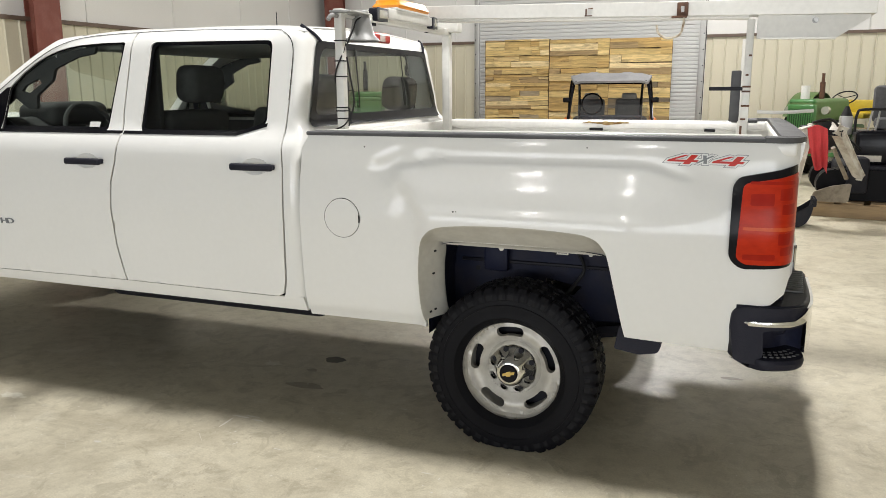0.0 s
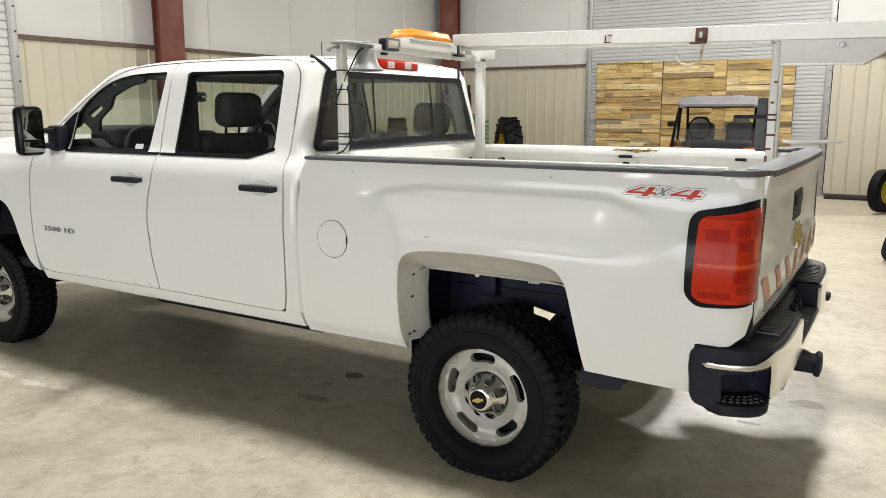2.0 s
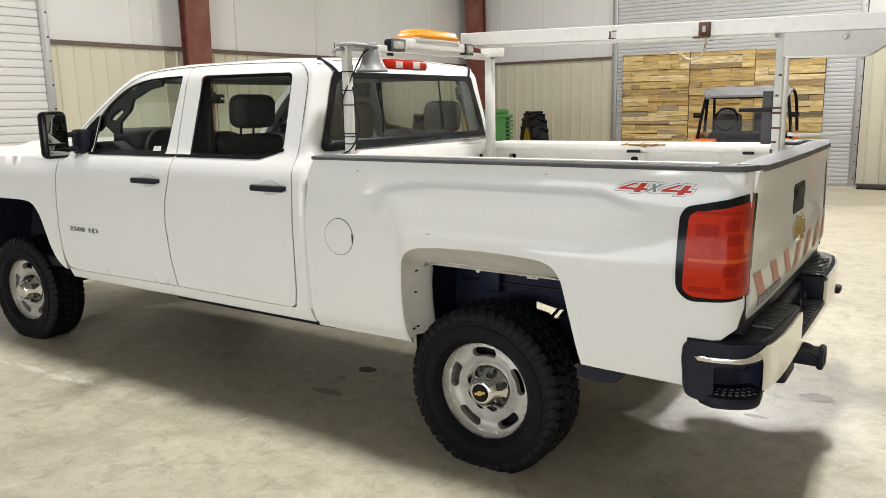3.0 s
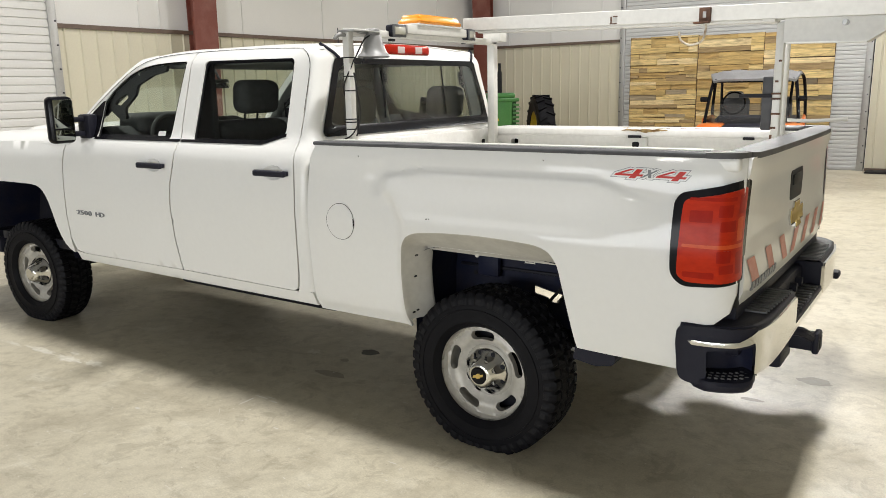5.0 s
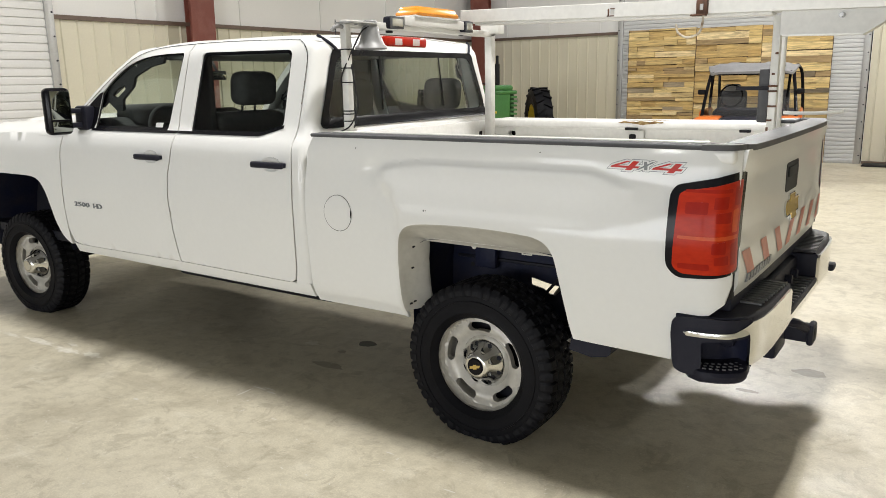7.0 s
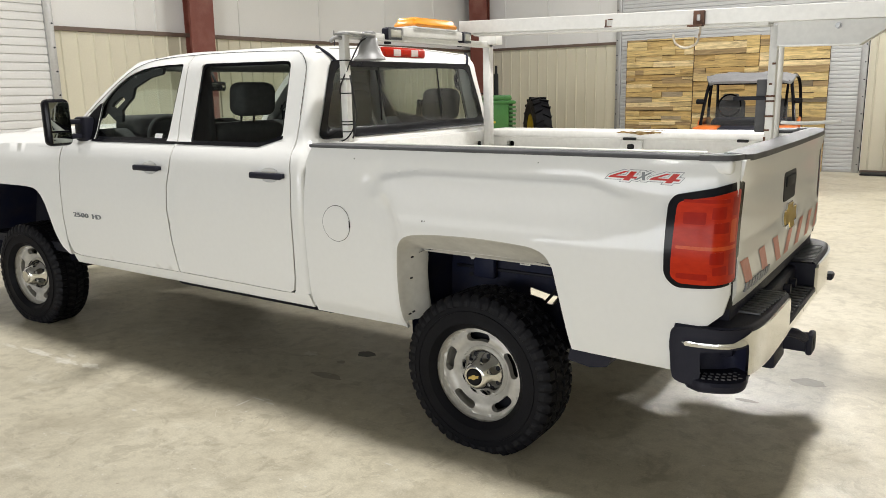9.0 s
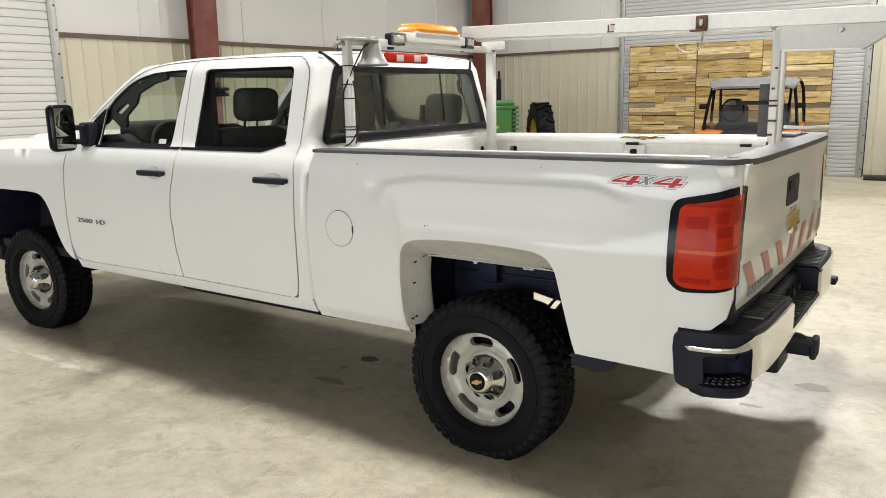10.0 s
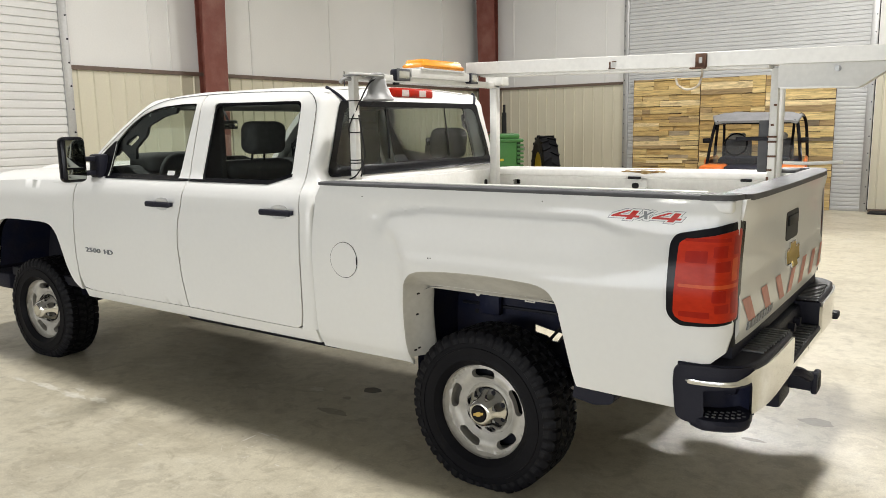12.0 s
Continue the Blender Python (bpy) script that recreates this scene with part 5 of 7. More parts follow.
    bmesh.ops.remove_doubles(face, verts=face.verts[:], dist=1e-5)
    cap = part("hub_cap", face, CHROME, w, "chrome hub cap")
    for k in range(8):
        nb = bmesh.new()
        a0 = 2 * math.pi * (k + 0.5) / 8
        c, s = math.cos(a0) * 0.089, math.sin(a0) * 0.089
        rod(nb, m @ Vector((c, -0.02, s)), m @ Vector((c, -0.056 - lift * 0.3, s)), 0.012, 6)
        part("lug_nut", nb, DARKSTEEL, cap)
    lathe_c = bmesh.new()
    lathe(lathe_c, [(0.0, -0.131 - lift), (0.036, -0.131 - lift), (0.040, -0.127 - lift), (0.041, -0.12 - lift)], 28, m)
    if not front:
        part("cap_centre", lathe_c, GLOSSBLACK, cap)
        em = bmesh.new()
        pts = [(-0.026, -0.006), (-0.008, -0.006), (-0.008, -0.011), (0.010, -0.011), (0.011, -0.006), (0.026, -0.006), (0.028, 0.006), (0.010, 0.006), (0.010, 0.011), (-0.008, 0.011), (-0.009, 0.006), (-0.024, 0.006)]
        vs = [em.verts.new(m @ Vector((px, -0.1325 - lift, pz + px * 0.25))) for px, pz in pts]
        em.faces.new(vs)
        part("cap_emblem", em, GOLD, cap)
    else:
        part("cap_centre", lathe_c, CHROME, cap)
    return w


for wx, fr in ((0.0, False), (-3.83, True)):
    for side in (-1, 1):
        wheel(wx, side, fr, steer=4.0 if fr else 0.0)

# ---- underbody ----
for side in (-1, 1):
    part("frame_rail", B(-4.7, 1.0, min(side * 0.38, side * 0.47), max(side * 0.38, side * 0.47), 0.42, 0.555, 0.01), DARKSTEEL, TR)
    part("front_wheelhouse", B(-4.45, -3.2, min(side * 0.55, side * 0.58), max(side * 0.55, side * 0.58), 0.45, 1.2), DARKSTEEL, TR)
    part("leaf_spring", tube(bmesh.new(), bend([(-0.75, side * 0.53, 0.50), (0.0, side * 0.53, 0.40), (0.72, side * 0.53, 0.52)]), 0.03, 6), DARKSTEEL, TR)
    part("shock_absorber", rod(bmesh.new(), (-0.10, side * 0.5, 0.33), (-0.30, side * 0.42, 0.78), 0.03, 10), DARKSTEEL, TR)
    part("splash_flap", sheet(rounded([(0.43, 0.50), (0.53, 0.485), (0.605, 0.50), (0.618, 0.535), (0.555, 0.585), (0.45, 0.60)], 0.012), lambda u, v: (u, side * 0.93, v if side < 0 else 0.56 + 0.3 * (v - 0.5)), 0.05, lip=(0, -0.3 * side if side < 0 else -0.05, 0), back=side > 0), BLACK, TR)
for side in (-1, 1):
    part("wheelhouse_bracket", B(-0.24, -0.12, min(side * 0.56, side * 0.60), max(side * 0.56, side * 0.60), 0.70, 0.82, 0.015), WELL, TR)
    part("wheelhouse_seam", B(-0.36, 0.38, min(side * 0.552, side * 0.565), max(side * 0.552, side * 0.565), 0.735, 0.75, 0.004), DARKSTEEL, TR)
    part("brake_hose", tube(bmesh.new(), bend([(0.18, side * 0.56, 0.84), (0.24, side * 0.60, 0.74), (0.16, side * 0.62, 0.62), (0.05, side * 0.60, 0.45)]), 0.008, 6), GASKET, TR)
    for hx, hz, hr in ((-0.20, 0.80, 0.022), (-0.03, 0.822, 0.016), (0.10, 0.80, 0.010), (-0.28, 0.70, 0.012)):
        part("drain_hole", rod(bmesh.new(), (hx, side * 0.545, hz), (hx, side * 0.5525, hz), hr, 14), GASKET, TR)
part("rear_axle", rod(bmesh.new(), (0, -0.75, 0.348), (0, 0.75, 0.348), 0.05, 14), DARKSTEEL, TR)
bm = bmesh.new()
lathe(bm, [(0.0, -0.12), (0.13, -0.10), (0.16, 0.0), (0.13, 0.10), (0.0, 0.12)], 24, pose(0.02, 0.05, 0.348))
part("differential", bm, DARKSTEEL, TR)
part("front_axle", rod(bmesh.new(), (-3.9, -0.75, 0.36), (-3.9, 0.75, 0.36), 0.045, 12), DARKSTEEL, TR)
part("drive_shaft", rod(bmesh.new(), (-2.4, 0.05, 0.45), (-0.1, 0.05, 0.36), 0.04, 12), DARKSTEEL, TR)
part("fuel_tank", B(-2.35, -1.0, -0.80, -0.46, 0.435, 0.62, 0.04, seg=3), DARKSTEEL, TR)
part("exhaust_pipe", tube(bmesh.new(), bend([(-2.6, 0.3, 0.42), (-1.0, 0.32, 0.42), (-0.3, 0.4, 0.55), (0.4, 0.6, 0.52), (0.95, 0.8, 0.45)]), 0.035, 10), DARKSTEEL, TR)
part("cab_floor", B(-4.3, -1.0, -0.92, 0.92, 0.56, 0.62), DARKSTEEL, TR)
part("firewall", B(-3.25, -3.2, -0.92, 0.92, 0.56, 1.36), DARKSTEEL, TR)
part("engine_block", B(-4.6, -3.4, -0.45, 0.45, 0.45, 1.15, 0.05), DARKSTEEL, TR)
part("bed_crossmember", B(-0.9, -0.8, -0.85, 0.85, 0.64, 0.80), DARKSTEEL, TR)
part("spare_carrier", B(0.35, 0.9, -0.35, 0.35, 0.50, 0.70, 0.08, seg=4), DARKSTEEL, TR)

# ---- cabin ----
def seat(x, y, w, h, head):
    s = part("seat", B(x - 0.50, x + 0.02, y - w / 2, y + w / 2, 0.82, 0.98, 0.05, seg=3), SEAT, TR, "dark grey cloth seat")
    bm = bmesh.new()
    box(bm, -0.07, 0.07, -w / 2, w / 2, 0.0, h, 0.05, m=pose(x, y, 0.93) @ pose(0, 0, 0, 0, 12, 0), seg=3)
    part("seat_back", bm, SEAT, s)
    for hy in head:
        bm = bmesh.new()
        box(bm, -0.075, 0.065, -0.15, 0.15, 0.0, 0.20, 0.055, m=pose(x + 0.21 * h / 0.6 - 0.02, hy, 0.93 + h + 0.03) @ pose(0, 0, 0, 0, 6, 0), seg=4)
        hr = part("head_rest", bm, SEAT, s)
        bm = bmesh.new()
        for d in (-0.05, 0.05):
            rod(bm, (x + 0.10, hy + d, 0.88 + h), (x + 0.12, hy + d, 1.02 + h), 0.007, 6)
        part("head_rest_posts", bm, CHROME, hr)


seat(-2.11, -0.42, 0.54, 0.52, [-0.42])
seat(-2.05, 0.42, 0.54, 0.52, [0.42])
seat(-1.28, 0.0, 1.45, 0.46, [-0.45, 0.45])
bm = bmesh.new()
prof = rounded([(-3.3, 0.9), (-2.78, 0.9), (-2.72, 1.12), (-2.80, 1.33), (-2.95, 1.41), (-3.3, 1.36)], 0.05)
part("dashboard", sheet(prof, lambda u, v: (u, -0.84, v), 0.1, lip=(0, 1.68, 0)), DASH, TR)
bm = bmesh.new()
box(bm, -0.15, 0.15, -0.22, 0.22, -0.05, 0.09, 0.06, m=pose(-2.96, -0.42, 1.395), seg=4)
part("instrument_hood", bm, DASH, TR)
sw = bmesh.new()
tube(sw, [(0.19 * math.cos(a), 0, 0.19 * math.sin(a)) for a in np.linspace(0, 2 * math.pi, 37)], 0.015, 8)
box(sw, -0.18, 0.18, -0.012, 0.012, -0.025, 0.025, 0.01)
box(sw, -0.05, 0.05, -0.02, 0.03, -0.06, 0.06, 0.02)
bmesh.ops.transform(sw, matrix=pose(-2.74, -0.42, 1.295) @ pose(0, 0, 0, 0, 0, 90) @ pose(0, 0, 0, -25), verts=sw.verts[:])
part("steering_wheel", sw, DASH, TR)
im = part("inside_mirror", B(-2.785, -2.765, -0.075, 0.075, 1.638, 1.702, 0.012), DASH, TR)
part("mirror_glass", B(-2.766, -2.762, -0.066, 0.066, 1.646, 1.694, 0.001), CHROME, im)
part("mirror_stalk", rod(bmesh.new(), (-2.78, 0, 1.69), (-2.84, 0, 1.79), 0.01, 6), DASH, TR)
for side in (-1, 1):
    part("door_panel", sheet(FRONT_DOOR[:7] + [(-2.062, 0.612), (-2.05, 1.33), (-2.9, 1.33)], skin(cab_w, side, -0.07), 0.2, back=side < 0), DASH, TR)
    part("door_panel", sheet([(-2.05, 0.62), (-1.12, 0.62), (-1.12, 1.36), (-2.05, 1.33)], skin(cab_w, side, -0.07), 0.2, back=side < 0), DASH, TR)
    part("centre_pillar", B(-2.18, -1.96, min(side * 0.70, side * 0.74), max(side * 0.70, side * 0.74), 1.3, 1.78, 0.01), DASH, TR)
    grab = rounded([(-2.97, 1.47), (-2.94, 1.56), (-2.80, 1.652), (-2.70, 1.706), (-2.55, 1.752), (-2.34, 1.775), (-2.34, 1.738), (-2.46, 1.720), (-2.605, 1.662), (-2.608, 1.604), (-2.735, 1.523), (-2.74, 1.455), (-2.80, 1.450), (-2.90, 1.515)], 0.012, 3)
    part("pillar_grab", sheet(grab, lambda u, v: (u, side * min(0.80, cab_w(-2.5, v) - 0.03), v), 0.05, holes=[rounded([(-2.843, 1.547), (-2.812, 1.577), (-2.708, 1.614), (-2.686, 1.590), (-2.787, 1.535)], 0.012, 3)], lip=(0, -side * 0.02, 0), back=side > 0), DASH, TR, "charcoal pillar trim with a grab handle")
    # towing mirror on two arms
    mh = part("side_mirror", B(-3.045, -2.955, min(side * 1.005, side * 1.165), max(side * 1.005, side * 1.165), 1.315, 1.605, 0.035, seg=4), GLOSSBLACK, TR, "tall black towing mirror")
    part("mirror_glass", B(-2.957, -2.950, min(side * 1.025, side * 1.148), max(side * 1.025, side * 1.148), 1.41, 1.585, 0.002), MIRROR, mh)
    part("spotter_glass", B(-2.957, -2.950, min(side * 1.025, side * 1.148), max(side * 1.025, side * 1.148), 1.335, 1.40, 0.002), MIRROR, mh)
    for zz in (1.37, 1.46):
        part("mirror_arm", B(-3.03, -2.97, min(side * 0.90, side * 1.02), max(side * 0.90, side * 1.02), zz - 0.016, zz + 0.016, 0.01), BLACK, mh)
    part("mirror_base", B(-3.06, -2.93, min(side * 0.87, side * 0.945), max(side * 0.87, side * 0.945), 1.335, 1.49, 0.02), BLACK, mh)
    part("quarter_fill", sheet([(-3.06, 1.345), (-2.888, 1.345), (-2.868, 1.572), (-2.894, 1.568), (-3.03, 1.470), (-3.06, 1.42)], skin(cab_w, side, 0.003), 0.05, back=side > 0), GLOSSBLACK, TR)
part("window_sticker", sheet([(-2.28, 1.365), (-2.21, 1.365), (-2.21, 1.392), (-2.28, 1.392)], skin(cab_w, -1, -0.006), 0.05), DECALWHITE, TR)
part("aerial", rod(bmesh.new(), (-1.9, 0.3, 1.87), (-1.9, 0.3, 2.02), 0.003, 6), BLACK, TR)

# ---- badges ----
def decal(text, x, z, size, shear, bold, depth, material, name, dw, wf, parent, label="", spacing=1.0, wide=1.0):
    me = lettering(text, size, depth, shear, bold, spacing)
    for v in me.vertices:
        u, w = x + v.co.x * wide, z + v.co.y
        v.co = Vector((u, -(wf(u, w) + dw + v.co.z), w))
    me.materials.clear()
    me.materials.append(material)
    return part(name, me, material, parent, label)


FOUR = [(0.0, 0.24), (0.0, 0.44), (0.36, 1.0), (0.52, 1.0), (0.20, 0.47), (0.58, 0.47), (0.58, 1.0), (0.80, 1.0), (0.80, 0.47), (0.97, 0.47), (0.97, 0.24), (0.80, 0.24), (0.80, 0.0), (0.58, 0.0), (0.58, 0.24)]
CROSS = [(0.0, 0.0), (0.36, 0.50), (0.05, 1.0), (0.32, 1.0), (0.52, 0.68), (0.76, 1.0), (1.0, 1.0), (0.66, 0.52), (0.98, 0.0), (0.70, 0.0), (0.50, 0.34), (0.26, 0.0)]
for glyph, x0, width, z0, height, fill in ((FOUR, 0.594, 0.112, 1.264, 0.034, DECALRED), (CROSS, 0.702, 0.045, 1.268, 0.030, DECALGREY), (FOUR, 0.754, 0.112, 1.263, 0.034, DECALRED)):
    poly = [(x0 + width * u + 0.9 * height * v, z0 + height * v - 0.012 * (x0 - 0.59 + width * u)) for u, v in glyph]
    red = fill is DECALRED
    d = part("decal_numeral" if red else "decal_letter", sheet(grown(poly, 0.0075), skin(bed_w, -1, 0.0012), 0.02), DECALGREY, TR, "red decal numeral with grey outline" if red else "grey decal letter")
    part("outline_gap", sheet(grown(poly, 0.0056), skin(bed_w, -1, 0.0022), 0.02), DECALWHITE, d)
    part("fill", sheet(poly, skin(bed_w, -1, 0.0032), 0.02), fill, d, "red fill" if red else "grey fill")
for k, ch in enumerate("2500 HD"):
    if ch != " ":
        decal(ch, -3.085 + 0.0445 * k, 0.857, 0.042, 0.0, 0.0004, 0.003, DECALGREY, "badge_letter", 0.003, cab_w, TR, "raised grey badge letter", 1.0, 1.9)

# ---- ladder rack on the bed ----
RK = thing("ladder_rack", "white welded steel ladder rack with chipped paint over the bed", "rack", at=(0, 0, 1.3))


def rk(name, bm, material=RACKPAINT, label="", parent=None):
    bmesh.ops.translate(bm, verts=bm.verts[:], vec=(0, 0, -1.3))
    return part(name, bm, material, parent or RK, label)


rk("near_post", B(-0.90, -0.86, -0.775, -0.735, 1.348, 1.885, 0.005))
rk("post_foot", B(-0.93, -0.83, -0.80, -0.71, 1.346, 1.356, 0.003))
rk("top_plate", B(-0.91, -0.80, -0.80, -0.60, 1.885, 1.893, 0.002), GALV, "bare galvanised plate")
rk("bent_hook", tube(bmesh.new(), bend([(-0.88, -0.76, 1.868), (-0.885, -0.79, 1.872), (-0.89, -0.82, 1.868), (-0.895, -0.835, 1.850)]), 0.010, 10), HORNGREY)
rk("far_post", B(-0.915, -0.865, 0.615, 0.665, BF, 1.90, 0.005))
rk("post_gusset", B(-0.93, -0.80, 0.59, 0.67, 1.885, 1.945, 0.006))
rk("cross_tube", B(-0.915, -0.865, -0.76, 0.66, 1.868, 1.905, 0.006))
rk("rear_post", B(0.85, 0.888, 0.47, 0.52, BF, 1.89, 0.005), RACKPAINT, "white post with rusty strap marks")
rk("rear_post_tube", rod(bmesh.new(), (0.855, 0.70, BF), (0.855, 0.70, 1.80), 0.022, 14))
SL = pose(0, 0, 1.962, 0, 1.45)
rk("beam", B(-0.93, 1.43, 0.36, 0.50, -0.040, 0.034, 0.0025, m=SL, seg=1), RACKPAINT, "long white channel beam")
rk("beam_lower_flange", B(-0.85, 0.82, 0.40, 0.47, -0.054, -0.038, 0.004, m=SL))
rk("beam_joint", B(0.80, 0.86, 0.38, 0.50, -0.055, -0.015, 0.005, m=SL))
prof = [(0.90, 1.787), (1.262, 1.777), (1.40, 1.868), (1.415, 1.89), (1.415, 1.905), (0.90, 1.915)]
rk("beam_tail", sheet(prof, lambda u, v: (u, 0.392, v), 0.2, lip=(0, 0.10, 0)), RACKPAINT, "deep white tail plate of the beam")
rk("tail_lip", B(0.915, 1.262, 0.372, 0.40, -0.004, 0.004, 0.001, m=pose(0, 0, 1.810, 0, 1.58)))
rk("bolt", rod(bmesh.new(), (1.165, 0.395, 1.866), (1.165, 0.362, 1.866), 0.011, 6), GALV)
rk("bolt_washer", rod(bmesh.new(), (1.165, 0.393, 1.866), (1.165, 0.386, 1.866), 0.015, 12), GALV)
rk("hook_bracket", B(0.505, 0.56, 0.335, 0.365, 1.905, 1.975, 0.004), RUST, "rusty hook bracket")
rk("hook_bracket_slot", B(0.525, 0.542, 0.330, 0.337, 1.925, 1.955, 0.002), GALV)
rk("hook_bracket_foot", B(0.48, 0.555, 0.32, 0.365, 1.898, 1.906, 0.002), RUST)
rk("hanging_hook", tube(bmesh.new(), bend([(0.542, 0.34, 1.90), (0.540, 0.34, 1.86), (0.522, 0.34, 1.812), (0.465, 0.34, 1.796), (0.418, 0.34, 1.822), (0.406, 0.34, 1.865)]), 0.006, 8), HOOKSTEEL, "rusty steel hook")
rk("weld_scar", B(0.02, 0.06, 0.354, 0.362, 1.925, 1.930, 0.001), RUST)
rk("weld_scar", B(0.025, 0.032, 0.354, 0.362, 1.925, 1.965, 0.001), RUST)
rk("weld_scar", B(0.04, 0.065, 0.354, 0.362, 1.962, 1.967, 0.001), RUST)
for zz, x0, x1 in ((1.37, 0.848, 0.875), (1.44, 0.848, 0.89), (1.515, 0.846, 0.89), (1.54, 0.846, 0.89), (1.60, 0.86, 0.875), (1.70, 0.87, 0.885)):
    rk("rust_band", B(x0, x1, 0.466, 0.48, zz, zz + 0.010, 0.001), RUST)
rk("rear_foot_chip", B(0.848, 0.86, 0.468, 0.522, 1.27, 1.34, 0.002), RUST)
rk("board_holder", B(0.79, 0.84, 0.52, 0.535, 1.36, 1.63, 0.006), CAPGREY, "dark rubber pad")
rk("board_arm", B(0.68, 0.86, 0.505, 0.525, 1.525, 1.545, 0.003), DARKSTEEL)
rk("white_arm", tube(bmesh.new(), bend([(0.93, 0.46, 1.415), (1.05, 0.46, 1.412), (1.20, 0.46, 1.422)]), 0.009, 8), RACKPAINT)

# ---- lamps and horn on the rack ----
bc = thing("amber_beacon", "amber light bar on a white platform over the cab", "beacon", at=(-0.89, -0.03, 1.895))
part("platform", B(-0.07, 0.06, -0.30, 0.28, 0.0, 0.048, 0.006), RACKPAINT, bc)
part("base", B(-0.08, 0.07, -0.215, 0.215, 0.046, 0.06, 0.006), LAMPBODY, bc)
bm = bmesh.new()
box(bm, -0.085, 0.075, -0.212, 0.212, 0.050, 0.108, 0.022, seg=4)
for v in bm.verts:
    if v.co.z > 0.08:
        v.co.y *= 0.92
        v.co.x = -0.005 + (v.co.x + 0.005) * 0.86
part("lens", bm, AMBER, bc, "glossy amber lens")
wl = thing("work_lamp", "small rectangular black work lamp on the rack", "lamp", "rack work lamps", (-0.85, -0.395, 1.875))
part("housing", B(-0.04, 0.015, -0.055, 0.055, 0.0, 0.062, 0.012, seg=3), BLACK, wl)
part("bezel", B(0.010, 0.018, -0.057, 0.057, -0.001, 0.063, 0.004), CAPGREY, wl, "dark grey lamp bezel")
part("lamp_glass", B(0.012, 0.022, -0.045, 0.045, 0.011, 0.051, 0.003), LAMPGLASS, wl)
part("bracket", B(-0.05, -0.03, -0.02, 0.02, -0.02, 0.03, 0.003), DARKSTEEL, wl)
copy_thing(wl, pose(-0.85, 0.31, 1.885, 0, 0, 12))
hs = thing("horn_speaker", "grey metal horn loudspeaker hanging bell-down from the rack", "loudspeaker", at=(-0.845, -0.605, 1.765))
bm = bmesh.new()
lathe(bm, [(0.074, 0.003), (0.080, 0.0), (0.083, 0.005), (0.079, 0.012), (0.064, 0.024), (0.055, 0.045), (0.048, 0.075), (0.043, 0.105), (0.041, 0.108), (0.0, 0.108)], 28, pose(0, 0, 0, 90))
part("bell", bm, HORNGREY, hs)
bm = bmesh.new()
lathe(bm, [(0.034, 0.105), (0.036, 0.11), (0.036, 0.135), (0.030, 0.142), (0.0, 0.142)], 24, pose(0, 0, 0, 90))
part("driver", bm, HORNGREY, hs)
part("mounting_arm", B(-0.06, 0.0, -0.10, -0.02, 0.115, 0.13, 0.003), GALV, hs)
wr = thing("cable_bundle", "black electric cable tied round the rack post", "cable", at=(-0.88, -0.755, 1.36))
rnd = random.Random(3)
pts = []
for i in range(26):
    t = i / 25
    a = t * 9.0
    pts.append((0.031 * math.cos(a) + 0.012 * math.sin(7 * t), 0.031 * math.sin(a), 0.02 + t * 0.5))
part("cable", tube(bmesh.new(), bend(pts, 3), 0.004, 6), GASKET, wr)
part("cable", tube(bmesh.new(), bend([(-0.03, -0.05, 0.0), (0.03, -0.03, 0.03), (0.06, 0.0, 0.12), (0.045, 0.0, 0.24), (0.03, 0.0, 0.33)]), 0.004, 6), GASKET, wr)
part("cable", tube(bmesh.new(), bend([(0.03, 0.0, 0.38), (0.05, 0.03, 0.45), (0.04, 0.09, 0.50), (0.06, 0.14, 0.52)]), 0.004, 6), GASKET, wr)
for zz in (0.05, 0.085, 0.10, 0.24, 0.31, 0.40):
    part("cable_tie", B(-0.023, 0.023, -0.023, 0.023, zz, zz + 0.006, 0.001), GASKET, wr)


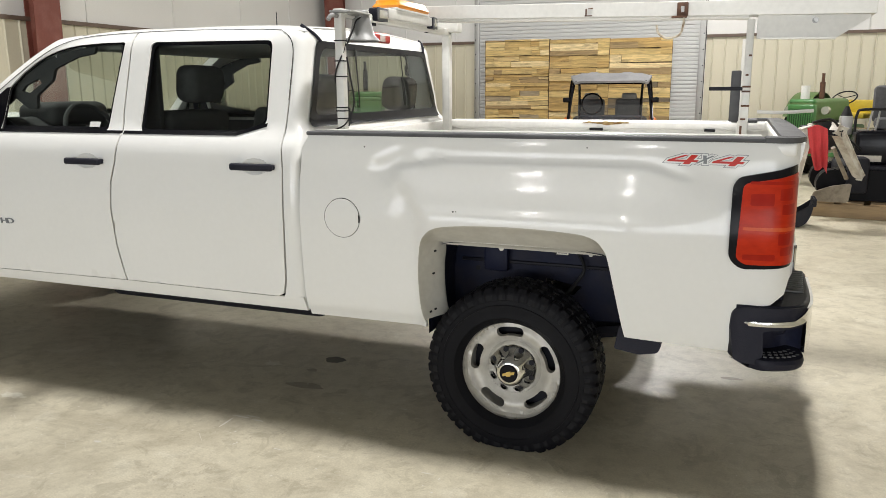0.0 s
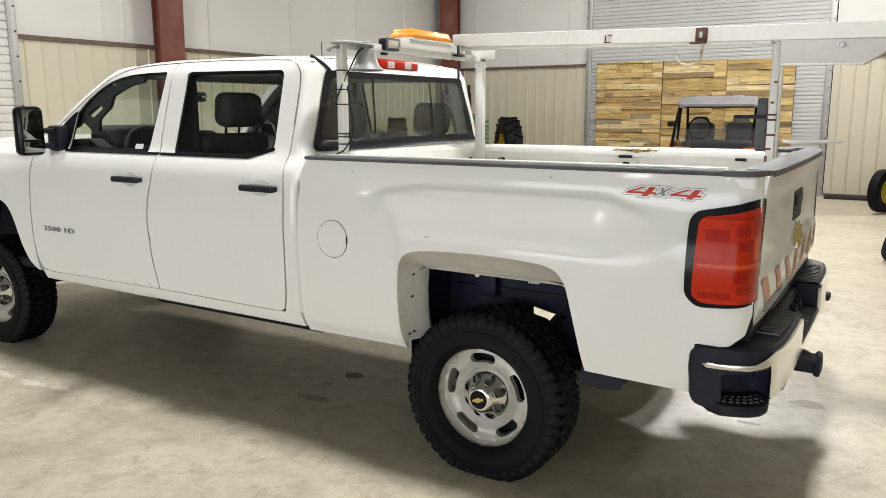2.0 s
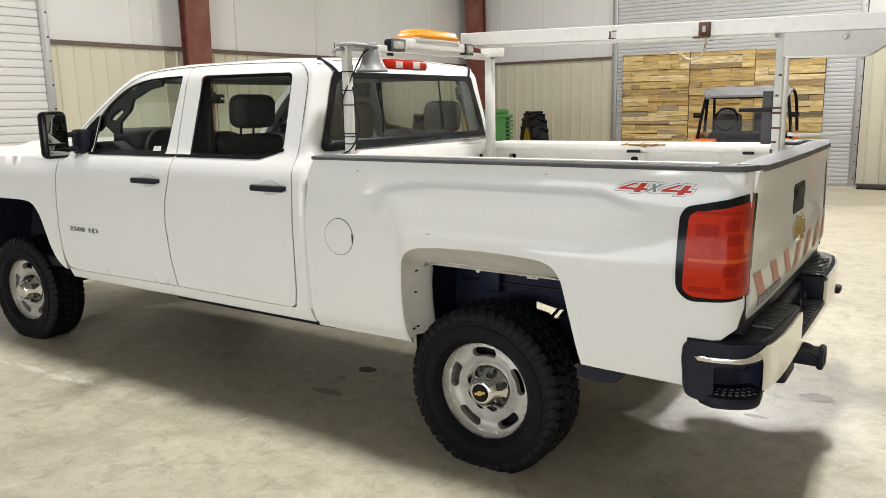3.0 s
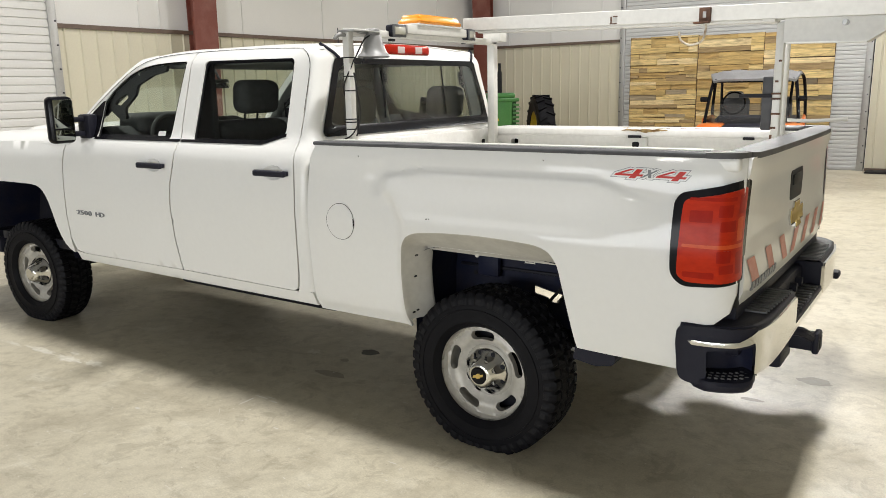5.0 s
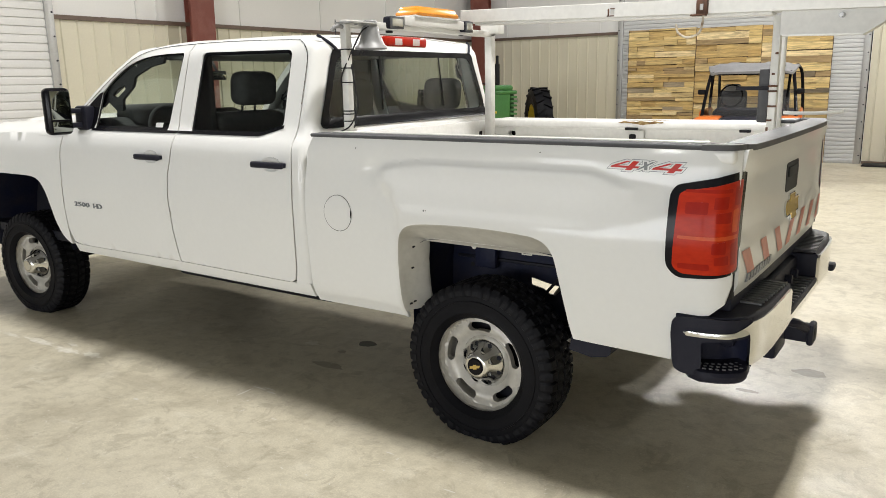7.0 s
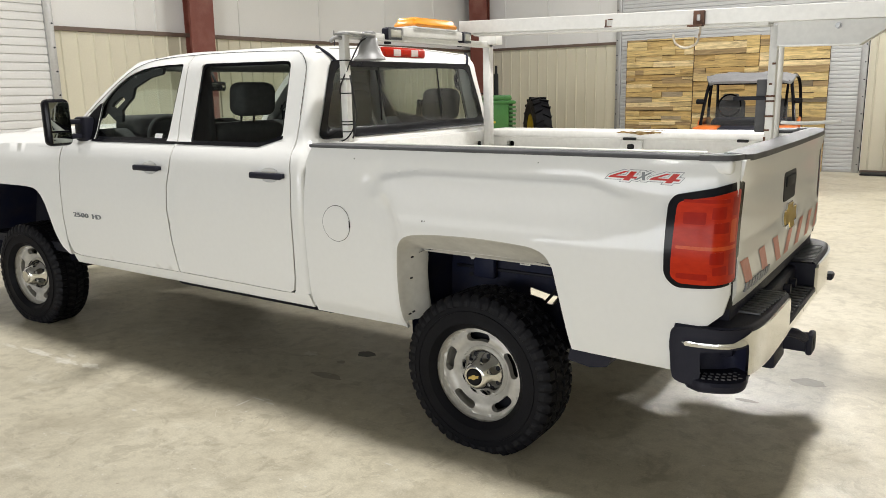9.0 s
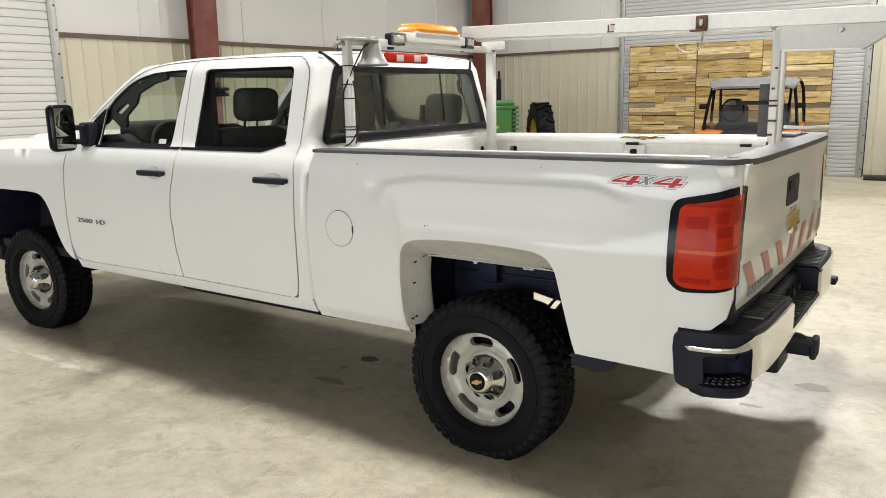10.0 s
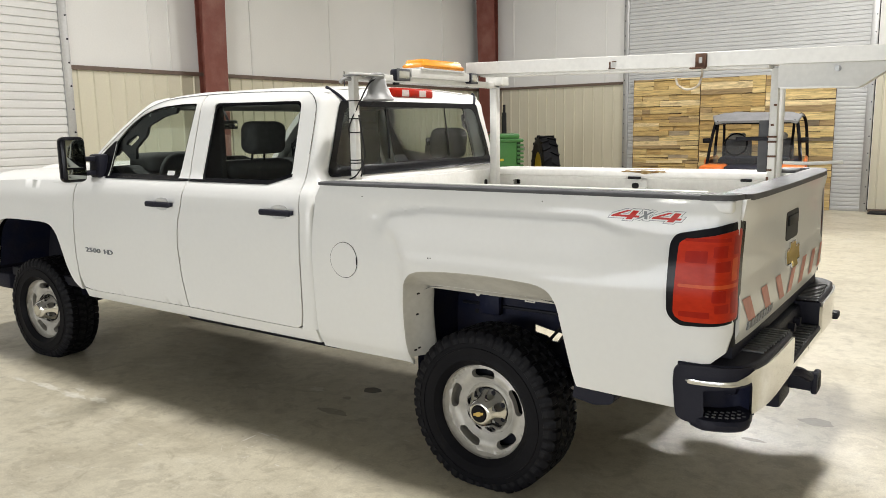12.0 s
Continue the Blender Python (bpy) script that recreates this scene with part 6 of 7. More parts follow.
# ---- reclaimed-wood panels on the roll-up door ----
def plank_wood():
    m = bpy.data.materials.new("reclaimed_pallet_wood")
    m.use_nodes = True
    nt = m.node_tree
    n, l = nt.nodes, nt.links
    b = n["Principled BSDF"]
    info = n.new("ShaderNodeObjectInfo")
    ramp = n.new("ShaderNodeValToRGB")
    stops = ((0.0, (0.56, 0.39, 0.15)), (0.16, (0.70, 0.53, 0.24)), (0.32, (0.50, 0.33, 0.12)), (0.46, (0.62, 0.45, 0.185)), (0.60, (0.78, 0.62, 0.34)), (0.70, (0.58, 0.43, 0.20)), (0.80, (0.36, 0.25, 0.12)), (0.90, (0.36, 0.29, 0.19)), (0.95, (0.17, 0.135, 0.09)))
    cr = ramp.color_ramp
    cr.interpolation = "CONSTANT"
    cr.elements[0].color = (*stops[0][1], 1)
    cr.elements[1].position, cr.elements[1].color = stops[1][0], (*stops[1][1], 1)
    for p, c in stops[2:]:
        cr.elements.new(p).color = (*c, 1)
    l.new(info.outputs["Random"], ramp.inputs[0])
    co = n.new("ShaderNodeTexCoord")
    mp = n.new("ShaderNodeMapping")
    mp.inputs["Scale"].default_value = (1.3, 10, 16)
    l.new(co.outputs["Object"], mp.inputs[0])
    vm = n.new("ShaderNodeVectorMath")
    vm.operation = "ADD"
    l.new(mp.outputs[0], vm.inputs[0])
    sc = n.new("ShaderNodeMath")
    sc.operation = "MULTIPLY"
    sc.inputs[1].default_value = 57.0
    l.new(info.outputs["Random"], sc.inputs[0])
    l.new(sc.outputs[0], vm.inputs[1])
    g = n.new("ShaderNodeTexNoise")
    g.inputs["Scale"].default_value, g.inputs["Detail"].default_value, g.inputs["Distortion"].default_value = 2.2, 5, 0.8
    l.new(vm.outputs[0], g.inputs[0])
    mr = n.new("ShaderNodeMapRange")
    mr.inputs[1].default_value, mr.inputs[2].default_value, mr.inputs[3].default_value, mr.inputs[4].default_value = 0.3, 0.75, 1.25, 0.55
    l.new(g.outputs[0], mr.inputs[0])
    hsv = n.new("ShaderNodeHueSaturation")
    l.new(mr.outputs[0], hsv.inputs["Value"])
    l.new(ramp.outputs[0], hsv.inputs["Color"])
    # weathered grey-brown blotches and knots across the boards
    mp2 = n.new("ShaderNodeMapping")
    mp2.inputs["Scale"].default_value = (1.0, 3, 3.2)
    l.new(co.outputs["Object"], mp2.inputs[0])
    vm2 = n.new("ShaderNodeVectorMath")
    l.new(mp2.outputs[0], vm2.inputs[0])
    l.new(sc.outputs[0], vm2.inputs[1])
    worn = n.new("ShaderNodeTexNoise")
    worn.inputs["Scale"].default_value, worn.inputs["Detail"].default_value, worn.inputs["Roughness"].default_value = 3.5, 8, 0.68
    l.new(vm2.outputs[0], worn.inputs[0])
    wr2 = n.new("ShaderNodeMapRange")
    wr2.inputs[1].default_value, wr2.inputs[2].default_value, wr2.inputs[4].default_value = 0.52, 0.70, 0.75
    l.new(worn.outputs[0], wr2.inputs[0])
    mx = n.new("ShaderNodeMixRGB")
    mx.inputs[2].default_value = (0.24, 0.175, 0.095, 1)
    l.new(wr2.outputs[0], mx.inputs[0])
    l.new(hsv.outputs[0], mx.inputs[1])
    l.new(mx.outputs[0], b.inputs["Base Color"])
    b.inputs["Roughness"].default_value = 0.75
    bp = n.new("ShaderNodeBump")
    bp.inputs["Strength"].default_value, bp.inputs["Distance"].default_value = 0.4, 0.004
    l.new(g.outputs[0], bp.inputs["Height"])
    l.new(bp.outputs[0], b.inputs["Normal"])
    return m


PLANK = plank_wood()
WOODBACK = mat("dark_plywood_backing", (0.09, 0.055, 0.03), 0.85, col2=(0.14, 0.09, 0.05), scale=6)
ROUGHWOOD = mat("weathered_timber", (0.30, 0.215, 0.12), 0.85, col2=(0.18, 0.13, 0.08), scale=6, amount=0.7, bump=0.3, stretch=(0.3, 3, 3))
GREEN = mat("faded_green_tractor_paint", (0.04, 0.165, 0.035), 0.42, col2=(0.06, 0.20, 0.05), scale=5, amount=0.6, coat=0.3)
DULLGREEN = mat("weathered_green_sheet_metal", (0.085, 0.165, 0.045), 0.5, col2=(0.13, 0.17, 0.07), scale=4, amount=0.6)
GREENDARK = mat("dark_green_grille", (0.012, 0.06, 0.012), 0.6)
YELLOW = mat("yellow_wheel_paint", (0.62, 0.46, 0.03), 0.5, col2=(0.42, 0.30, 0.03), scale=9, amount=0.5)
ORANGE = mat("orange_plastic_body", (0.72, 0.16, 0.015), 0.35, coat=0.4)
GREYROOF = mat("grey_plastic_roof", (0.19, 0.19, 0.195), 0.6, col2=(0.26, 0.26, 0.26), scale=6, amount=0.6)
PALESEAT = mat("pale_grey_seat_vinyl", (0.30, 0.30, 0.29), 0.6, col2=(0.22, 0.22, 0.215), scale=9)
OFFWHITE = mat("scuffed_white_steel", (0.66, 0.64, 0.58), 0.5, col2=(0.24, 0.17, 0.10), scale=8, amount=0.8)
DIRTYSTEEL = mat("muddy_worn_steel", (0.27, 0.235, 0.185), 0.7, col2=(0.14, 0.115, 0.085), scale=14, amount=0.8, bump=0.2)
REDCLOTH = mat("red_shop_cloth", (0.55, 0.055, 0.06), 0.9, col2=(0.42, 0.035, 0.04), scale=12, bump=0.3, bscale=120)
WHITECLOTH = mat("white_plastic_cap", (0.78, 0.78, 0.76), 0.5)
LABELWHITE = mat("dirty_white_label", (0.55, 0.52, 0.46), 0.6)
WINDFILM = glass("hazy_plastic_windscreen", (0.80, 0.82, 0.80), 0.02)
haze = WINDFILM.node_tree.nodes.new("ShaderNodeBsdfDiffuse")
haze.inputs[0].default_value = (0.24, 0.24, 0.24, 1)
hazy = WINDFILM.node_tree.nodes.new("ShaderNodeMixShader")
hazy.inputs[0].default_value = 0.12
clear = WINDFILM.node_tree.nodes["Material Output"].inputs[0].links[0].from_socket
WINDFILM.node_tree.links.new(clear, hazy.inputs[1])
WINDFILM.node_tree.links.new(haze.outputs[0], hazy.inputs[2])
WINDFILM.node_tree.links.new(hazy.outputs[0], WINDFILM.node_tree.nodes["Material Output"].inputs[0])

rnd = random.Random(11)
plank_cache = {}


def plank_mesh(w, h, d):
    key = (round(w, 2), h, d)
    if key not in plank_cache:
        bm = bmesh.new()
        box(bm, 0, key[0] - 0.004, -d, 0, 0.002, h - 0.002)
        for v in bm.verts:
            v.co.z += 0.003 * math.sin(v.co.x * 37 + h * 50)
        plank_cache[key] = finish(bm, "plank", PLANK, False)
    return plank_cache[key]


for k, (a, b, top) in enumerate(((-4.24, -2.885, 2.53), (-2.865, -1.66, 2.52), (-1.655, -0.46, 2.50))):
    pw = thing("wood_panel", "reclaimed pallet-board panel of mixed brown planks leaning on the roll-up door", "wood panel", "wood panels", (a, YB - 0.10, 0.0))
    part("backing", B(0, b - a, -0.005, 0.03, 0, top - 0.01), WOODBACK, pw, smooth=False)
    part("end_batten", B(-0.012, 0.0, -0.02, 0.02, 0, top), WOODBACK, pw, smooth=False)
    z, row = 0.0, 0
    while z < top - 0.03:
        h = rnd.choice((0.055, 0.07, 0.08, 0.095, 0.11) if k == 0 else (0.08, 0.10, 0.115, 0.13, 0.15))
        h = min(h, top - z)
        x = 0.0
        while x < (b - a) - 0.05:
            w = rnd.choice((0.18, 0.30, 0.42, 0.55, 0.75, 1.0)) * (1.0 if k == 0 else 1.3)
            w = min(w, b - a - x)
            if b - a - x - w < 0.12:
                w = b - a - x
            d = rnd.choice((0.010, 0.016, 0.024, 0.034, 0.045))
            o = part("plank", plank_mesh(w, h, d), PLANK, pw)
            o.location = (x, -0.006, z)
            o.rotation_euler = (0, rnd.uniform(-0.02, 0.02), 0)
            x += w
        z += h


# ---- side-by-side off-road vehicle ----
UT = thing("utility_vehicle", "orange and black side-by-side buggy with a grey roof", "buggy", at=(-1.14, 8.75, 0))
UT.rotation_euler = (0, 0, radians(9))
ROOFLINE = [(-0.58, 0.20), (0.58, 0.20), (0.66, 0.42), (0.66, 1.45), (-0.66, 1.45), (-0.66, 0.42)]
part("roof", sheet(rounded(ROOFLINE, 0.05, 3), lambda u, v: (u, v, 1.655 + 0.13 * step01(v, 0.18, 0.48) - 0.035 * step01(abs(u), 0.48, 0.62) + 0.018 * (1 if 0.20 < abs(u) < 0.34 and v > 0.5 else 0)), 0.05, lip=(0, 0, -0.035)), GREYROOF, UT, "grey moulded roof panel")
part("roof_visor", B(-0.58, 0.58, 0.24, 0.34, 1.60, 1.66, 0.015), GLOSSBLACK, UT, "black header under the roof")
for s in (-1, 1):
    part("cage_tube", tube(bmesh.new(), bend([(s * 0.68, -0.02, 0.95), (s * 0.64, 0.16, 1.35), (s * 0.60, 0.33, 1.64), (s * 0.62, 0.6, 1.73), (s * 0.64, 1.3, 1.74), (s * 0.70, 1.50, 1.60), (s * 0.74, 1.58, 1.1), (s * 0.74, 1.6, 0.6)]), 0.026, 8), GLOSSBLACK, UT, "black roll-cage tube")
    part("cage_tube", tube(bmesh.new(), bend([(s * 0.50, 0.70, 0.9), (s * 0.52, 0.85, 1.3), (s * 0.54, 0.95, 1.70)]), 0.022, 8), GLOSSBLACK, UT, "black roll-cage tube")
    part("wing_mirror", B(min(s * 0.65, s * 0.77), max(s * 0.65, s * 0.77), 0.10, 0.14, 1.31, 1.39, 0.02), GLOSSBLACK, UT)
    part("front_wing", B(min(s * 0.36, s * 0.74), max(s * 0.36, s * 0.74), -0.55, 0.25, 0.80, 0.99, 0.06, seg=3), ORANGE, UT, "orange plastic wing")
    part("side_panel", B(min(s * 0.70, s * 0.76), max(s * 0.70, s * 0.76), 0.3, 1.7, 0.55, 1.06, 0.04, seg=3), ORANGE, UT, "orange side panel")
    part("bucket_seat", B(s * 0.32 - 0.23, s * 0.32 + 0.23, 0.85, 1.0, 0.75, 1.36, 0.06, seg=3), SEAT, UT)
    part("seat_head", B(s * 0.32 - 0.13, s * 0.32 + 0.13, 0.88, 1.0, 1.30, 1.46, 0.05, seg=3), PALESEAT, UT, "pale grey seat head")
    part("headlamp", B(s * 0.5 - 0.12, s * 0.5 + 0.12, -0.58, -0.5, 0.72, 0.80, 0.02), LAMPGLASS, UT)
    for yy in (-0.15, 1.65):
        bm = bmesh.new()
        lathe(bm, [(0.16, -0.10), (0.28, -0.12), (0.33, -0.08), (0.335, 0.08), (0.28, 0.12), (0.16, 0.10)], 28, pose(s * 0.68, yy, 0.335, 0, 0, 90))
        wt = part("tyre", bm, RUBBER, UT)
        bm = bmesh.new()
        lathe(bm, [(0.0, -0.05), (0.10, -0.06), (0.165, -0.09), (0.165, 0.09), (0.0, 0.06)], 24, pose(s * 0.68, yy, 0.335, 0, 0, 90))
        part("rim", bm, DARKSTEEL, wt)
part("hood", B(-0.40, 0.40, -0.55, 0.2, 0.70, 0.98, 0.08, seg=3), BLACK, UT)
part("dash", B(-0.52, 0.52, 0.14, 0.42, 0.90, 1.10, 0.06, seg=3), BLACK, UT)
part("windscreen", sheet(rounded([(-0.58, 0.98), (0.58, 0.98), (0.60, 1.27), (-0.60, 1.27)], 0.05), lambda u, v: (u, -0.02 + (v - 0.98) * 0.45, v), 0.2), WINDFILM, UT, "hazy half windscreen")
bm = bmesh.new()
tube(bm, [(0.17 * math.cos(a), 0.08 * math.sin(a), 0.17 * math.sin(a)) for a in np.linspace(0, 2 * math.pi, 25)], 0.014, 6)
bmesh.ops.translate(bm, verts=bm.verts[:], vec=(-0.30, 0.5, 1.28))
part("steering_wheel", bm, GLOSSBLACK, UT)
part("body_tub", B(-0.66, 0.66, -0.2, 1.9, 0.35, 0.72, 0.05), BLACK, UT)
part("cross_tube", rod(bmesh.new(), (-0.6, 0.33, 1.64), (0.6, 0.33, 1.64), 0.024, 8), GLOSSBLACK, UT)
part("cargo_bed", B(-0.66, 0.66, 1.25, 2.2, 0.72, 1.02, 0.04), BLACK, UT)


# ---- row-crop tractors ----
def wheel_of(tr, x, y, r, w, hub, lugs, ang=0, name="wheel"):
    """A tractor wheel whose axle runs along local x."""
    m = pose(x, y, r, 0, 0, 90 + ang)
    bm = bmesh.new()
    lathe(bm, [(hub, -w * 0.42), (r * 0.80, -w * 0.5), (r * 0.95, -w * 0.42), (r * 0.97, 0), (r * 0.95, w * 0.42), (r * 0.80, w * 0.5), (hub, w * 0.42)], 40, m)
    for k in range(lugs):
        for s in (-1, 1):
            a = 2 * math.pi * (k + (0.5 if s > 0 else 0)) / lugs
            box(bm, r * 0.93, r, min(0, s * w * 0.5), max(0, s * w * 0.5), -0.018, 0.018, 0, m=m @ Matrix.Rotation(a, 4, "Y") @ pose(0, 0, 0, s * 28))
    tyre = part("tyre", bm, RUBBER, tr, "black lugged tractor tyre", smooth=False)
    bm = bmesh.new()
    lathe(bm, [(0.0, -w * 0.1), (hub * 0.3, -w * 0.14), (hub * 0.5, -w * 0.02), (hub * 0.85, -w * 0.10), (hub * 1.0, -w * 0.38), (hub * 1.02, w * 0.38), (hub * 0.85, w * 0.12), (hub * 0.5, w * 0.06), (0.0, w * 0.1)], 32, m)
    part("rim", bm, YELLOW, tyre, "yellow pressed rim")
    return tyre


def tractor(m, label, muffler, white_cap, track=0.72, rear=0.80, fenders=True, finned=False):
    """A tractor that faces local -y, its grille at y = 0."""
    t = thing("farm_tractor", label, "tractor", "green tractors")
    t.matrix_world = m
    if finned:
        g = part("grille", B(-0.19, 0.19, -0.03, 0.12, 0.86, 1.38, 0.03, seg=3), GREEN, t, "green front cowl with side fins")
        part("cowl_top", B(-0.30, 0.30, -0.05, 0.30, 1.36, 1.42, 0.02, seg=3), GREEN, g)
        part("cowl_dome", B(-0.24, 0.24, -0.02, 0.60, 1.41, 1.51, 0.045, seg=3), GREEN, g)
        part("cowl_core", B(-0.25, 0.25, 0.0, 0.10, 0.86, 1.36), GREENDARK, g)
        part("cowl_badge", B(-0.13, -0.05, -0.034, -0.028, 1.04, 1.08, 0.002), YELLOW, g)
        for s in (-1, 1):
            for k in range(7):
                part("cowl_fin", B(min(s * 0.19, s * 0.30), max(s * 0.19, s * 0.30), -0.045, 0.08, 0.87 + k * 0.07, 0.905 + k * 0.07, 0.006), GREEN, g)
    else:
        g = part("grille", B(-0.22, 0.22, -0.02, 0.10, 0.86, 1.34, 0.03, seg=3), GREEN, t, "green louvred grille")
        part("grille_mesh", B(-0.20, 0.20, -0.023, -0.018, 0.88, 1.27), GREENDARK, g)
        for k in range(11):
            x = -0.185 + k * 0.037
            part("grille_bar", B(x - 0.008, x + 0.008, -0.034, -0.018, 0.88, 1.26, 0.003), GREEN, g)
    hood = part("hood", B(-0.215, 0.215, 0.0, 1.45, 1.05, 1.42, 0.07, seg=4), DULLGREEN, t, "weathered green engine hood")
    part("hood_band", B(-0.217, 0.217, 0.0, 0.12, 1.33, 1.425, 0.05, seg=3), GREEN, hood)
    part("engine", B(-0.17, 0.17, 0.2, 1.5, 0.55, 1.05, 0.03), DARKSTEEL, t)
    part("front_pedestal", B(-0.16, 0.16, -0.02, 0.32, 0.50, 0.88, 0.03), GREEN, t)
    part("front_axle", B(-track + 0.08, track - 0.08, 0.08, 0.17, 0.50, 0.57, 0.01), GREEN, t, "green front axle")
    for s in (-1, 1):
        part("axle_knee", B(s * (track - 0.12) - 0.04, s * (track - 0.12) + 0.04, 0.07, 0.18, 0.33, 0.60, 0.015), GREEN, t)
        wheel_of(t, s * track, 0.125, 0.36, 0.17, 0.20, 0, 0)
        wheel_of(t, s * rear, 2.15, 0.72, 0.36, 0.40, 20, 0)
        if fenders:
            part("fender", sheet([(s * 0.55, -1.0), (s * 0.95, -1.0), (s * 0.95, 1.0), (s * 0.55, 1.0)], lambda u, v: (u, 2.15 - 0.80 * math.sin(v * 1.1), 0.72 + 0.80 * math.cos(v * 1.1)), 0.15), DULLGREEN, t)
        part("headlamp", rod(bmesh.new(), (s * 0.30, 0.20, 1.24), (s * 0.30, 0.28, 1.24), 0.065, 16), LAMPGLASS, t, "round headlamp")
    part("rear_axle_case", B(-0.65, 0.65, 2.0, 2.3, 0.58, 0.86, 0.05), GREEN, t)
    part("transmission", B(-0.2, 0.2, 1.45, 2.3, 0.5, 0.95, 0.05), GREEN, t)
    part("seat", B(-0.24, 0.24, 2.05, 2.45, 1.05, 1.15, 0.04), YELLOW, t, "yellow seat")
    part("seat_back", B(-0.26, 0.26, 2.42, 2.52, 1.10, 1.38, 0.04), YELLOW, t)
    bm = bmesh.new()
    tube(bm, [(0.2 * math.cos(a), 0.06 * math.sin(a), 0.2 * math.sin(a)) for a in np.linspace(0, 2 * math.pi, 25)], 0.012, 6)
    for a in (0.5, 2.6, 4.7):
        rod(bm, (0, 0, 0), (0.2 * math.cos(a), 0.06 * math.sin(a), 0.2 * math.sin(a)), 0.008, 6)
    bmesh.ops.transform(bm, matrix=pose(0, 1.75, 1.42, -40), verts=bm.verts[:])
    part("steering_wheel", bm, GASKET, t)
    part("steering_column", rod(bmesh.new(), (0, 1.4, 1.25), (0, 1.75, 1.42), 0.02, 8), DARKSTEEL, t)
    part("exhaust_stack", rod(bmesh.new(), (0.06, 0.62, 1.40), (0.06, 0.62, muffler - 0.14), 0.042, 12), RUST if white_cap else GASKET, t, "exhaust stack")
    part("stack_tip", rod(bmesh.new(), (0.06, 0.62, muffler - 0.16), (0.06, 0.62, muffler), 0.025, 12), RUST if white_cap else GASKET, t)
    if white_cap:
        part("air_cleaner_cap", rod(bmesh.new(), (-0.07, 0.28, 1.41), (-0.07, 0.28, 1.64), 0.07, 18), WHITECLOTH, t, "white cap on the air intake")
    return t


tractor(pose(1.72, 9.25, 0, 0, 0, -27) @ Matrix.Scale(0.95, 4), "green farm tractor with yellow wheels and a rusty exhaust stack", 1.84, True)
tractor(pose(-4.98, 7.75, 0, 0, 0, 39), "green farm tractor with a black exhaust stack by the wall", 2.02, False, 0.5, 1.12, False, True)

# ---- mini excavator with its boom folded down ----
EX = thing("mini_excavator", "small white and black tracked excavator, bucket resting on the floor", "excavator", at=(2.6, 6.7, 0))


def exc(name, bm, material, label="", parent=None):
    bmesh.ops.translate(bm, verts=bm.verts[:], vec=(-2.6, -6.7, 0))
    return part(name, bm, material, parent or EX, label)


def plate(p, q, w0, w1, t, bm=None):
    """A tapered arm from p to q: depth w0 to w1, thickness t across."""
    bm = bm or bmesh.new()
    p, q = Vector(p), Vector(q)
    d = (q - p).normalized()
    side = d.cross(Vector((0, 0, 1))).normalized()
    up = side.cross(d).normalized()
    r = bmesh.ops.create_cube(bm, size=1.0)["verts"]
    for v in r:
        f = v.co.x + 0.5
        v.co = p + (q - p) * f + side * (v.co.y * t) + up * (v.co.z * (w0 + (w1 - w0) * f))
    bmesh.ops.bevel(bm, geom=list({e for v in r for e in v.link_edges}), offset=0.012, segments=2, affect="EDGES")
    return bm


exc("stick", plate((1.405, 5.42, 0.14), (1.545, 5.52, 1.05), 0.075, 0.115, 0.08), OFFWHITE, "scuffed white steel arm")
exc("stick_knuckle", plate((1.47, 5.49, 1.03), (1.60, 5.54, 1.06), 0.10, 0.13, 0.10), OFFWHITE)
exc("stick_cylinder", rod(bmesh.new(), (1.385, 5.38, 0.50), (1.435, 5.44, 1.0), 0.028, 10), GASKET)
exc("cylinder_rod", rod(bmesh.new(), (1.355, 5.36, 0.16), (1.385, 5.38, 0.50), 0.014, 8), CHROME)
exc("bucket_link", plate((1.36, 5.36, 0.20), (1.46, 5.42, 0.30), 0.04, 0.04, 0.05), DARKSTEEL)
exc("boom", plate((1.56, 5.55, 1.06), (1.90, 5.75, 1.02), 0.06, 0.06, 0.08), DARKSTEEL)
exc("boom_knuckle", plate((1.84, 5.71, 1.08), (1.93, 5.77, 1.02), 0.11, 0.13, 0.10), OFFWHITE)
exc("boom", plate((1.885, 5.74, 1.05), (2.20, 6.11, 0.50), 0.11, 0.07, 0.08), OFFWHITE, "scuffed white boom")
exc("boom_cylinder", rod(bmesh.new(), (1.86, 5.78, 0.86), (2.06, 6.05, 0.48), 0.024, 10), DIRTYSTEEL)
exc("boom_pin", rod(bmesh.new(), (1.50, 5.60, 1.09), (1.63, 5.50, 1.09), 0.03, 10), DARKSTEEL)
exc("hose", tube(bmesh.new(), bend([(1.6, 5.5, 1.15), (1.8, 5.6, 1.18), (1.95, 5.8, 1.02), (2.2, 6.2, 0.8)]), 0.014, 6), GASKET)
# bucket: a curved shell between two cheek plates
shell = bend([(x, 0, z) for x, z in ((1.335, 0.21), (1.315, 0.10), (1.36, 0.02), (1.47, 0.0), (1.58, 0.03), (1.645, 0.13), (1.675, 0.29))], 4)
bm = bmesh.new()
rows = [[bm.verts.new((q.x + dx, yy, q.z + 0.004 + dz)) for q in shell] for yy, dx, dz in ((5.24, 0, 0), (5.58, 0, 0), (5.58, -0.012, 0.012), (5.24, -0.012, 0.012))]
for a, b in zip(rows, rows[1:] + rows[:1]):
    for i in range(len(shell) - 1):
        bm.faces.new((a[i], a[i + 1], b[i + 1], b[i]))
bmesh.ops.recalc_face_normals(bm, faces=bm.faces[:])
bk = exc("bucket", bm, DARKSTEEL, "dark worn digging bucket")
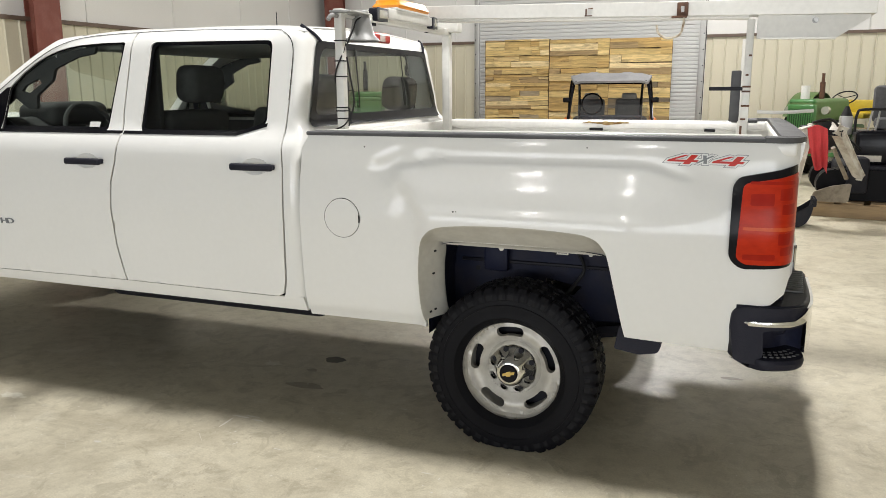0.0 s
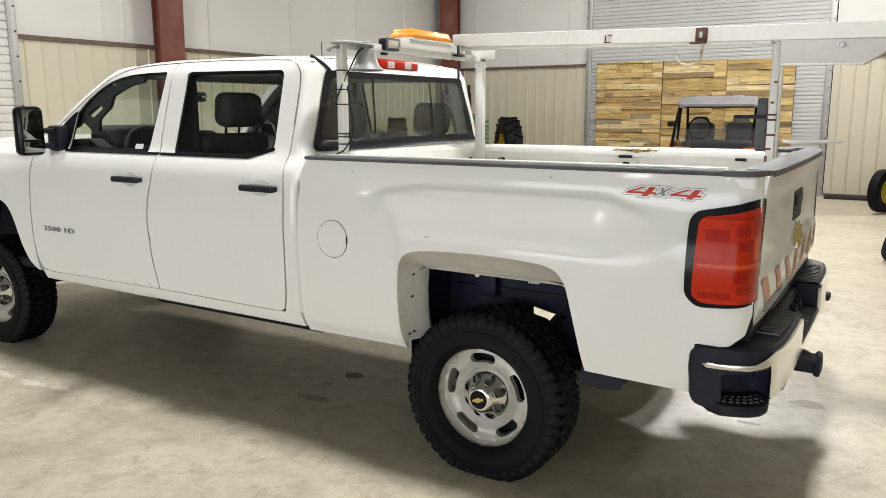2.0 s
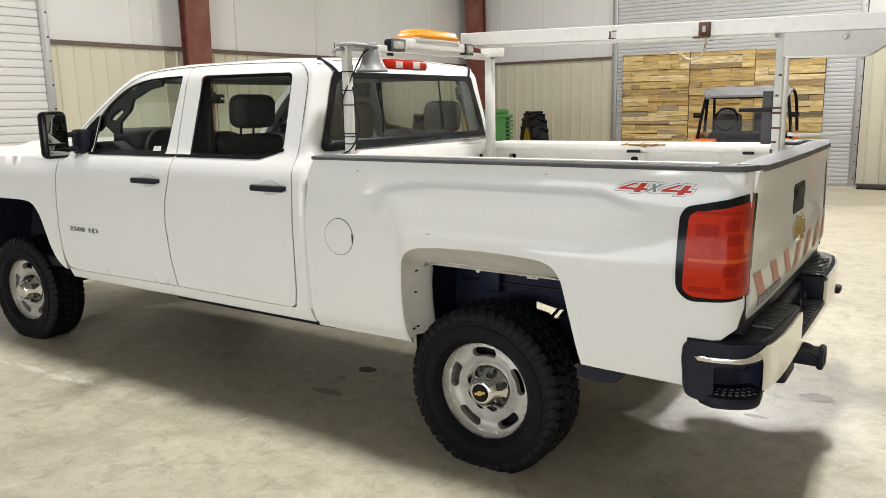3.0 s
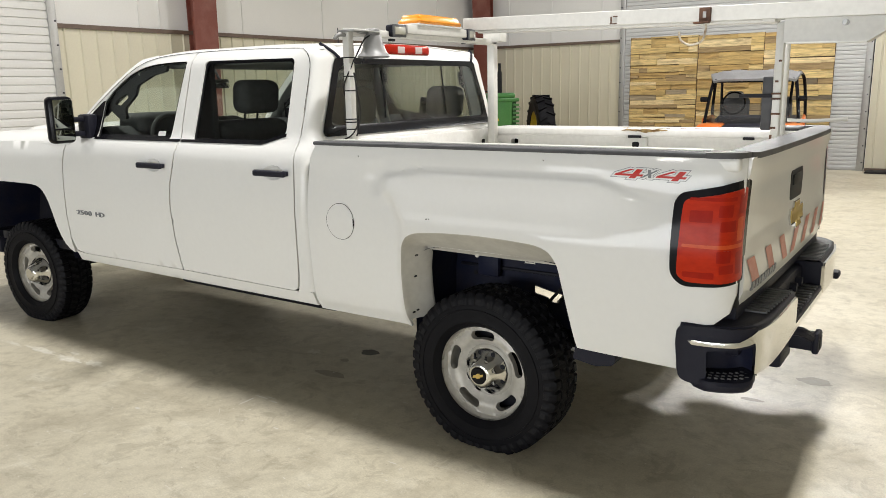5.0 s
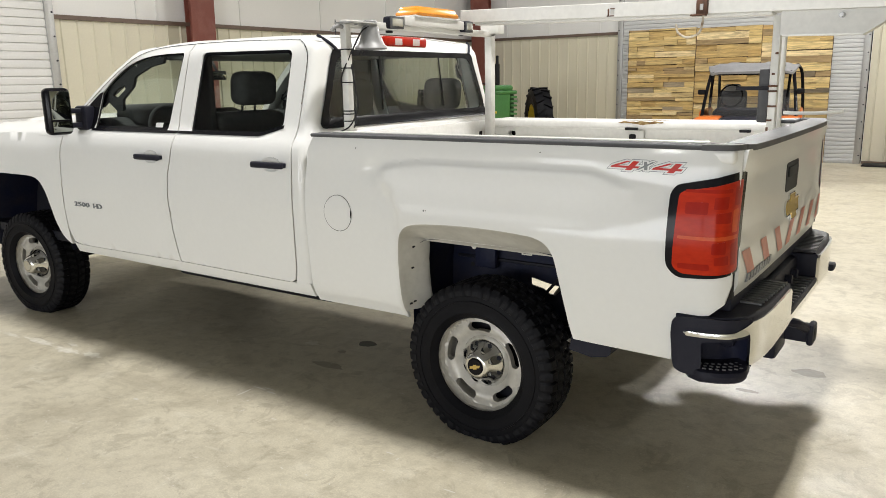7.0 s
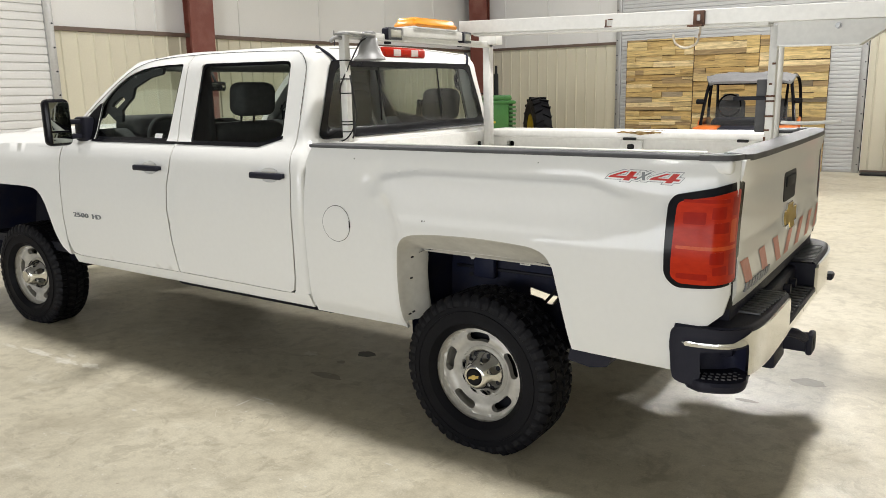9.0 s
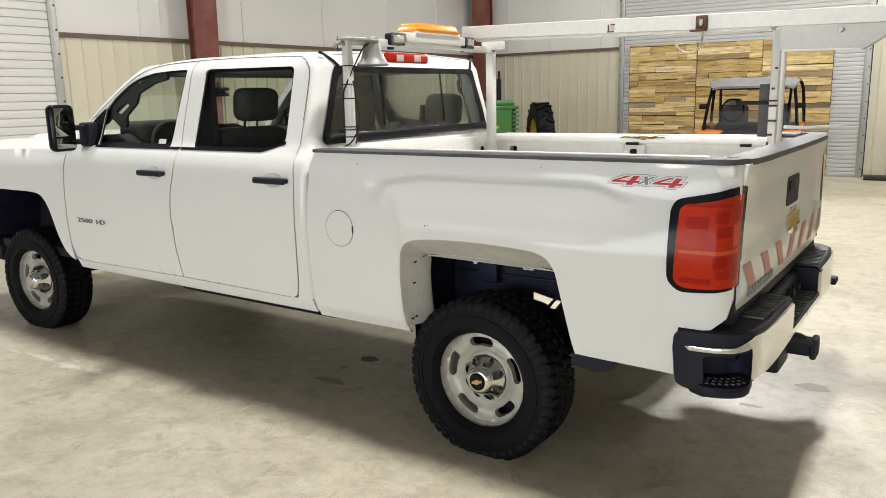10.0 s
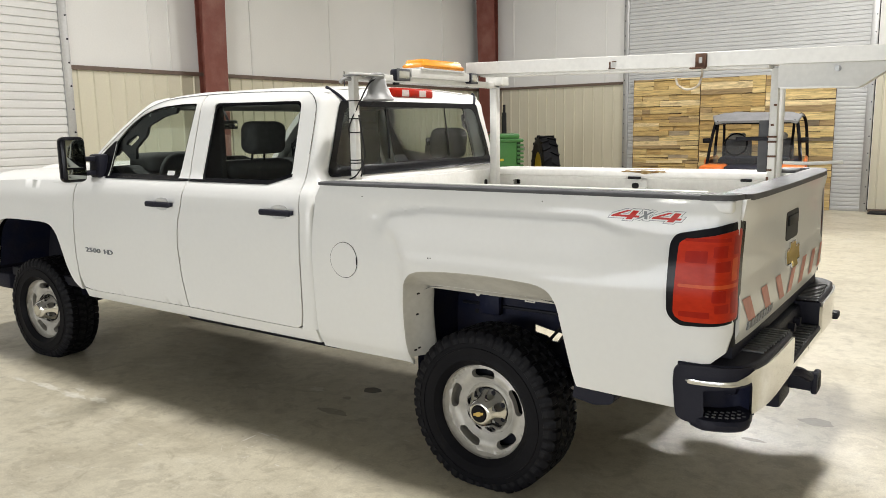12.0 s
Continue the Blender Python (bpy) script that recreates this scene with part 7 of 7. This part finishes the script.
cheek = [(q.x, q.z + 0.004) for q in shell] + [(1.58, 0.22), (1.47, 0.15), (1.40, 0.22)]
for yy in (5.235, 5.575):
    exc("cheek_plate", sheet(cheek, lambda u, v: (u, yy, v), 0.06, lip=(0, 0.012, 0)), DARKSTEEL, "", bk)
for k in range(4):
    exc("bucket_tooth", B(1.655, 1.70, 5.26 + k * 0.085, 5.30 + k * 0.085, 0.24, 0.33, 0.008), DARKSTEEL)
exc("house", B(2.16, 3.2, 6.4, 7.3, 0.62, 1.02, 0.05, seg=3), GLOSSBLACK, "black engine cover")
exc("house_label", B(2.19, 2.45, 6.392, 6.40, 0.655, 0.73, 0.002), LABELWHITE)
exc("seat", B(2.42, 2.85, 6.7, 7.1, 1.02, 1.16, 0.05), SEAT)
exc("seat_back", B(2.40, 2.86, 7.05, 7.18, 1.10, 1.55, 0.05), SEAT)
exc("hand_rail", tube(bmesh.new(), bend([(2.15, 6.5, 1.0), (2.16, 6.5, 1.22), (2.25, 6.5, 1.27), (2.7, 6.5, 1.27)]), 0.016, 8), GASKET)
exc("control_lever", rod(bmesh.new(), (2.30, 6.6, 1.0), (2.33, 6.58, 1.25), 0.012, 8), GALV)
exc("control_lever", rod(bmesh.new(), (2.38, 6.6, 1.0), (2.41, 6.58, 1.25), 0.012, 8), GALV)
exc("control_box", B(2.02, 2.16, 6.8, 7.0, 0.95, 1.18, 0.02), GALV)
exc("lever_boot", rod(bmesh.new(), (2.09, 6.88, 1.18), (2.09, 6.88, 1.30), 0.07, 12, r2=0.02), GASKET)
exc("swing_post", B(2.08, 2.3, 6.1, 6.42, 0.30, 0.72, 0.04), DARKSTEEL)
exc("undercarriage", B(2.0, 3.1, 6.35, 7.3, 0.30, 0.62, 0.05), DARKSTEEL)
for yy in (6.25, 7.15):
    bm = bmesh.new()
    loop = [(1.92 + 0.16 * math.cos(a), 0.20 + 0.02 + 0.18 * math.sin(a)) for a in np.linspace(math.pi / 2, 3 * math.pi / 2, 10)] + [(3.2 + 0.16 * math.cos(a), 0.22 + 0.18 * math.sin(a)) for a in np.linspace(-math.pi / 2, math.pi / 2, 10)]
    tk = exc("track", sheet(loop, lambda u, v: (u, yy, v + 0.16), 0.2, lip=(0, 0.24, 0)), RUBBER, "black rubber track")
    for k in range(24):
        x = 1.94 + k * 0.053
        exc("track_lug", B(x, x + 0.028, yy - 0.005, yy + 0.245, 0.555, 0.572, 0.003), RUBBER, "", tk)
exc("blade", sheet(rounded([(0, 0.02), (0.42, 0.0), (0.44, 0.23), (0.22, 0.20), (0.03, 0.13)], 0.03), lambda u, v: (1.69 + u, 6.0 + 0.25 * u - 0.1 * v, 0.19 + v), 0.1, lip=(0, 0.03, 0)), DIRTYSTEEL, "scuffed dozer blade")
# the cloth hung over the boom pin: a folded drape
cl = bmesh.new()
rows = []
for i in range(15):
    t = i / 14
    row = []
    for j in range(11):
        s = j / 10 - 0.5
        w = 0.20 - 0.075 * t ** 2
        row.append(cl.verts.new((1.652 + 0.072 * t + s * w, 5.46 - 0.025 * math.sin(s * 16 + t * 2) * (0.3 + t) - 0.02, 1.105 - 0.475 * t + 0.02 * math.cos(s * 5) + 0.018 * math.sin(9 * s) * t)))
    rows.append(row)
for a, b in zip(rows, rows[1:]):
    for j in range(10):
        cl.faces.new((a[j], a[j + 1], b[j + 1], b[j]))
back = [[cl.verts.new(v.co + Vector((0.0, 0.12 + 0.02 * i, -0.01 * i))) for v in rows[i]] for i in range(8)]
for a, b in zip(back, back[1:]):
    for j in range(10):
        cl.faces.new((a[j], b[j], b[j + 1], a[j + 1]))
for j in range(10):
    cl.faces.new((rows[0][j], back[0][j], back[0][j + 1], rows[0][j + 1]))
solid("shop_cloth", cl, REDCLOTH, "red cloth hanging over the excavator boom", "cloth")

# ---- timber skid under the excavator, wheel beside it ----
sk = thing("timber_skid", "weathered timber skid lying on the floor under the excavator", "timber", at=(1.72, 6.25, 0))
sk.rotation_euler = (0, 0, radians(-10))
part("beam", B(0, 2.2, -0.05, 0.05, 0, 0.16, 0.008), ROUGHWOOD, sk)
part("beam", B(0, 2.2, 0.95, 1.05, 0, 0.16, 0.008), ROUGHWOOD, sk)
for k in range(7):
    part("deck_board", B(0.02 + k * 0.31, 0.26 + k * 0.31, -0.04, 1.04, 0.161, 0.185, 0.004), ROUGHWOOD, sk)
# dark mat rolled against the wall
solid("floor_mat", B(0.2, 1.0, YB - 0.5, YB - 0.08, 0.001, 0.03, 0.01), GASKET, "dark rubber mat crumpled at the wall", "mat")

# ---- floor marks ----
STAIN = mat("oil_stain", (0.055, 0.05, 0.042), 0.45, col2=(0.10, 0.09, 0.075), scale=9)
FAINT = mat("faint_oil_stain", (0.34, 0.305, 0.235), 0.5, col2=(0.26, 0.23, 0.175), scale=14)
WORN = mat("pale_worn_concrete", (0.61, 0.585, 0.50), 0.6, col2=(0.50, 0.46, 0.36), scale=24, amount=0.8)
SCUFF = mat("white_scuff", (0.62, 0.60, 0.54), 0.6)


def blot(name, x, y, rx, ry, material, label, seed, ragged=0.07):
    r = random.Random(seed)
    ph = [r.uniform(0, 6.28) for _ in range(4)]
    pts = [(x + rx * math.cos(a) * (1 + 0.10 * math.sin(3 * a + ph[0]) + ragged * math.sin(5 * a + ph[1]) + 0.5 * ragged * math.sin(11 * a + ph[2])), y + ry * math.sin(a) * (1 + 0.10 * math.sin(2 * a + ph[2]) + ragged * math.sin(7 * a + ph[3]) + 0.6 * ragged * math.sin(13 * a + ph[0]))) for a in np.linspace(0, 2 * math.pi, 36, endpoint=False)]
    solid(name, sheet(pts, lambda u, v: (u, v, 0.0015), 0.05), material, label, "stain", "floor stains")


blot("oil_spot", -1.26, -0.25, 0.062, 0.045, STAIN, "small dark oil spot on the concrete", 1)
for k, (sx, sy, rx, ry) in enumerate(((-1.30, -1.10, 0.05, 0.006), (-1.25, -1.08, 0.04, 0.005), (-1.20, -1.11, 0.03, 0.006), (-1.33, -1.18, 0.006, 0.05), (-0.95, -1.33, 0.02, 0.004), (-1.75, -1.55, 0.02, 0.008), (-0.25, -1.30, 0.025, 0.004), (0.15, -1.42, 0.03, 0.004), (-0.6, -0.75, 0.02, 0.004))):
    blot("floor_scuff", sx, sy, rx, ry, SCUFF, "white scuff mark on the concrete", 10 + k)
for k, (sx, sy, rx, ry) in enumerate(((1.13, 0.66, 0.085, 0.055), (-1.22, -0.65, 0.11, 0.035), (-1.30, -0.44, 0.03, 0.02), (0.90, 0.23, 0.06, 0.02))):
    blot("oil_spot", sx, sy, rx, ry, FAINT, "faint dark spot on the concrete", 33 + k)
for k, (sx, sy, rx, ry) in enumerate(((-3.42, -1.36, 0.10, 0.018), (-3.12, -1.33, 0.16, 0.026), (-2.80, -1.33, 0.12, 0.034), (-2.58, -1.29, 0.08, 0.030), (-2.86, -1.25, 0.05, 0.014), (-1.57, -0.42, 0.05, 0.035))):
    blot("worn_patch", sx, sy, rx, ry, WORN, "pale worn patch on the concrete", 60 + k, 0.22)


# grit and paint flecks strewn over the slab
r = random.Random(77)
flecks = bmesh.new()


def fleck(fx, fy, half, thin, a):
    vs = []
    for u, v in ((-1, -1), (1, -0.7), (1.2, 0.9), (-0.8, 1)):
        du, dv = u * half, v * thin
        vs.append(flecks.verts.new((fx + du * math.cos(a) - dv * math.sin(a), fy + du * math.sin(a) + dv * math.cos(a), 0.0016)))
    flecks.faces.new(vs)


for k in range(900):
    s = r.choice((0.0010, 0.0014, 0.0018, 0.0024, 0.0034))
    fleck(r.uniform(-5.0, 3.2), r.uniform(-3.2, 1.0), s * r.uniform(1.0, 2.4), s, r.uniform(0, 3.14))
# drag scratches, most of them along the way cars roll in
for k in range(120):
    fleck(r.uniform(-4.5, 2.2), r.uniform(-2.6, 0.2), r.uniform(0.008, 0.05), r.uniform(0.0005, 0.0011), r.gauss(0.35, 0.5))
solid("floor_grit", flecks, SCUFF, "pale grit and fine scratches scattered on the concrete", "grit", kind="stuff", smooth=False)
